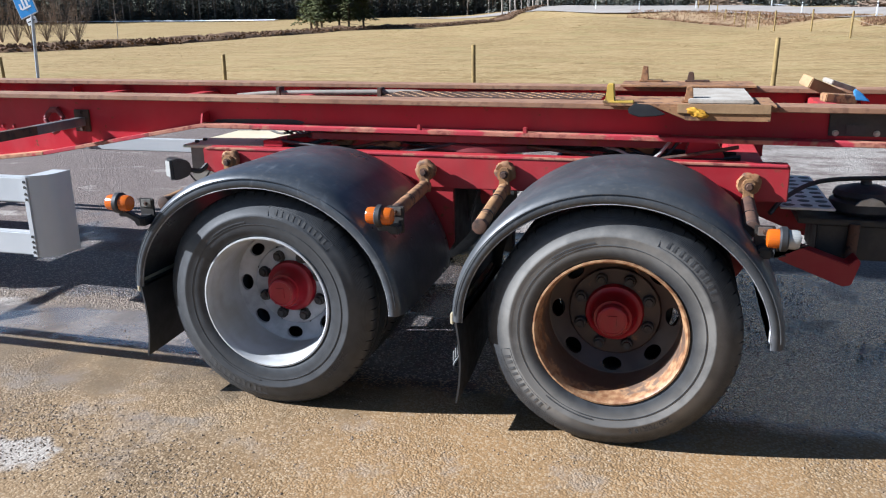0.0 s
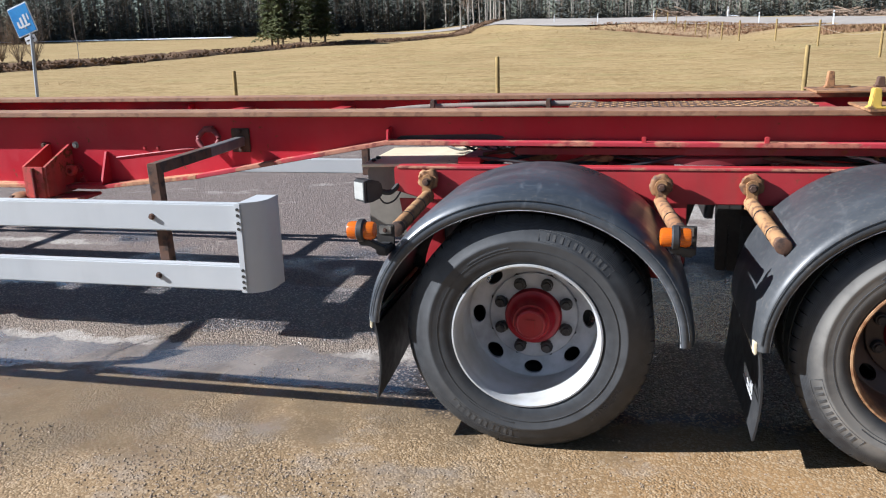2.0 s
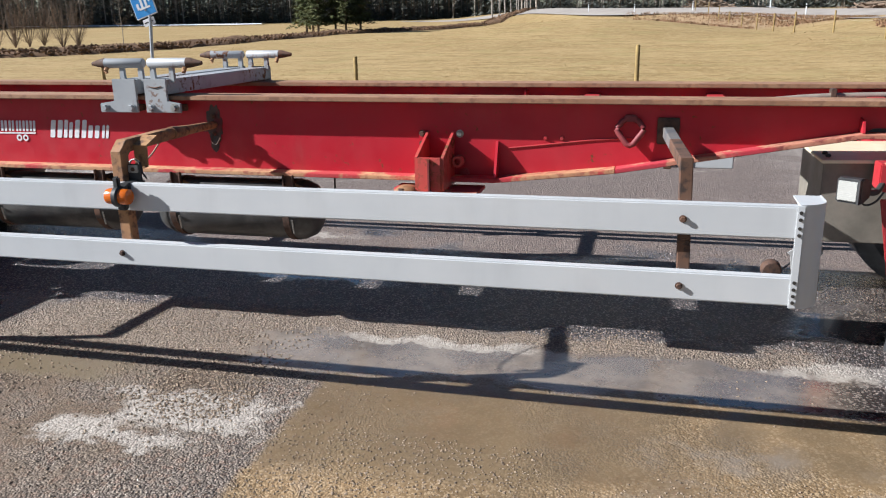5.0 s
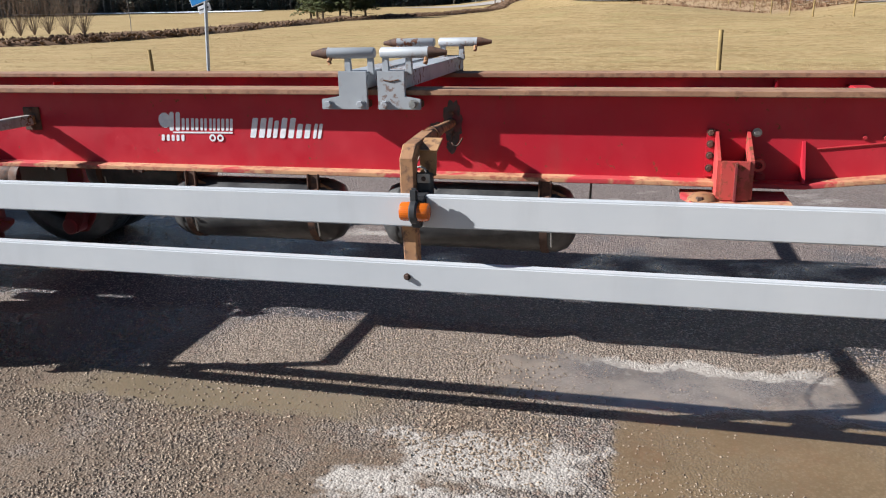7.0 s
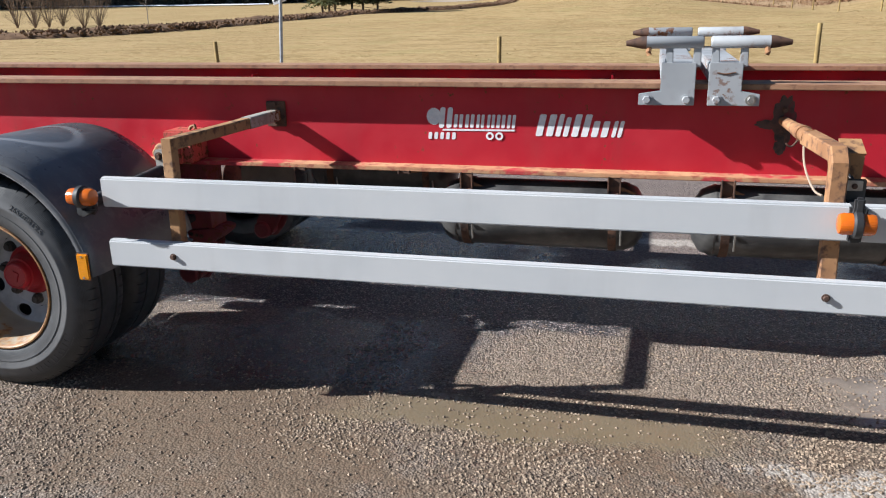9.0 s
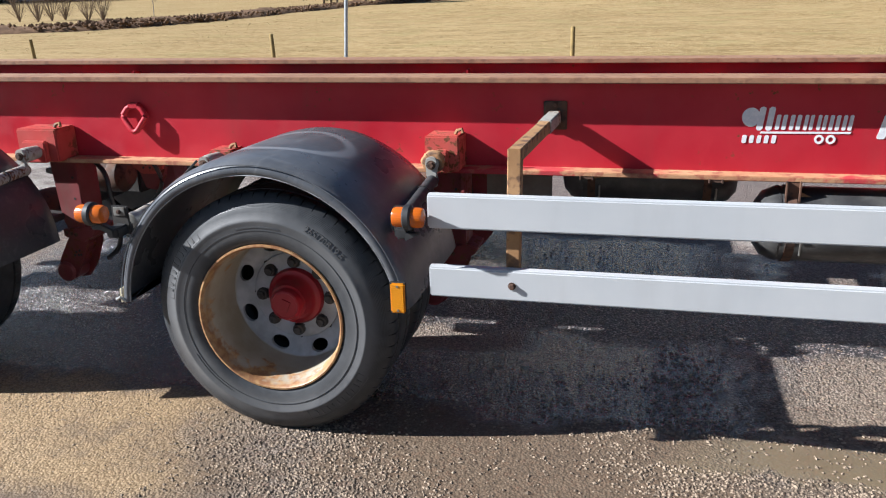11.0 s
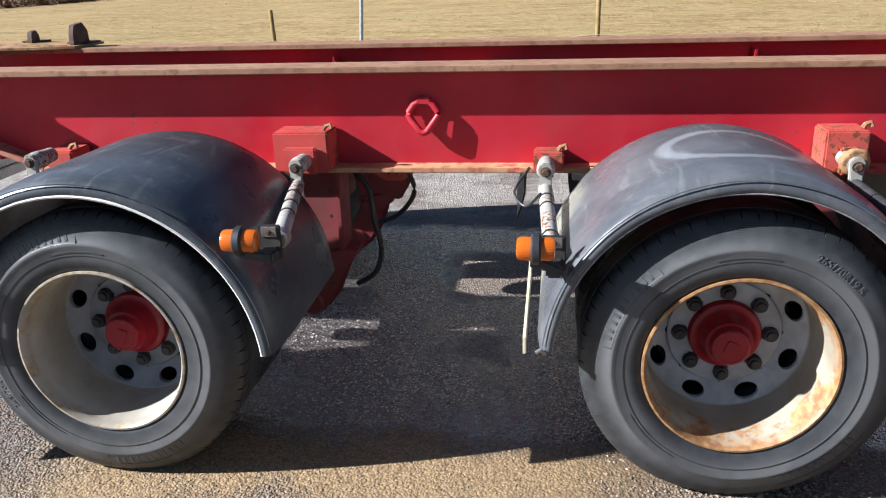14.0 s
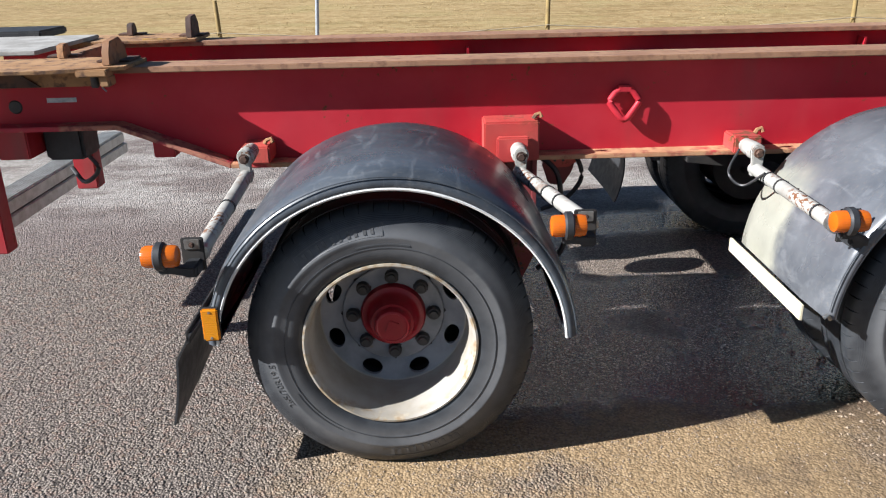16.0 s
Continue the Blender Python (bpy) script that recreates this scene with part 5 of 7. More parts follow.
for x, y, z in ((-7.392, 2.372, 0.553), (-10.203, 2.322, 0.545)):
    r = part("side_reflector", box(x - 0.024, x + 0.024, y - 0.008, y + 0.003, z - 0.050, z + 0.050, 0.005), AMBER_FLAT, TRAILER, "upright amber side reflector")
    part("frame", box(x - 0.027, x + 0.027, y - 0.001, y + 0.006, z - 0.054, z + 0.054, 0.004), BLACK_RUBBER, r)
    for dz in (-0.04, 0.04):
        part("screw", lathe([(0.0, -0.010), (0.004, -0.010), (0.004, -0.007)], 8, centre=(x, y, z + dz)), STEEL, r)

# ---- side guard ----
RAIL_Y = 2.404


def bent_bar(points, w, bm=None):
    """A square tube swept along points, mitred at its bends."""
    b = bmesh.new()
    pts = [Vector(p) for p in points]
    rings = []
    side = Vector((1, 0, 0))
    for i, p in enumerate(pts):
        d0 = (p - pts[i - 1]).normalized() if i else (pts[1] - p).normalized()
        d1 = (pts[i + 1] - p).normalized() if i < len(pts) - 1 else d0
        d = (d0 + d1).normalized()
        u = (side - d * side.dot(d)).normalized()
        v = d.cross(u)
        k = 1 / max(0.4, d.dot(d0))
        rings.append([b.verts.new(p + u * x * w + v * y * w * k) for x, y in ((-0.5, -0.42), (-0.42, -0.5), (0.42, -0.5), (0.5, -0.42), (0.5, 0.42), (0.42, 0.5), (-0.42, 0.5), (-0.5, 0.42))])
    for r0, r1 in zip(rings, rings[1:]):
        for j in range(8):
            b.faces.new((r0[j], r0[(j + 1) % 8], r1[(j + 1) % 8], r1[j]))
    b.faces.new(rings[0])
    b.faces.new(rings[-1])
    bmesh.ops.recalc_face_normals(b, faces=b.faces[:])
    return add(bm, b) if bm else b


def guard():
    rails = []
    for z0, z1 in ((0.775, 0.880), (0.553, 0.650)):
        b = box(-7.298, -2.436, RAIL_Y, RAIL_Y + 0.028, z0, z1, 0.005)
        box(-7.298, -2.436, RAIL_Y + 0.010, RAIL_Y + 0.034, z1 - 0.006, z1 + 0.001, 0.002, b)
        rails.append(part("guard_rail", b, WHITE_RAIL, TRAILER, "long white aluminium side guard rail"))
    # rounded nose that closes the rails in front
    n = 14
    outer = [(-2.440 + 0.085 * math.sin(k / n * math.pi / 2), RAIL_Y + 0.085 * (1 - math.cos(k / n * math.pi / 2))) for k in range(n + 1)] + [(-2.355, RAIL_Y + 0.16)]
    inner = [(x - 0.004 if y > RAIL_Y + 0.03 else x, y + 0.004) for x, y in outer]
    nose = part("guard_nose", prism(outer + list(reversed(inner)), "z", 0.546, 0.886), WHITE_RAIL, TRAILER, "rounded white end piece with rivets")
    for z in (0.548, 0.878):
        part("cap", prism([(x - 0.003, y + 0.003) for x, y in outer] + [(-2.44, RAIL_Y + 0.16)], "z", z, z + 0.006), WHITE_RAIL, nose)
    part("edge_strip", box(-2.452, -2.428, RAIL_Y - 0.006, RAIL_Y, 0.548, 0.884, 0.002), WHITE_RAIL, nose)
    for z in (0.862, 0.840, 0.812, 0.790, 0.635, 0.612, 0.590, 0.568):
        bolt(-2.440, RAIL_Y - 0.006, z, 0.0042, nose, BLACK_STEEL, 0.003, "rivet")
    for x, mat, arm_mat, z_low in ((-2.787, RUST_DARK, ARM_DARK, 0.55), (-4.886, RUST, RUST, 0.55), (-7.035, RUST_OCHRE, RUST_OCHRE, 0.56)):
        wx = {-2.787: -2.832, -4.886: -4.925, -7.035: -7.000}[x]
        yp = RAIL_Y + 0.055
        if -5 < x < -4:
            p = part("guard_post", bent_bar([(wx + 0.012, 2.80, 1.010), (x, yp + 0.03, 1.012), (x, yp, 0.985), (x, yp, 0.80), (x + 0.006, yp, z_low)], 0.048), mat, TRAILER, "bent square guard post, thick with flaking rust", 25)
            part("arm", tube([(wx, WEB - 0.004, 1.0), (wx + 0.004, 3.02, 1.006), (wx + 0.012, 2.78, 1.012)], 0.02, 14, radii=[0.018, 0.021, 0.026]), RUST, p, "round rusty arm root")
            part("sleeve", tube([(wx + 0.006, 2.98, 1.006), (wx + 0.010, 2.86, 1.010)], 0.027, 12, radii=[0.024, 0.029]), RUST, p)
            for bx, bz, w, h in ((wx, 1.0, 0.042, 0.095), (wx - 0.055, 0.985, 0.045, 0.018), (wx - 0.005, 0.90, 0.022, 0.03)):
                blot = [(bx + w * (1.0 + 0.35 * noise.noise(Vector((3.1 * math.cos(q), 3.1 * math.sin(q), bx)))) * math.cos(q), bz + h * (1.0 + 0.35 * noise.noise(Vector((3.1 * math.cos(q), 3.1 * math.sin(q), bx)))) * math.sin(q)) for q in np.linspace(0, math.tau, 40, endpoint=False)]
                part("grease_blot", prism(blot, "y", WEB - 0.0020 - 0.02 * w, WEB - 0.0005), GREASY, p, "smear of black grease")
            part("hook", tube(bent([(wx + 0.005, WEB - 0.03, 0.965), (wx + 0.008, WEB - 0.05, 0.925), (wx + 0.03, WEB - 0.05, 0.912), (wx + 0.055, WEB - 0.05, 0.945)]), 0.004, 6), RUST_DARK, p)
            lug = prism([(-4.864, 0.905), (-4.810, 0.925), (-4.806, 1.004), (-4.864, 1.004)], "y", 2.520, 2.527)
            prism([(2.520, 1.004), (2.598, 1.034), (2.596, 1.040), (2.516, 1.010)], "x", -4.866, -4.804, bm=lug)
            part("hanger_plate", lug, RUST_OCHRE, p, "folded rusty hanger plate")
            part("wire_loop", tube([(-4.862 + 0.026 * math.cos(q), 2.512, 0.925 + 0.030 * math.sin(q)) for q in np.linspace(0.5, 6.2, 16)], 0.004, 6), CABLE_GREY, p)
            part("wire_loop", tube(bent([(-4.838, 2.51, 0.945), (-4.828, 2.505, 0.925), (-4.822, 2.50, 0.905), (-4.80, 2.49, 0.885)]), 0.0035, 6), CABLE, p)
        else:
            p = part("guard_post", bent_bar([(x * 0.45 + wx * 0.55, yp + 0.55 * (WEB - 0.012 - yp), 0.996), (x, yp, 0.998), (x + (0.012 if x > -7 else -0.006), yp, z_low)], 0.042), mat, TRAILER, "bent rusted square guard post", 25)
            part("arm", bent_bar([(wx, WEB - 0.012, 0.996), (x * 0.45 + wx * 0.55, yp + 0.55 * (WEB - 0.012 - yp), 0.996)], 0.0425), arm_mat, p)
            part("foot_plate", box(wx - 0.045, wx + 0.045, WEB - 0.012, WEB - 0.001, 0.945, 1.055, 0.003), RUST_DARK, p)
        if x < -7:
            part("sleeve", bent_bar([(wx - 0.0005, WEB - 0.03, 0.996), (wx - 0.010, WEB - 0.27, 0.9962)], 0.0475), WHITE_TUBE, p, "chipped white paint band")
        for dz in (-0.042, 0.042):
            bolt(wx, WEB - 0.012, 1.0 + dz, 0.009, p, RUST_DARK)
        for z in ((0.828, 0.602) if x > -4 else (0.602,)):
            bolt(x - 0.002, RAIL_Y, z, 0.009, p, RUST_DARK, 0.012)
        if -5 < x < -4:
            part("loose_cord", tube(bent([(-4.925, 2.80, 0.990), (-4.930, 2.73, 0.940), (-4.928, 2.64, 0.905), (-4.922, 2.56, 0.885), (-4.912, 2.50, 0.885)]), 0.0035, 6), ROPE_PALE, TRAILER, "pale slack cord")
    # far guard
    for z0, z1 in ((0.775, 0.880), (0.553, 0.650)):
        part("guard_rail", box(-7.3, -2.40, 4.928, 4.956, z0, z1, 0.005), WHITE_RAIL, TRAILER, "long white aluminium side guard rail")
    for x in (-2.79, -4.89, -7.03):
        p = part("guard_post", box(x - 0.024, x + 0.024, 4.885, 4.925, 0.55, 1.018, 0.004), RUST_DARK, TRAILER)
        part("arm", box(x - 0.022, x + 0.022, FARWEB + 0.012, 4.90, 0.972, 1.018, 0.003), RUST_DARK, p)


guard()


# ---- lettering on the beam: plain white shapes ----
LIFTS = []


def mark(poly, name="white_mark"):
    LIFTS.append(name)
    lift = 0.0010 + 0.0002 * (len(LIFTS) % 9)
    return part(name, prism(poly, "y", WEB - lift, WEB - 0.0004), WHITE_MARK, near_beam, "white painted lettering shape")


def ring_poly(x, z, rx, rz, n=14):
    return [(x + rx * math.cos(k * math.tau / n), z + rz * math.sin(k * math.tau / n)) for k in range(n)]


def block(x, z0, z1, w, lean=0.010, cut=0.006):
    """One letter's place as a slanted block with clipped corners."""
    q = lean * cut / (z1 - z0)
    return [(x + cut, z0), (x + w - cut, z0), (x + w + q, z0 + cut), (x + w + lean - q, z1 - cut), (x + w + lean - cut, z1), (x + lean + cut, z1), (x + lean - q, z1 - cut), (x + q, z0 + cut)]


# emblem and two words, letter by letter as plain blocks; an underline and two wheel rings
mark(ring_poly(-6.287, 0.998, 0.032, 0.035, 18), "logo_blob")
mark(block(-6.268, 0.950, 1.036, 0.022), "logo_bar")
mark(block(-6.236, 0.950, 1.036, 0.022), "logo_bar")
for x, w in ((-6.204, 0.040), (-6.156, 0.040), (-6.108, 0.034), (-6.064, 0.034), (-6.024, 0.038), (-5.980, 0.036)):
    for k in (0, 1):
        mark(block(x + k * w * 0.56, 0.953, 1.008, w * 0.36, 0.006, 0.003), "letter_bar")
mark([(-6.252, 0.939), (-5.948, 0.941), (-5.946, 0.948), (-6.250, 0.946)], "underline")
for k in range(5):
    mark(block(-6.314 + 0.0255 * k, 0.903, 0.932, 0.015, 0.003, 0.003), "letter_bar")
for x in (-6.050, -6.011):
    b = lathe([(0.0085, -0.003), (0.0165, -0.003), (0.0165, -0.0004), (0.0085, -0.0004)], 18, centre=(x, WEB, 0.920), closed=True)
    part("logo_ring", b, WHITE_MARK, near_beam)
for x, w, z1 in ((-5.862, 0.072, 1.012), (-5.782, 0.020, 1.014), (-5.752, 0.020, 1.002), (-5.718, 0.068, 1.014), (-5.640, 0.066, 0.988), (-5.560, 0.040, 0.990)):
    for k in range(2 if w > 0.03 else 1):
        mark(block(x + k * w * 0.58, 0.924, z1, w * 0.38 if w > 0.03 else w, 0.020 * (z1 - 0.924) / 0.09, 0.004), "letter_bar")

# ---- bolsters with locking bars ----
def bolster(x0, x1, foot0, foot1, tip):
    """A grey cross-beam over both chassis beams with clamped feet and a locking bar at each end."""
    zt = 1.222
    m = part("bolster", box(x0, x1, 3.150, 4.215, 1.150, zt - 0.004, 0.004), GREY_PAINT, TRAILER, "grey container bolster with rust-tipped locking bars")
    for y0, s in ((3.138, 1), (4.215, -1)):
        ya, yb = (y0, y0 + 0.014) if s > 0 else (y0, y0 + 0.014)
        shape = [(foot0, 1.066), (foot1, 1.066), (foot1, 1.108), (x1, 1.120), (x1, zt), (x0, zt), (x0, 1.120), (foot0, 1.108)]
        part("end_plate", prism(shape, "y", ya, yb, 0.002), GREY_PAINT, m, "chipped grey end plate with two bolts")
        if s > 0:
            for bx in (foot0 + 0.03, foot1 - 0.03):
                bolt(bx, ya, 1.088, 0.015, m, STEEL if bx > -5.1 else GREY_PAINT, 0.018)
            part("clamp", box(foot0 + 0.006, foot1 - 0.006, y0 + 0.014, y0 + 0.08, 1.070, 1.100, 0.004), RUST_DARK, m)
        yc = y0 + 0.055 if s > 0 else y0 - 0.045
        zc = 1.292
        d = -1 if tip < -5.3 else 1
        root = tip - d * 0.205
        bar = part("locking_bar", tube([(root, yc, zc), (root + d * 0.006, yc, zc), (tip - d * 0.01, yc, zc), (tip, yc, zc)], 0.0215, 16, radii=[0.018, 0.0225, 0.0225, 0.024]), GREY_PAINT, m)
        part("bar_tip", tube([(tip, yc, zc), (tip + d * 0.02, yc, zc), (tip + d * 0.075, yc, zc - 0.002)], 0.02, 12, radii=[0.024, 0.022, 0.009]), RUST_DARK, bar, "rusted conical tip")
        for px in (root + d * 0.02, root + d * 0.12):
            part("lug", prism([(px - 0.016, zt - 0.02), (px + 0.016, zt - 0.02), (px + 0.012, zc), (px - 0.012, zc)], "y", yc - 0.008, yc + 0.008, 0.003), GREY_PAINT, m)
        part("handle", tube([(tip - d * 0.01, yc, zc - 0.01), (tip - d * 0.008, yc - 0.02, zc - 0.035), (tip - d * 0.012, yc - 0.02, zc - 0.045)], 0.010, 8), RUST, bar)


bolster(-5.382, -5.258, -5.460, -5.258, -5.440)
bolster(-5.212, -5.095, -5.212, -5.030, -5.005)
part("scratch", tube([(-5.185, 3.1375, 1.186), (-5.155, 3.1365, 1.181), (-5.12, 3.1375, 1.187)], 0.003, 6), RUST_DARK, TRAILER)

# ---- air tanks ----
def air_tank(x0, x1, y, z, r):
    prof = [(0.0, x0), (r * 0.55, x0 + 0.012), (r * 0.86, x0 + 0.04), (r, x0 + 0.085), (r, x1 - 0.085), (r * 0.86, x1 - 0.04), (r * 0.55, x1 - 0.012), (0.0, x1)]
    m = part("air_tank", lathe(prof, 32, centre=(0, y, z), axis="x"), TANK_BLACK, TRAILER, "dusty black compressed-air tank in steel straps")
    for x in (x0 + 0.13, x1 - 0.13):
        band = lathe([(r + 0.001, x - 0.016), (r + 0.005, x - 0.016), (r + 0.005, x + 0.016), (r + 0.001, x + 0.016)], 36, centre=(0, y, z), axis="x", closed=True)
        part("strap", band, RUST_DARK, m, "rusted steel strap")
        hanger = box(x - 0.026, x - 0.020, 3.150, 3.172, z + r * 0.72, 0.782, 0.001)
        box(x + 0.020, x + 0.026, 3.150, 3.172, z + r * 0.72, 0.782, 0.001, hanger)
        box(x - 0.026, x + 0.026, 3.166, 3.172, z + r * 0.72, 0.784, 0.001, hanger)
        part("strap_hanger", hanger, RUST_DARK, m, "rusty channel hanger with traces of red paint")
        part("gusset", prism([(x + 0.026, z + r * 0.74), (x + 0.026, z + r * 0.98), (x + 0.085, z + r * 0.80)], "y", 3.176, 3.182), RUST, m)
        part("strap_bolt", tube([(x + 0.034, y - r - 0.006, z - 0.02), (x + 0.034, y - r + 0.006, z - 0.085)], 0.004, 6), STEEL, m)
    part("seam", lathe([(r + 0.0008, x0 + 0.088), (r + 0.0022, x0 + 0.088), (r + 0.0022, x0 + 0.095), (r + 0.0008, x0 + 0.095)], 36, centre=(0, y, z), axis="x", closed=True), TANK_BLACK, m)


air_tank(-6.262, -5.405, 3.248, 0.602, 0.140)
air_tank(-5.240, -4.392, 3.248, 0.602, 0.142)
air_tank(-7.00, -6.27, 3.60, 0.690, 0.108)
part("inner_sheet", box(-7.31, -7.03, 3.44, 3.452, 0.60, 0.785, 0.003), GREY_SHEET, TRAILER, "grey-brown sheet behind the wheel")
part("drain_rod", tube([(-4.345, 3.30, 0.785), (-4.350, 3.30, 0.66)], 0.005, 6), BLACK_STEEL, TRAILER)

# ---- front turntable, subframe and drawbar ----
for y0, y1 in ((3.09, 3.19), (4.17, 4.27)):
    shape = [(-2.055, 0.905), (0.49, 0.905), (0.49, 0.765), (-1.92, 0.765), (-2.055, 0.805)]
    s = part("subframe_beam", prism(shape, "y", y0, y1, 0.004), RED_DULL, TRAILER, "dull red subframe box beam, rust along its edge")
    part("edge_strip", box(-2.04, 0.48, y0 - 0.004, y0 + 0.02, 0.900, 0.909, 0.002), FLANGE_RED, s)
    for x in (-0.92, 0.30, -1.92):
        part("hanger_plate", prism([(x - 0.12, 0.768), (x + 0.075, 0.768), (x + 0.075, 0.52), (x + 0.03, 0.45), (x - 0.06, 0.45)], "y", y0 + 0.01, y0 + 0.022, 0.003), RED_DULL, s)
        part("hanger_side", prism([(x + 0.063, 0.768), (x + 0.078, 0.768), (x + 0.078, 0.50), (x + 0.063, 0.48)], "y", y0 + 0.022, y0 + 0.30, 0.002), BLACK_STEEL, s)
for x in (-1.86, -1.1, -0.35, 0.35):
    part("cross_member", box(x - 0.06, x + 0.06, 3.19, 4.17, 0.79, 0.89, 0.004), RED_DULL, TRAILER)
part("turntable", lathe([(0.36, 0.906), (0.49, 0.906), (0.49, 0.932), (0.475, 0.940), (0.49, 0.948), (0.49, 0.978), (0.36, 0.978)], 64, centre=(-0.76, 3.68, 0), axis="z", closed=True), RED_OLD, TRAILER, "greasy black-red slewing ring")
# unseen cover plate added to keep sunlight out of the ring
part("turntable_plate", lathe([(0.0, 0.908), (0.40, 0.908), (0.40, 0.918), (0.0, 0.918)], 48, centre=(-0.76, 3.68, 0), axis="z"), GREASY, TRAILER)
part("mount_plate", box(-1.55, 0.05, 3.20, 3.32, 0.945, 0.975, 0.003), RED_GRIME, TRAILER)
part("slant_bar", prism([(-1.80, 3.20), (-1.70, 3.20), (-1.60, 3.72), (-1.70, 3.72)], "z", 0.902, 0.932, 0.003), RED, TRAILER)
part("upright", prism([(0.10, 0.905), (0.26, 0.905), (0.22, 0.985), (0.12, 0.985)], "y", 3.22, 3.36, 0.003), RED, TRAILER)

box_body = part("tool_box", box(-2.225, -1.93, 3.245, 3.73, 0.555, 0.888, 0.004), GREY_SHEET, TRAILER, "grey-brown sheet box with a cream lid")
part("lid", prism([(-2.240, 0.884), (-1.80, 0.894), (-1.80, 0.906), (-2.240, 0.898)], "y", 3.205, 3.735, 0.003), CREAM, box_body, "cream sheet-metal lid")
for y in (3.27, 3.34):
    part("catch", box(-2.215, -2.195, y, y + 0.018, 0.898, 0.912, 0.003), BLACK_STEEL, box_body)


def turned(bm, angle, at):
    """Turns a shape built round the origin about the upright and sets it down."""
    bmesh.ops.rotate(bm, verts=bm.verts[:], cent=(0, 0, 0), matrix=Matrix.Rotation(radians(angle), 3, "Z"))
    bmesh.ops.translate(bm, verts=bm.verts[:], vec=at)
    return bm


LAMP_AT = (-2.150, 3.035, 0.818)
lamp_shape = prism([(-0.050, -0.046), (-0.050, 0.046), (-0.020, 0.050), (0.030, 0.034), (0.040, 0.0), (0.030, -0.034), (-0.020, -0.050)], "y", -0.046, 0.046, 0.006)
work = part("work_lamp", turned(lamp_shape, 52, LAMP_AT), BLACK_RUBBER, TRAILER, "square black work lamp with a clear lens")
part("lens", turned(box(-0.056, -0.050, -0.037, 0.037, -0.037, 0.037, 0.004), 52, LAMP_AT), CLEAR, work)
part("bezel", turned(prism([(-0.060, -0.045), (-0.060, 0.045), (-0.048, 0.047), (-0.048, -0.047)], "y", -0.046, -0.038), 52, LAMP_AT), BLACK_RUBBER, work)
part("bracket", tube(bent([(-2.12, 3.05, 0.81), (-2.07, 3.07, 0.80), (-2.04, 3.10, 0.83)]), 0.012, 8), BLACK_STEEL, work)
part("wire", tube(bent([(-2.13, 3.07, 0.79), (-2.10, 3.08, 0.75), (-2.06, 3.09, 0.76), (-2.03, 3.10, 0.80)]), 0.004, 6), CABLE, work)


def cables(seed, x0, x1, y, z, n, mats, r=0.006, name="cable"):
    """Slack cables, each a wavering tube."""
    random.seed(seed)
    for k in range(n):
        pts = []
        ph, am = random.uniform(0, 6), random.uniform(0.01, 0.035)
        for i in range(14):
            s = i / 13
            pts.append((x0 + (x1 - x0) * s + 0.02 * math.sin(9 * s + ph), y + 0.05 * math.sin(5 * s + ph) + 0.03 * (k % 3), z + am * math.sin(7 * s + ph) + 0.02 * math.sin(13 * s + 2 * ph)))
        part(name, tube(bent(pts, 3), r, 8), mats[k % len(mats)], TRAILER)


cables(3, -1.95, -1.45, 3.45, 0.955, 5, (CABLE_GREY, CABLE, CABLE_GREY))
cables(5, -1.7, 0.3, 3.24, 0.928, 5, (CABLE, RUST_DARK), 0.008, "air_hose")
cables(11, -1.5, -0.2, 3.30, 0.955, 4, (CABLE, CABLE_GREY, CABLE), 0.005)
cables(8, -0.3, 0.1, 3.24, 0.935, 2, (CABLE_GREY, CABLE), 0.007)
for k in range(3):
    a0 = 0.6 * k
    pts = [(-1.60 + 0.10 * math.cos(a) + 0.03 * k, 3.40 + 0.10 * math.sin(a), 0.950 + 0.03 * math.sin(2 * a + a0)) for a in np.linspace(a0, a0 + 5.6, 18)]
    part("cable", tube(pts, 0.005, 6), CABLE_GREY if k != 1 else CABLE, TRAILER)
for x, y in ((-1.46, 3.30), (-1.22, 3.26), (-0.10, 3.26)):
    clip = prism([(x - 0.05, 0.905), (x + 0.07, 0.905), (x + 0.085, 0.935), (x + 0.03, 0.962), (x - 0.02, 0.950)], "y", y, y + 0.06, 0.006)
    tube([(x - 0.03, y - 0.012, 0.945), (x - 0.03, y + 0.05, 0.945)], 0.016, 10, clip)
    part("hose_clevis", clip, RUST, TRAILER, "rust-crusted clevis on the subframe")
# grey conduit and chequered walkway between the beams
part("conduit", tube(bent([(-2.34, 3.93, 1.066), (-2.12, 3.94, 1.082), (-1.75, 3.945, 1.090), (-1.30, 3.945, 1.094), (-1.24, 3.95, 1.08)]), 0.014, 10), CONDUIT, TRAILER, "dull brown-grey conduit pipe")
for x in (-2.08, -1.48):
    part("pipe_clip", box(x - 0.012, x + 0.012, 3.915, 3.975, 1.060, 1.118, 0.003), RUST_DARK, TRAILER)
walk_plate = part("walkway", box(-1.36, -0.28, 3.62, 3.92, 1.096, 1.102, 0.001), RUST_DARK, TRAILER, "rusty chequered walkway plate")
TREAD = [as_mesh("tread_rib", tube([(-0.016 * c, -0.016 * s, -0.0012), (0, 0, 0), (0.016 * c, 0.016 * s, -0.0012)], 0.0022, 4), RUST_OCHRE) for c, s in ((0.707, 0.707), (0.707, -0.707))]
for i in range(34):
    for j in range(6):
        place("tread_rib", TREAD[(i + j) % 2], walk_plate, (-1.345 + 0.032 * i, 3.64 + 0.048 * j, 1.1030))
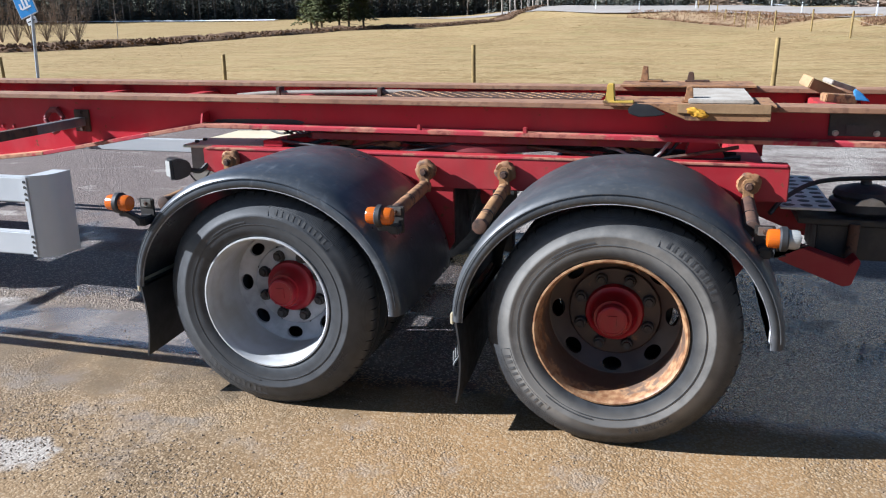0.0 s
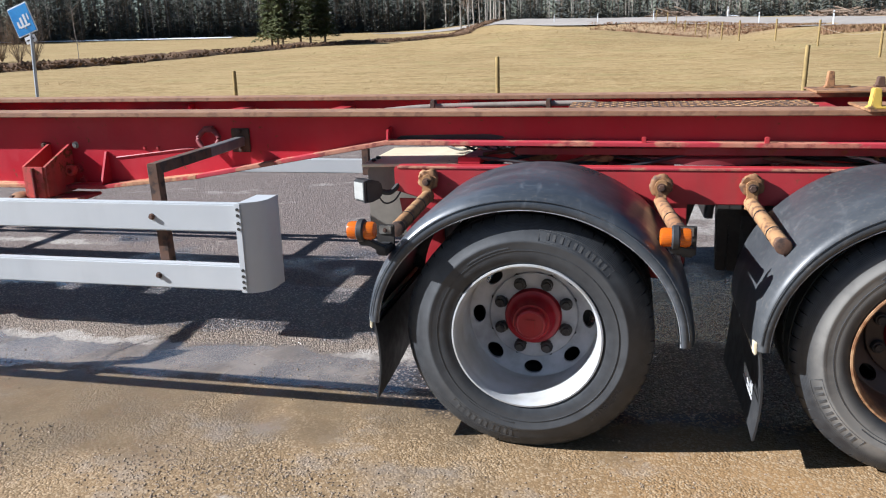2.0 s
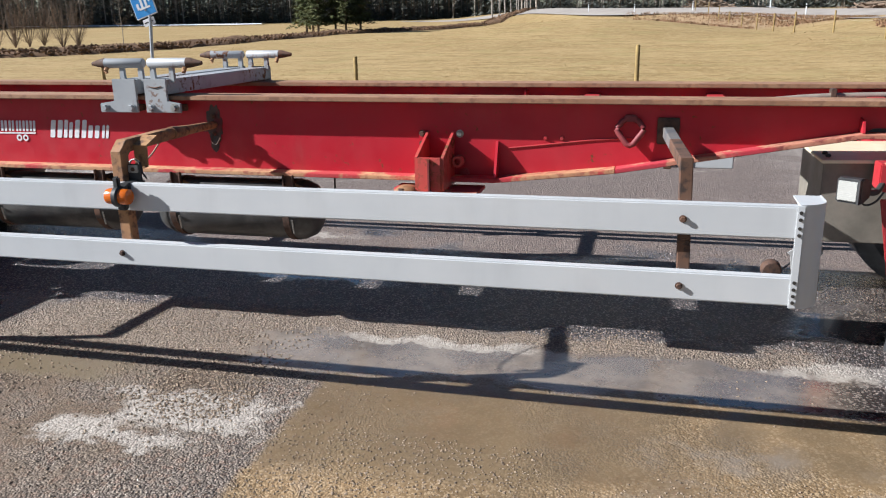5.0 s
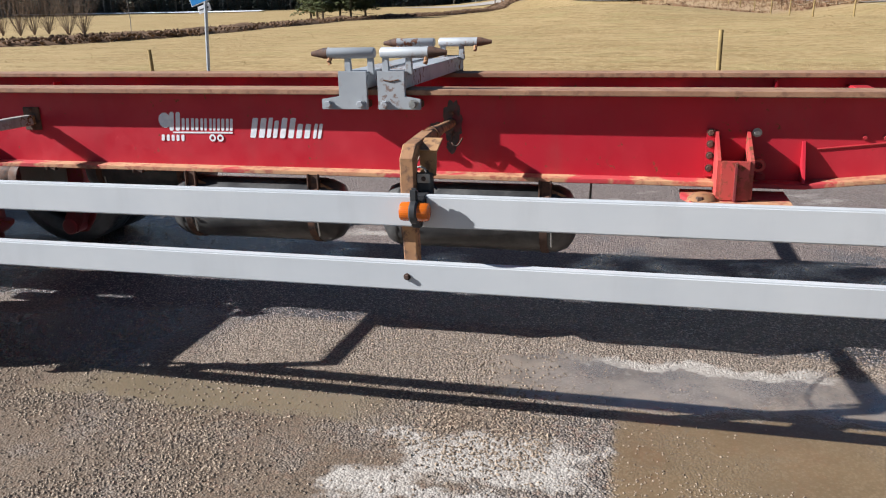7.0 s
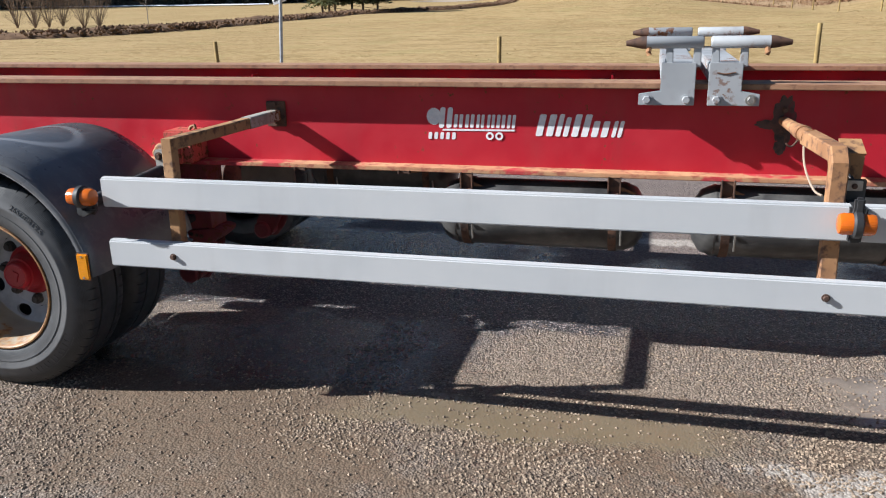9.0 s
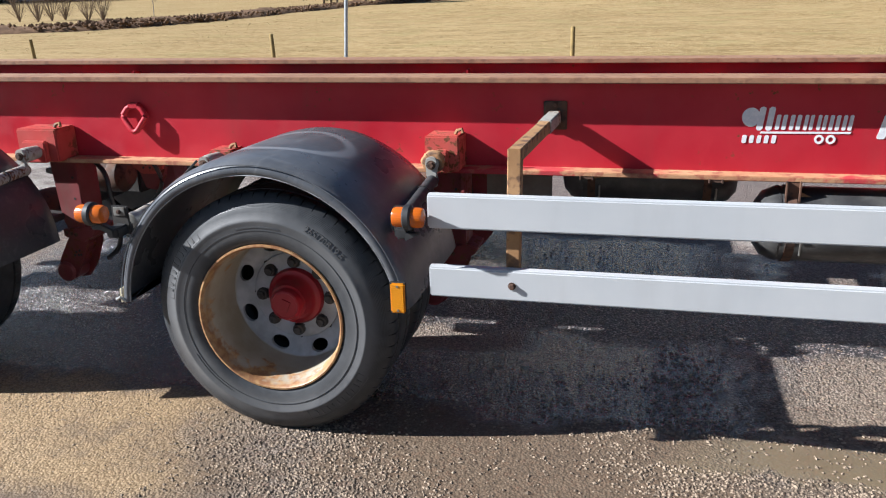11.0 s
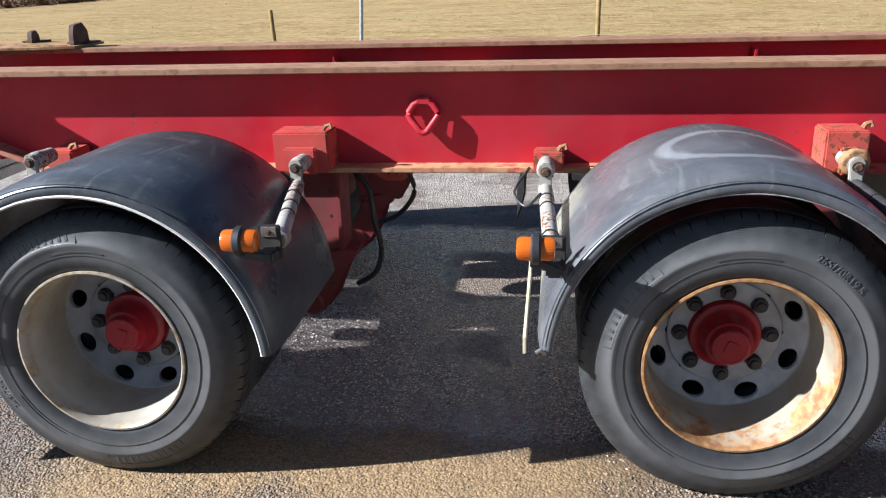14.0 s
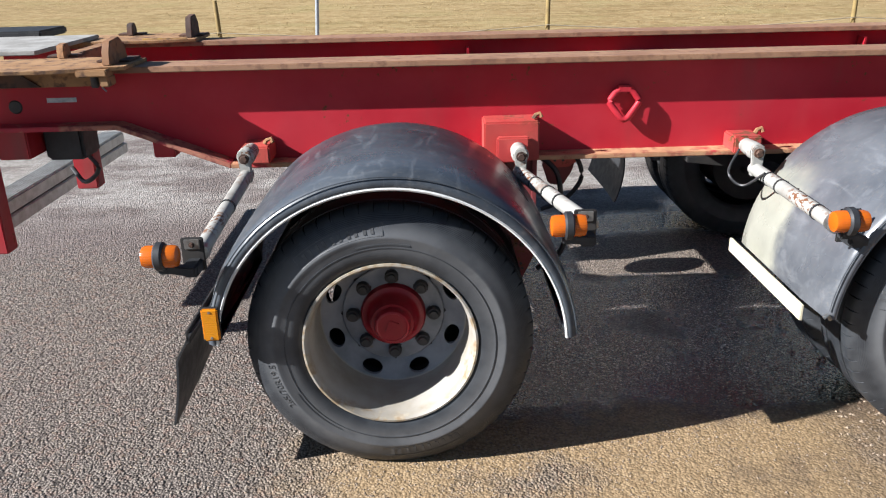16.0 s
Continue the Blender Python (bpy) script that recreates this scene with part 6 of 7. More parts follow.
for x in (-0.745, -0.70):
    part("spring_link", prism([(x + 0.03, 0.766), (x + 0.09, 0.766), (x + 0.08, 0.44), (x + 0.04, 0.44)], "y", 3.28, 3.34, 0.004), BLACK_STEEL, TRAILER)
part("axle_seat", prism([(-0.86, 0.766), (-0.78, 0.766), (-0.86, 0.50), (-0.95, 0.50)], "y", 3.34, 3.40, 0.004), BLACK_STEEL, TRAILER)
# drawbar, seen past the front fender
part("drawbar_arm", prism([(0.50, 0.545), (0.55, 0.552), (0.770, 0.478), (0.800, 0.510), (0.815, 0.492), (0.788, 0.392), (0.755, 0.386), (0.50, 0.485)], "y", 3.27, 3.37, 0.004), RED_DULL, TRAILER, "dull red drawbar arm")
part("drawbar_arm", prism([(0.44, 0.60), (0.50, 0.62), (0.84, 0.52), (0.82, 0.385), (0.76, 0.385), (0.47, 0.50)], "y", 4.0, 4.1, 0.004), RED_DULL, TRAILER)
bell = part("air_bellow", lathe([(0.0, 0.775), (0.02, 0.775), (0.024, 0.757), (0.06, 0.752), (0.118, 0.735), (0.128, 0.715), (0.122, 0.700), (0.138, 0.690), (0.142, 0.655), (0.130, 0.640), (0.0, 0.640)], 40, centre=(0.86, 3.58, 0), axis="z"), BLACK_RUBBER, TRAILER, "black round cap on a plate")
part("plate", box(0.58, 1.30, 3.40, 3.75, 0.612, 0.636, 0.004), BLACK_STEEL, bell)
part("badge", prism([(0.80, 0.690), (0.92, 0.690), (0.90, 0.712), (0.86, 0.726), (0.82, 0.712)], "y", 3.435, 3.448, 0.002), ALU, bell)
part("frame", box(0.66, 1.30, 3.42, 3.72, 0.46, 0.61, 0.006), BLACK_STEEL, bell)
part("pin", tube([(0.80, 3.40, 0.62), (0.795, 3.39, 0.48)], 0.022, 12), RUST_DARK, bell)
step_plate = part("step_plate", box(0.50, 0.710, 3.34, 4.08, 0.684, 0.694, 0.002), FOIL, TRAILER, "perforated aluminium step plate with dark holes")
HOLE = as_mesh("hole", lathe([(0.0, 0.0010), (0.018, 0.0010), (0.026, 0.0), (0.026, -0.0075)], 10, axis="z"), BLACK_STEEL)
for i in range(3):
    for j in range(8):
        place("hole", HOLE, step_plate, (0.535 + 0.070 * i, 3.39 + 0.09 * j, 0.6945))
part("air_hose", tube(bent([(0.46, 3.35, 0.66), (0.52, 3.4, 0.72), (0.66, 3.5, 0.775), (0.9, 3.55, 0.79), (1.3, 3.55, 0.80)]), 0.010, 8), CABLE, TRAILER)
front_plate = part("coupling_plate", box(0.63, 1.3, WEB - 0.012, WEB - 0.001, 1.006, 1.098, 0.002), BLACK_STEEL, TRAILER, "dark steel plate with a slot")
part("slot", box(0.69, 0.76, WEB - 0.016, WEB - 0.011, 1.012, 1.052, 0.002), BLACK_RUBBER, front_plate)
for x in (0.655, 0.80):
    bolt(x, WEB - 0.012, 1.018, 0.009, front_plate, STEEL, 0.010)
# front locking plate with upright stops
lock_f = part("lock_plate", prism([(-0.22, 3.075), (0.42, 3.075), (0.42, 3.40), (-0.22, 3.40)], "z", 1.126, 1.136, 0.002), RUST, TRAILER, "rust-brown container lock plate")
part("plate", prism([(-0.22, 3.98), (0.42, 3.98), (0.42, 4.29), (-0.22, 4.29)], "z", 1.126, 1.136, 0.002), RUST, lock_f)
part("edge", prism([(-0.03, 1.128), (0.40, 1.128), (0.40, 1.075), (0.10, 1.075)], "y", 3.070, 3.080, 0.001), RUST, lock_f)
for x, y, w, h, mat in ((-0.195, 3.085, 0.022, 0.075, YELLOW_WORN), (0.105, 3.14, 0.02, 0.062, RUST), (-0.11, 4.20, 0.022, 0.08, RUST), (0.12, 4.20, 0.022, 0.05, RUST_DARK)):
    part("stop", prism([(x - w, 1.136), (x + w * 0.8, 1.136), (x + w * 0.5, 1.136 + h), (x - w * 0.6, 1.136 + h)], "y", y, y + 0.05, 0.003), mat, lock_f)
    part("stop_foot", box(x - 0.03, x + 0.09, y - 0.006, y + 0.05, 1.136, 1.146, 0.003), mat, lock_f)
bumper = part("rear_bumper", box(-11.49, -11.37, 3.46, 4.93, 0.512, 0.572, 0.006), ALU, TRAILER, "ribbed aluminium rear underrun bumper")
for k in range(7):
    part("rib", box(-11.482 + 0.016 * k, -11.474 + 0.016 * k, 3.47, 4.92, 0.571, 0.578, 0.001), ALU, bumper)
# rear locking plate, stops, posts and bumper
lock_r = part("lock_plate", prism([(-11.50, 3.03), (-10.86, 3.03), (-10.62, 3.10), (-10.62, 3.34), (-10.80, 3.40), (-11.50, 3.40)], "z", top_z(-11) - 0.001, top_z(-11) + 0.012, 0.002), RUST_OCHRE, TRAILER, "ochre rusted rear lock plate")
part("plate", prism([(-11.50, 3.98), (-10.80, 3.98), (-10.62, 4.02), (-10.62, 4.28), (-10.86, 4.34), (-11.50, 4.34)], "z", top_z(-11) - 0.001, top_z(-11) + 0.012, 0.002), RUST_OCHRE, lock_r)
part("fascia", box(-11.50, -10.70, 3.146, 3.160, 1.104, 1.166, 0.002), RUST_OCHRE, lock_r)
# dark triangle added over the fascia, standing in for a shadow
part("gusset", prism([(-11.50, 1.106), (-11.02, 1.162), (-10.94, 1.106)], "y", 3.138, 3.146, 0.001), RUST_DARK, lock_r)
for x, y0, y1, h, mat in ((-10.690, 3.12, 3.30, 0.088, RUST), (-10.955, 3.37, 3.44, 0.055, RUST), (-10.99, 4.23, 4.30, 0.060, RUST_DARK), (-10.66, 4.06, 4.20, 0.100, RUST_DARK)):
    zb, d = top_z(-11) + 0.012, y1 - y0
    part("stop", prism([(y0, zb), (y1, zb), (y1 - d * 0.05, zb + h * 0.62), (y1 - d * 0.3, zb + h), (y0 + d * 0.18, zb + h * 0.92), (y0 + d * 0.05, zb + h * 0.5)], "x", x - 0.014, x + 0.014, 0.003), mat, lock_r, "rusted upright stop plate")
    part("stop_foot", box(x - 0.07, x + 0.05, y0 + d * 0.5, y1 + 0.04, zb, zb + 0.009, 0.003), RUST_DARK, lock_r)
part("stop_foot", box(-10.775, -10.668, 3.050, 3.13, 1.148, 1.172, 0.004), RUST_OCHRE, lock_r, "ochre foot of the stop with traces of yellow")
part("stop_foot", box(-10.70, -10.668, 3.060, 3.13, 1.112, 1.148, 0.004), RUST_OCHRE, lock_r)
place("bolt", as_mesh("bolt", lathe([(0.0, 1.108), (0.012, 1.108), (0.014, 1.114), (0.014, 1.146)], 10, axis="z"), BLACK_STEEL), lock_r, (-10.725, 3.085, 0.0))
part("lock_pin", tube([(-10.705, 3.09, 1.108), (-10.690, 3.085, 1.094)], 0.003, 6), STEEL, lock_r)
part("cross_bar", box(-11.045, -10.985, 3.40, 3.98, 1.120, 1.172, 0.003), RUST, lock_r)
part("edge_chips", box(-10.86, -10.66, 4.012, 4.022, top_z(-11) + 0.010, top_z(-11) + 0.019, 0.002), YELLOW_WORN, lock_r)
part("groove", box(-11.485, -11.378, 3.465, 4.925, 0.506, 0.513, 0), BLACK_STEEL, bumper)
part("lower_rail", box(-11.49, -11.365, 3.46, 4.945, 0.450, 0.507, 0.005), ALU, bumper)
part("rear_block", box(-11.36, -11.20, 3.18, 3.30, 0.845, 0.925, 0.005), RED_FADED, TRAILER)
part("hole", lathe([(0.0, -0.004), (0.022, -0.004), (0.026, 0.0)], 16, centre=(-11.10, WEB, 1.02)), BLACK_STEEL, near_beam)
part("scrape", box(-10.98, -10.87, WEB - 0.002, WEB - 0.0004, 1.033, 1.050, 0.0005), PALE_MARK, near_beam)
for x, y, z0, z1 in ((-11.245, 3.16, 0.47, 0.955), (-11.045, 3.60, 0.60, 0.955)):
    part("rear_post", box(x - 0.045, x + 0.045, y, y + 0.08, z0, z1, 0.005), RED_DULL, TRAILER, "dull red bumper post")
part("rear_cross_member", box(-11.18, -11.06, 3.2, 4.15, 0.83, 0.945, 0.006), RED_DULL, TRAILER)
part("connector_box", box(-11.05, -10.90, 3.30, 3.46, 0.80, 0.95, 0.012), BLACK_RUBBER, TRAILER)
part("cable", tube(bent([(-10.95, 3.4, 0.82), (-10.90, 3.40, 0.74), (-10.97, 3.42, 0.68), (-11.05, 3.5, 0.72)]), 0.009, 8), CABLE, TRAILER)
# brake line loops under the rear bogie
part("brake_hose", tube(bent([(-9.14, 3.30, 0.77), (-9.07, 3.28, 0.70), (-9.05, 3.27, 0.58), (-9.03, 3.27, 0.45), (-9.06, 3.28, 0.35), (-9.14, 3.30, 0.29)]), 0.011, 8), CABLE, TRAILER)
part("brake_hose", tube(bent([(-9.12, 3.5, 0.76), (-8.98, 3.5, 0.73), (-8.93, 3.5, 0.62), (-9.0, 3.5, 0.52), (-9.1, 3.5, 0.48)]), 0.010, 8), CABLE, TRAILER)
part("cable", tube(bent([(-8.45, 3.05, 0.83), (-8.50, 3.0, 0.76), (-8.46, 2.96, 0.72), (-8.41, 2.9, 0.78)]), 0.005, 6), CABLE, TRAILER)
for x in (-9.02, -7.25):
    part("brake_cylinder", lathe([(0.0, x - 0.45), (0.07, x - 0.445), (0.088, x - 0.42), (0.09, x - 0.37), (0.082, x - 0.33), (0.088, x - 0.32), (0.088, x - 0.27), (0.05, x - 0.23), (0.0, x - 0.225)], 24, centre=(0, 3.72, 0.60), axis="x"), RUST_DARK, TRAILER, "rusty brake cylinder")
    lever = part("slack_adjuster", prism([(x - 0.10, 0.735), (x - 0.085, 0.755), (x - 0.04, 0.730), (x + 0.01, 0.722), (x + 0.055, 0.735), (x + 0.085, 0.715), (x + 0.080, 0.680), (x + 0.04, 0.655), (x - 0.03, 0.652), (x - 0.08, 0.685)], "y", 3.53, 3.556, 0.003), RED_FADED, TRAILER, "dusty red slack adjuster drilled with holes")
    for dx, dz in ((-0.005, 0.70), (0.015, 0.685), (0.035, 0.702), (0.018, 0.712), (-0.02, 0.685)):
        part("hole", lathe([(0.0, -0.0005), (0.006, -0.0005), (0.007, 0.002)], 8, centre=(x + dx, 3.529, dz)), BLACK_STEEL, lever)
    part("lever_body", prism([(x - 0.07, 0.665), (x + 0.075, 0.690), (x + 0.06, 0.63), (x + 0.02, 0.565), (x - 0.04, 0.575)], "y", 3.556, 3.60, 0.006), RED_OLD, lever)
    part("ball_joint", lathe([(0.0, -0.03), (0.02, -0.026), (0.03, -0.008), (0.026, 0.016), (0.0, 0.02)], 14, centre=(x - 0.035, 3.52, 0.775)), WHITE_TUBE, lever)
    # invented black block that keeps the gap behind the hangers dark
    part("dark_gap_block", box(x - 0.56, x - 0.30, 3.88, 4.08, 0.46, 0.78, 0.01), BLACK_STEEL, TRAILER)
    part("rod", tube([(x - 0.02, 3.57, 0.74), (x - 0.02, 3.57, 0.80)], 0.02, 10), RUST, TRAILER)
# number plate light and hanging lamp by the front flap
tail = part("hanging_lamp", lathe([(0.0, -0.045), (0.045, -0.040), (0.055, -0.02), (0.055, 0.02), (0.045, 0.05), (0.0, 0.055)], 20, centre=(-2.225, 4.29, 0.115)), RUST_DARK, TRAILER, "dark red-brown lamp on a hanging wire")
part("wire", tube(bent([(-2.19, 4.30, 0.105), (-2.13, 4.33, 0.14), (-2.07, 4.36, 0.24), (-2.04, 4.36, 0.42), (-2.02, 4.30, 0.62), (-2.00, 4.22, 0.78)]), 0.005, 6), CABLE, tail)
foil = bmesh.new()
bmesh.ops.create_icosphere(foil, subdivisions=4, radius=1.0)
for v in foil.verts:
    k = 1.0 + 0.28 * noise.noise(v.co * 2.3) + 0.16 * abs(noise.noise(v.co * 6.0 + Vector((3, 1, 0))))
    v.co = Vector((v.co.x * 0.052 * k - 0.022 * v.co.z, v.co.y * 0.040 * k, v.co.z * 0.075 * k)) + Vector((-2.02, 4.36, 0.235))
part("foil_wrap", foil, FOIL, tail, "crumpled silver-white foil round a plug", 20)
part("foil_flap", prism([(-2.150, 0.215), (-2.115, 0.245), (-2.050, 0.225), (-2.065, 0.180), (-2.100, 0.195), (-2.125, 0.120), (-2.135, 0.200)], "y", 4.285, 4.292, 0.001), FOIL, tail)

# ---- loose things on the chassis ----
def loose():
    b = box(0.10, 0.34, 3.09, 3.62, 1.137, 1.154, 0.004)
    tagged(part("wooden_board", b, PALE_WOOD), "pale weathered plank lying across the front lock plate", "board")
    b = box(0.06, 0.40, 3.064, 3.086, 1.102, 1.138, 0.003)
    tagged(part("wooden_board", b, TAN_WOOD), "tan plank edge lying against the lock plate", "board")
    b = bmesh.new()
    bmesh.ops.create_icosphere(b, subdivisions=4, radius=1.0)
    for v in b.verts:
        k = 1.0 + 0.45 * noise.noise(v.co * 2.0 + Vector((1, 5, 2))) + 0.25 * abs(noise.noise(v.co * 5.0))
        v.co = Vector((0.135 + 0.036 * k * v.co.x, 3.056 + 0.009 * k * v.co.y, 1.106 + 0.015 * k * v.co.z - 0.012 * v.co.x))
    tagged(part("tie_strap", b, YELLOW_RAG), "crumpled yellow strap hanging over the plank", "strap")
    b = prism([(-0.125, 1.118), (-0.10, 1.139), (-0.04, 1.134), (0.02, 1.098), (-0.02, 1.090), (-0.08, 1.086), (-0.12, 1.098)], "y", 3.058, 3.070, 0.003)
    tagged(part("rubber_sheet", b, BLACK_RAG), "black rubber rag hung over the lock plate", "rag")
    for size, tilt, turn, at, mat, words in (((0.20, 0.075, 0.045), 24, 30, (0.665, 3.70, 1.152), TAN_WOOD, "short tan timber offcut lying tilted on the chassis"),
                                            ((0.24, 0.05, 0.020), 20, 55, (0.735, 3.73, 1.165), PALE_WOOD, "thin pale lath leaning over the timber offcut"),
                                            ((0.13, 0.07, 0.035), 4, 12, (0.715, 3.60, 1.118), RUST, "dark brown offcut under the leaning laths")):
        b = box(-size[0] / 2, size[0] / 2, -size[1] / 2, size[1] / 2, -size[2] / 2, size[2] / 2, 0.004)
        bmesh.ops.rotate(b, verts=b.verts[:], cent=(0, 0, 0), matrix=Matrix.Rotation(radians(tilt), 3, "Y") @ Matrix.Rotation(radians(turn), 3, "Z"))
        bmesh.ops.translate(b, verts=b.verts[:], vec=at)
        tagged(part("wooden_block", b, mat), words, "timber", "timber offcuts on the chassis")
    b = prism([(0.775, 1.112), (0.835, 1.106), (0.80, 1.140), (0.775, 1.158), (0.768, 1.150)], "y", 3.575, 3.60, 0.003)
    tagged(part("plastic_bag", b, BLUE_PLASTIC), "crumpled blue plastic strip beside the timber", "plastic")
    b = box(-11.75, -11.11, 3.50, 4.16, top_z(-11) + 0.013, top_z(-11) + 0.030, 0.003)
    tagged(part("wooden_board", b, GREY_WOOD), "grey weathered board lying on the rear lock plate", "board")
    b = box(-11.85, -11.40, 4.20, 4.50, top_z(-11) + 0.013, top_z(-11) + 0.05, 0.008)
    tagged(part("rubber_mat", b, BLACK_RAG), "dark rolled rubber mat on the rear plate", "mat")


loose()


# ---- fence along the yard ----
POSTS = ((5.9, 12.55, 1.18, 0.05), (1.386, 12.545, 1.146, 0.06), (-3.140, 12.65, 1.077, 0.0), (-7.744, 12.76, 0.933, 0.02), (-12.76, 12.88, 0.890, -0.07), (-17.6, 13.0, 0.86, -0.1), (-22.5, 13.1, 0.85, 0.04))
for x, y, z, lean in POSTS:
    b = tube([(x - lean * 0.5, y, height(x, y) - 0.05), (x - lean * 0.2, y, 0.5), (x, y, z - 0.008), (x, y, z)], 0.034, 12, radii=[0.036, 0.035, 0.033, 0.028])
    tagged(part("fence_post", b, POST_WOOD), "round tan pressure-treated fence post in dry grass", "fence post", "fence posts along the yard")
for (x0, y0, z0, _), (x1, y1, z1, _) in zip(POSTS, POSTS[1:]):
    zr = 0.42
    pts = [(x0 + (x1 - x0) * k / 8, y0 + (y1 - y0) * k / 8 - 0.045, zr - 0.10 * math.sin(math.pi * k / 8)) for k in range(9)]
    tagged(part("fence_rope", tube(pts, 0.007, 6), ROPE), "pale slack rope between the fence posts", "rope", "fence ropes")


SIGN_AT = (-11.13, 11.95, 1.875)


def road_sign():
    """A tilted blue square sign over a small white plate on a steel pole."""
    x, y = -11.14, 12.02
    s = thing("road_sign", "blue square road sign on a leaning grey pole", "sign", (x, y, -0.05))
    part("pole", tube([(x - 0.035, y, -0.1), (x + 0.05, y, 1.2), (x + 0.095, y, 1.85)], 0.028, 14), GALV, s)
    u, v = Vector((0.42, -0.06, 0.12)).normalized(), Vector((-0.05, -0.128, 0.45)).normalized()
    turn = Matrix((u, v.cross(u), v)).transposed()

    def tilt(b, dx=0.0, dz=0.0):
        bmesh.ops.rotate(b, verts=b.verts[:], cent=(0, 0, 0), matrix=turn)
        bmesh.ops.translate(b, verts=b.verts[:], vec=SIGN_AT)
        return b
    panel = part("sign_panel", tilt(box(-0.225, 0.225, -0.012, 0.012, -0.235, 0.235, 0.01)), SIGN_BLUE, s, "blue sign face")
    part("border", tilt(box(-0.235, 0.235, -0.006, 0.010, -0.245, 0.245, 0.01)), SIGN_WHITE, panel)
    for px, pz, w, h in ((-0.11, -0.05, 0.05, 0.10), (-0.02, -0.02, 0.05, 0.14), (0.07, 0.0, 0.05, 0.16), (0.02, -0.10, 0.24, 0.03), (0.15, 0.02, 0.03, 0.10)):
        part("symbol_bar", tilt(box(px - w / 2, px + w / 2, -0.016, -0.0118, pz - h / 2, pz + h / 2, 0.002)), SIGN_WHITE, panel)
    plate = part("lower_plate", tilt(box(-0.13, 0.12, -0.010, 0.010, -0.39, -0.27, 0.008)), SIGN_WHITE, s, "small white plate")
    part("text_bar", tilt(box(-0.10, 0.09, -0.0135, -0.0098, -0.34, -0.32, 0.002)), BLACK_STEEL, plate)
    part("clamp", tube([(x + 0.03, y - 0.05, 1.75), (x + 0.09, y + 0.02, 1.75)], 0.02, 8), GALV, s)


road_sign()

# ---- the land beyond ----
DITCH = [(-70, 20), (-37.5, 38), (-36, 51), (-38.5, 87), (-31, 108), (-29, 140), (-26, 152)]


def ditch_mesh():
    """A low ridge of turned earth with clods along the edge of a ditch."""
    rng = random.Random(21)
    b = bmesh.new()
    rows = []
    for (x0, y0), (x1, y1) in zip(DITCH, DITCH[1:]):
        n = max(4, int(math.hypot(x1 - x0, y1 - y0) / 1.2))
        d = Vector((x1 - x0, y1 - y0)).normalized()
        side = Vector((-d.y, d.x))
        for k in range(n):
            px, py = x0 + (x1 - x0) * k / n, y0 + (y1 - y0) * k / n
            wide = 1.9 + 0.7 * noise.noise(Vector((px * 0.1, py * 0.1, 2)))
            row = []
            for j in range(9):
                u = (j - 4) / 4
                qx, qy = px + side.x * u * wide, py + side.y * u * wide
                up = (1 - u * u) * (0.40 + 0.25 * noise.noise(Vector((px * 0.25, py * 0.25, u)))) + 0.18 * noise.noise(Vector((qx * 0.9, qy * 0.9, 1)))
                row.append(b.verts.new((qx, qy, height(qx, qy) + (up if abs(u) < 0.99 else -0.15))))
            rows.append(row)
    for r0, r1 in zip(rows, rows[1:]):
        for j in range(8):
            b.faces.new((r0[j], r0[j + 1], r1[j + 1], r1[j]))
    for k in range(5200):
        i = rng.randrange(len(DITCH) - 1)
        s = rng.random()
        px, py = DITCH[i][0] + (DITCH[i + 1][0] - DITCH[i][0]) * s + rng.uniform(-2.0, 2.0), DITCH[i][1] + (DITCH[i + 1][1] - DITCH[i][1]) * s + rng.uniform(-1.6, 1.6)
        r = rng.uniform(0.05, 0.20)
        z = height(px, py) + rng.uniform(0.1, 0.4)
        vs = [b.verts.new((px + r * rng.uniform(0.6, 1.2) * q[0], py + r * rng.uniform(0.6, 1.2) * q[1], z + r * 0.7 * q[2])) for q in ((1, 0, 0), (0, 1, 0), (-1, 0, 0), (0, -1, 0), (0, 0, 1), (0, 0, -1))]
        for f in ((0, 1, 4), (1, 2, 4), (2, 3, 4), (3, 0, 4), (1, 0, 5), (2, 1, 5), (3, 2, 5), (0, 3, 5)):
            b.faces.new([vs[q] for q in f])
    bmesh.ops.recalc_face_normals(b, faces=b.faces[:])
    return b


tagged(part("ditch_bank", ditch_mesh(), EARTH, smooth=25), "low bank of dug brown earth along a ditch", "earth bank", kind="stuff")


def ribbon(points, w, lift, mat, name, label, category):
    """A strip that lies on the land."""
    b = bmesh.new()
    rows = []
    fine = []
    for (x0, y0), (x1, y1) in zip(points, points[1:]):
        n = max(2, int(math.hypot(x1 - x0, y1 - y0) / 4))
        fine += [(x0 + (x1 - x0) * k / n, y0 + (y1 - y0) * k / n) for k in range(n)]
    fine.append(points[-1])
    for i, (px, py) in enumerate(fine):
        qx, qy = fine[min(i + 1, len(fine) - 1)]
        ox, oy = fine[max(i - 1, 0)]
        d = Vector((qx - ox, qy - oy)).normalized()
        side = Vector((-d.y, d.x))
        row = []
        for u in (-1, -0.5, 0, 0.5, 1):
            x, y = px + side.x * u * w, py + side.y * u * w
            row.append(b.verts.new((x, y, height(x, y) + lift * (1 if abs(u) < 1 else 0.6))))
        rows.append(row)
    for r0, r1 in zip(rows, rows[1:]):
        for j in range(4):
            b.faces.new((r0[j], r0[j + 1], r1[j + 1], r1[j]))
    bmesh.ops.recalc_face_normals(b, faces=b.faces[:])
    ob = part(name, b, mat, smooth=180)
    if ob.data.polygons[0].normal.z < 0:
        ob.data.flip_normals()
    return tagged(ob, label, category, kind="structure")


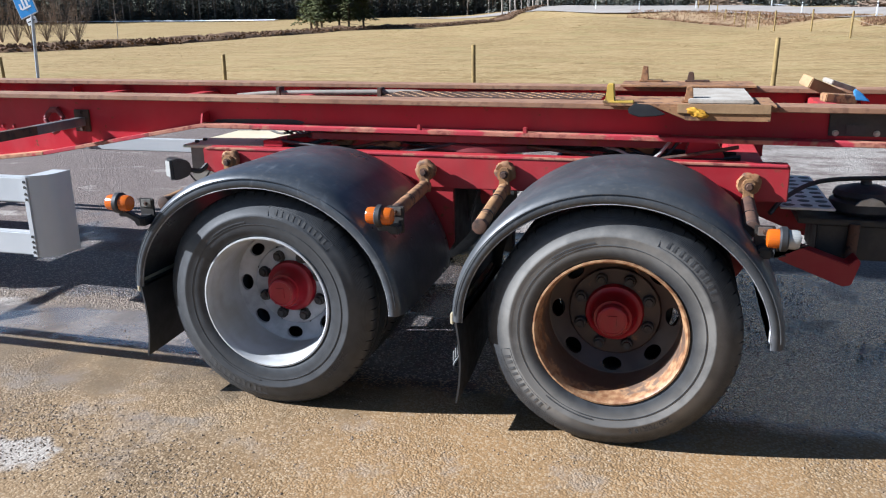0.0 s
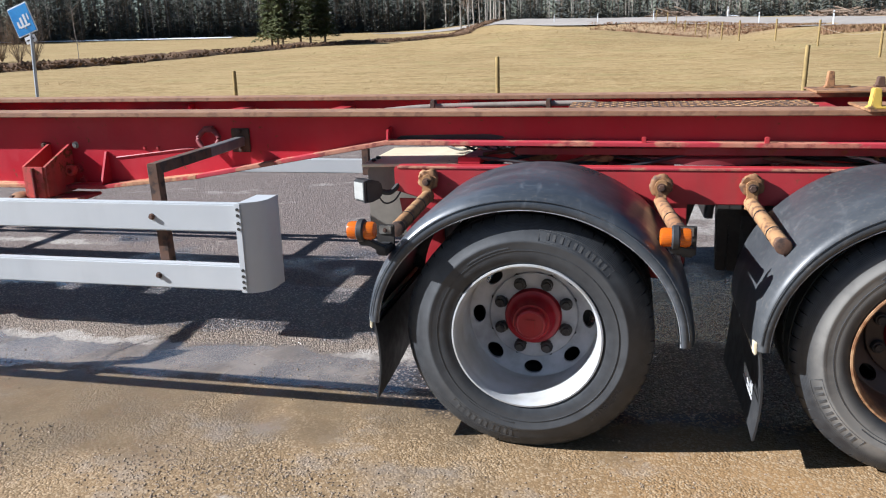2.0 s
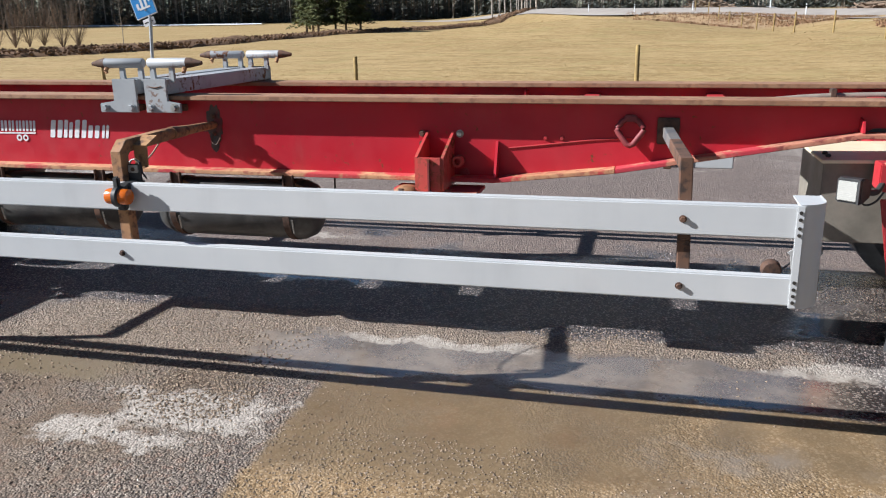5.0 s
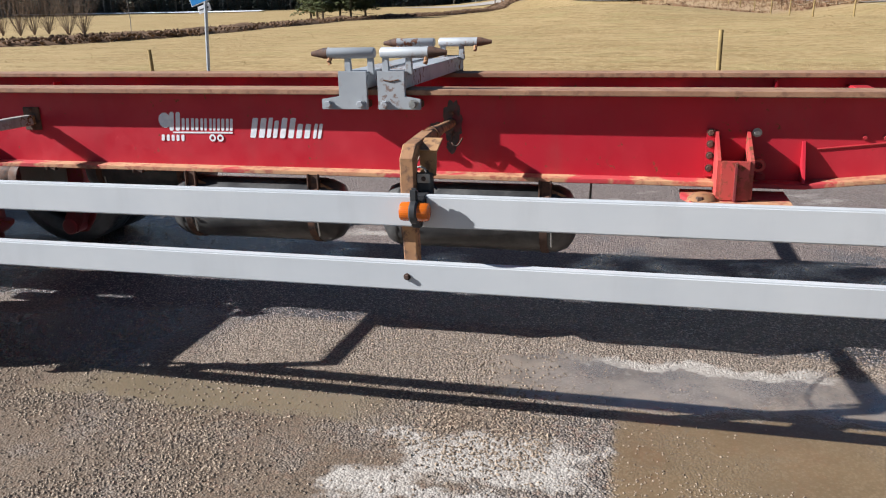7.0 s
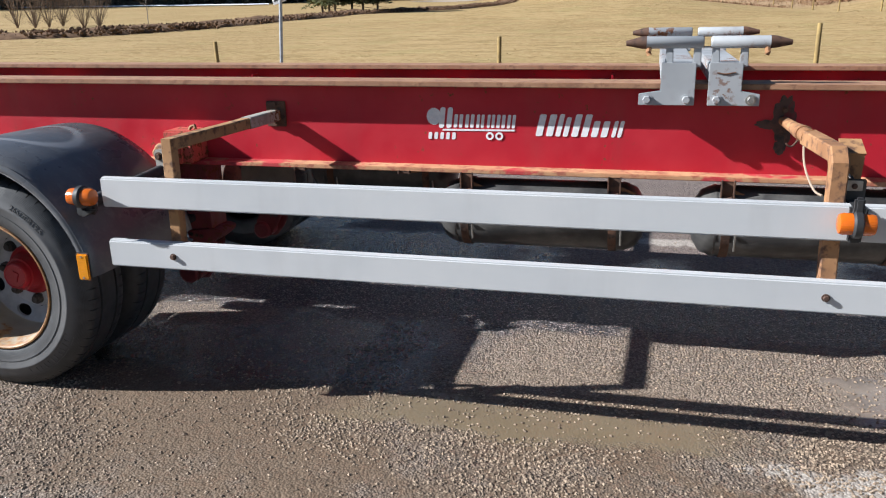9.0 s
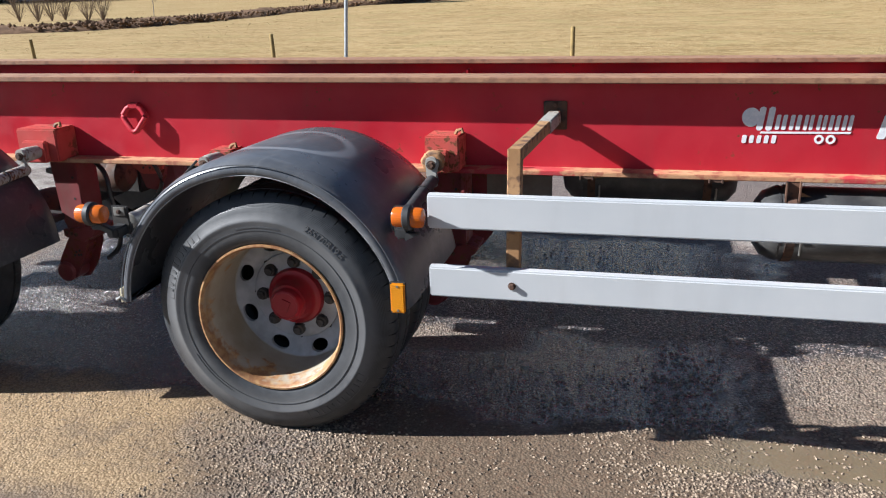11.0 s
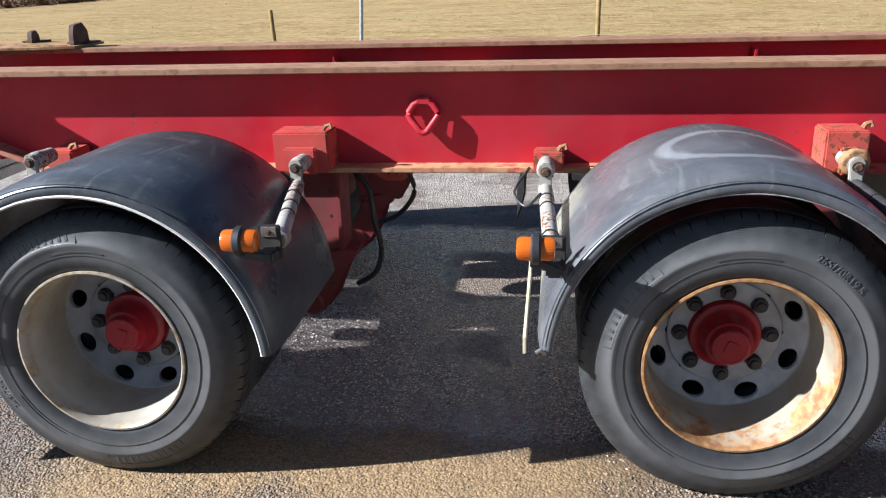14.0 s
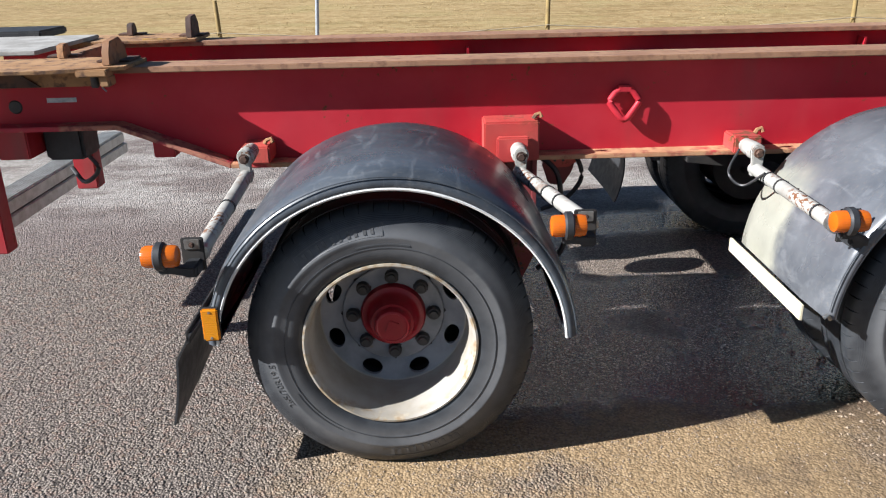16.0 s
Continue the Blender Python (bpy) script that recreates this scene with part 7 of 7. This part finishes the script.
ROAD_LINE = [(-(d + 4.0) * math.sin(a), (d + 4.0) * math.cos(a)) for a, d in zip(ROAD_AZ, ROAD_D)][::-1]
ribbon(ROAD_LINE, 4.0, 0.10, ROAD, "road", "sun-bleached grey country road on a low bank", "road")
ribbon([(-190, 118), (-150, 140), (-105, 150), (-82, 158)], 3.2, 0.3, SNOW, "snow_bank", "strip of old snow along the forest edge", "snow")
ribbon([(10.5, 122), (13.5, 140), (17, 175)], 2.2, 0.3, SNOW, "snow_bank", "patch of old snow beyond the road", "snow")

for a, d in ((0.10, 127), (0.05, 113), (-0.0134, 105), (-0.126, 81.5), (-0.0943, 97), (-0.20, 69.5)):
    x, y = -d * math.sin(a), d * math.cos(a)
    z = height(x, y)
    d = thing("delineator", "white roadside delineator post with a dark band", "road marker", (x, y, z), "delineators along the road")
    part("post", box(x - 0.06, x + 0.06, y - 0.03, y + 0.03, z - 0.1, z + 1.15, 0.02), SIGN_WHITE, d)
    part("band", box(x - 0.063, x + 0.063, y - 0.033, y + 0.033, z + 0.92, z + 1.02, 0.01), BLACK_STEEL, d)

FAR_FENCE = [(d * math.sin(a), d * math.cos(a)) for a, d in ((0.016, 104), (0.028, 95), (0.037, 88), (0.0462, 82), (0.0568, 75), (0.069, 68), (0.0828, 62), (0.0998, 56), (0.138, 54), (0.178, 44), (0.235, 36), (0.32, 30))]
for x, y in FAR_FENCE:
    z = height(x, y)
    tagged(part("fence_post", tube([(x, y, z - 0.1), (x + 0.03, y, z + 1.25)], 0.05, 8), POST_WOOD), "slim tan fence post in a far hollow", "fence post", "posts of the far fence")
for (x0, y0), (x1, y1) in zip(FAR_FENCE, FAR_FENCE[1:]):
    z0, z1 = height(x0, y0) + 0.95, height(x1, y1) + 0.95
    pts = [(x0 + (x1 - x0) * k / 6, y0 + (y1 - y0) * k / 6, z0 + (z1 - z0) * k / 6 - 0.22 * math.sin(math.pi * k / 6)) for k in range(7)]
    tagged(part("fence_rope", tube(pts, 0.007, 5), ROPE), "slack pale fence tape in a far hollow", "rope", "tapes of the far fence")


def scatter_mesh(name, n, place_fn, shape_fn, mat):
    vs, fs = [], []
    k = 0
    tries = 0
    while k < n and tries < n * 6:
        tries += 1
        p = place_fn()
        if p is None:
            continue
        v, f = shape_fn(p)
        o = len(vs)
        vs.extend(v)
        fs.extend([tuple(i + o for i in q) for q in f])
        k += 1
    me = bpy.data.meshes.new(name)
    me.from_pydata(vs, [], fs)
    me.materials.append(mat)
    return me


rg = random.Random(5)


def field_spot():
    d = 12.5 + 60 * rg.random() ** 1.7
    a = rg.uniform(-0.35, 1.0)
    x, y = -4.5 - d * math.tan(a) if a > 0 else -4.5 - d * math.tan(a), d
    if y < 11.9:
        return None
    return x, y, height(x, y), d


def tuft(p):
    x, y, z, d = p
    v, f = [], []
    for k in range(4):
        a = rg.uniform(0, math.tau)
        h = rg.uniform(0.004, 0.014)
        w = 0.012 + 0.0006 * d
        bx, by = x + rg.uniform(-0.1, 0.1), y + rg.uniform(-0.1, 0.1)
        v += [(bx - w * math.cos(a), by - w * math.sin(a), z - 0.01), (bx + w * math.cos(a), by + w * math.sin(a), z - 0.01), (bx + rg.uniform(-0.09, 0.09), by + rg.uniform(-0.09, 0.09), z + h)]
        f.append((3 * k, 3 * k + 1, 3 * k + 2))
    return v, f


tagged(place("grass", scatter_mesh("grass", 11000, field_spot, tuft, STRAW_BLADE), None), "short flattened straw-yellow winter grass", "grass", kind="stuff")


def scrub_spot():
    a = rg.uniform(-0.06, 0.36)
    d = rg.uniform(72, float(np.interp(-a, ROAD_AZ, ROAD_D)) - 1) if -a > -0.19 else rg.uniform(60, 67)
    x, y = d * math.sin(a), d * math.cos(a)
    return x, y, height(x, y), 60


def scrub(p):
    x, y, z, d = p
    v, f = [], []
    for k in range(5):
        a = rg.uniform(0, math.tau)
        h = rg.uniform(0.08, 0.24)
        bx, by = x + rg.uniform(-0.3, 0.3), y + rg.uniform(-0.3, 0.3)
        v += [(bx - 0.05 * math.cos(a), by - 0.05 * math.sin(a), z - 0.02), (bx + 0.05 * math.cos(a), by + 0.05 * math.sin(a), z - 0.02), (bx + rg.uniform(-0.2, 0.2), by + rg.uniform(-0.2, 0.2), z + h)]
        f.append((3 * k, 3 * k + 1, 3 * k + 2))
    return v, f


tagged(place("scrub", scatter_mesh("scrub", 3200, scrub_spot, scrub, HEATH), None), "low red-brown scrub in the hollow before the road", "scrub", kind="stuff")


def spray(v, f, c, r, n, flat=0.5, droop=0.3):
    """Small pointed clumps round a centre."""
    for _ in range(n):
        a, e = rg.uniform(0, math.tau), rg.uniform(-0.5, 0.6)
        d = Vector((math.cos(a) * math.cos(e), math.sin(a) * math.cos(e), math.sin(e) * flat - droop))
        s = d.cross(Vector((0, 0, 1))).normalized() * r * rg.uniform(0.12, 0.28)
        base = Vector(c) + d * r * rg.uniform(0.0, 0.3)
        tip = Vector(c) + d * r * rg.uniform(0.7, 1.3)
        mid = (base + tip) / 2
        o = len(v)
        v += [tuple(base), tuple(mid + s), tuple(tip), tuple(mid - s)]
        f.append((o, o + 1, o + 2, o + 3))


def spruce(x, y, h, w, bare, label):
    z = height(x, y)
    t = thing("spruce", label, "tree", (x, y, z), "spruces at the ditch")
    lean = rg.uniform(-0.3, 0.3)
    b = tube([(x, y, z - 0.2), (x + lean * 0.3, y, z + h * 0.4), (x + lean, y, z + h)], 0.1, 8, radii=[0.15, 0.10, 0.02])
    for k in range(30):
        s = bare * 0.5 + (1 - bare * 0.5) * k / 30
        a = k * 2.4
        zz = z + h * s
        ln = w * (1 - s) ** 0.8 * rg.uniform(0.6, 1.1)
        tube([(x + lean * s, y, zz), (x + lean * s + math.cos(a) * ln, y + math.sin(a) * ln, zz - 0.15 * ln)], 0.02, 4, b, radii=[0.03, 0.008])
    part("trunk", b, BARK, t)
    v, f = [], []
    for k in range(420):
        s = bare + (1 - bare) * rg.random() ** 1.25
        zz = z + h * s
        rad = w * (1 - s) ** 0.75 * (0.55 + 0.45 * math.sin(s * 40) ** 2)
        a = rg.uniform(0, math.tau)
        q = rg.uniform(0.25, 1.0)
        spray(v, f, (x + lean * s + math.cos(a) * rad * q, y + math.sin(a) * rad * q, zz - 0.2 * rad * q), 0.58, 8)
    me = bpy.data.meshes.new("crown")
    me.from_pydata(v, [], f)
    me.materials.append(NEEDLES)
    ob = new("crown", me)
    ob.parent, ob.location = t, -t.location
    return t


for x, y, h, w, bare in ((-42.9, 93, 10, 2.9, 0.14), (-40.6, 94.5, 11, 2.9, 0.16), (-38.3, 92, 9.0, 2.7, 0.16), (-44.6, 95, 10, 2.8, 0.12), (-37.0, 93.5, 7.5, 2.3, 0.20), (-41.6, 91.5, 8.5, 2.5, 0.15)):
    spruce(x, y, h, w, bare, "dark green spruce with a ragged crown and bare foot")


def bare_tree(x, y, h, mat, name, label, category, group, stems=1, spread=0.3, twigs=40, r=0.09, level=0.35):
    """A leafless tree: tapered stems that fork into fine twigs."""
    z = height(x, y)
    t = thing(name, label, category, (x, y, z), group)
    trunk, fine = bmesh.new(), bmesh.new()
    for _ in range(stems):
        dx, dy = rg.uniform(-spread, spread), rg.uniform(-spread, spread)
        hh = h * rg.uniform(0.75, 1.1)
        p = [Vector((x + dx * s * 2 + rg.uniform(-0.05, 0.05), y + dy * s * 2, z - 0.1 + hh * s)) for s in (0, 0.3, 0.6, 1.0)]
        tube(p, r, 6, trunk, radii=[r, r * 0.8, r * 0.5, r * 0.12])
        for _ in range(max(3, twigs // stems)):
            s = rg.uniform(level, 1.0)
            q = p[0].lerp(p[3], s)
            a = rg.uniform(0, math.tau)
            ln = hh * 0.22 * rg.uniform(0.5, 1.2) * (1.15 - s * 0.6)
            e = q + Vector((math.cos(a) * ln, math.sin(a) * ln, ln * rg.uniform(0.4, 1.2)))
            m = q.lerp(e, 0.55) + Vector((rg.uniform(-0.1, 0.1), rg.uniform(-0.1, 0.1), -0.05))
            tube([q, m, e], r * 0.2, 4, fine, radii=[r * 0.25, r * 0.16, r * 0.05])
            for _ in range(2):
                g = m + Vector((rg.uniform(-0.3, 0.3), rg.uniform(-0.3, 0.3), rg.uniform(0.1, 0.5))) * ln
                tube([m, g], r * 0.1, 3, fine, radii=[r * 0.12, r * 0.04])
    part("trunk", trunk, mat, t)
    part("crown", fine, TWIG, t)
    return t


for k in range(15):
    y = 148 + 14 * k / 14 + rg.uniform(-3, 3)
    px = -0.210 + 0.056 * (k / 14) + rg.uniform(-0.004, 0.004)
    bare_tree(px * y, y, rg.uniform(11, 15), BIRCH, "birch", "slender leafless birch with a pale trunk", "tree", "birches by the road", 1, 0.25, 26, rg.uniform(0.10, 0.16), 0.3)
for k in range(6):
    y = 58 + rg.uniform(-3, 3)
    px = -0.975 + 0.027 * k
    bare_tree(px * y, y, rg.uniform(3.4, 5.4), TWIG, "shrub", "leafless grey-brown willow shrub by the ditch", "shrub", "shrubs by the ditch", 16, 0.75, 260, 0.026, 0.06)
bare_tree(-40.5, 52.5, 4.2, BIRCH, "birch", "young thin birch by the ditch", "tree", "young birches", 1, 0.2, 30, 0.035, 0.3)


def forest(name, label, spots, conifer):
    """A stand too dense to count: trunks and ragged crowns in one mesh each."""
    trunks = bmesh.new()
    v, f = [], []
    tv, tf = [], []
    for x, y, h in spots:
        z = height(x, y)
        r = rg.uniform(0.09, 0.2)
        o = len(tv)
        for s, rr in ((0, r), (0.5, r * 0.7), (1, r * 0.1)):
            tv += [(x + rr * math.cos(a), y + rr * math.sin(a), z - 0.2 + h * s) for a in (0.0, 1.57, 3.14, 4.71)]
        for i in range(2):
            for j in range(4):
                tf.append((o + 4 * i + j, o + 4 * i + (j + 1) % 4, o + 4 * i + 4 + (j + 1) % 4, o + 4 * i + 4 + j))
        if conifer:
            w = rg.uniform(1.4, 2.4)
            bare = rg.uniform(0.02, 0.25)
            for k in range(72):
                s = min(0.99, bare * 0.3 + 0.9 * (k / 72) ** 2.0)
                a = rg.uniform(0, math.tau)
                q = w * (1 - s) ** 0.8 * rg.uniform(0.2, 0.9)
                spray(v, f, (x + q * math.cos(a), y + q * math.sin(a), z + h * s), 1.15, 3)
        else:
            for k in range(26):
                s = rg.uniform(0.2, 1)
                a = rg.uniform(0, math.tau)
                ln = h * 0.14 * rg.uniform(0.4, 1.2)
                o = len(tv)
                c, sn = math.cos(a), math.sin(a)
                tv += [(x, y, z + h * s - 0.05), (x, y, z + h * s + 0.05), (x + c * ln, y + sn * ln, z + h * s + ln * 0.8)]
                tf.append((o, o + 1, o + 2))
    me = bpy.data.meshes.new(name)
    me.from_pydata(tv + v, [], tf + [tuple(i + len(tv) for i in q) for q in f])
    me.materials.append(BARK if conifer else BIRCH)
    me.materials.append(NEEDLES_HAZE)
    me.polygons.foreach_set("material_index", [0] * len(tf) + [1] * len(f))
    return tagged(place(name, me, None), label, "forest", kind="stuff")


left, pale, right = [], [], []
for k in range(900):
    s = k / 900
    ang = 1.05 - 0.83 * s + rg.uniform(-0.01, 0.01)
    d = 174 + 50 * rg.random() + 30 * s
    left.append((-d * math.sin(ang), d * math.cos(ang), rg.uniform(13, 20)))
for k in range(240):
    ang = 1.05 - 0.80 * rg.random()
    d = 170 + 12 * rg.random() + 50 * (1.05 - ang)
    pale.append((-d * math.sin(ang), d * math.cos(ang), rg.uniform(10, 16)))
for k in range(620):
    ang = 0.26 - 0.72 * rg.random()
    d = 190 + 90 * rg.random()
    (right if rg.random() < 0.75 else pale).append((-d * math.sin(ang), d * math.cos(ang), rg.uniform(9, 16)))
forest("spruce_forest", "dense dark spruce forest edge behind the field", left + right, True)
forest("birch_forest", "pale leafless birches along the forest edge", pale, False)


def brush_pile(x, y, r, h):
    """A heap of cut branches."""
    b = bmesh.new()
    z = height(x, y)
    for _ in range(110):
        a, q = rg.uniform(0, math.tau), r * math.sqrt(rg.random())
        c = Vector((x + q * math.cos(a), y + 0.5 * q * math.sin(a), z + h * (1 - (q / r) ** 2) * rg.uniform(0.2, 1)))
        d = Vector((rg.uniform(-1, 1), rg.uniform(-1, 1), rg.uniform(-0.3, 0.3))) * 1.2
        tube([c - d, c + d], 0.08, 4, b, radii=[0.09, 0.04])
    tagged(part("brush_pile", b, TWIG), "heap of cut grey-brown branches beyond the road", "brush pile", kind="stuff")


brush_pile(4.5, 128, 3.5, 1.6)
brush_pile(22, 100, 5.0, 0.9)
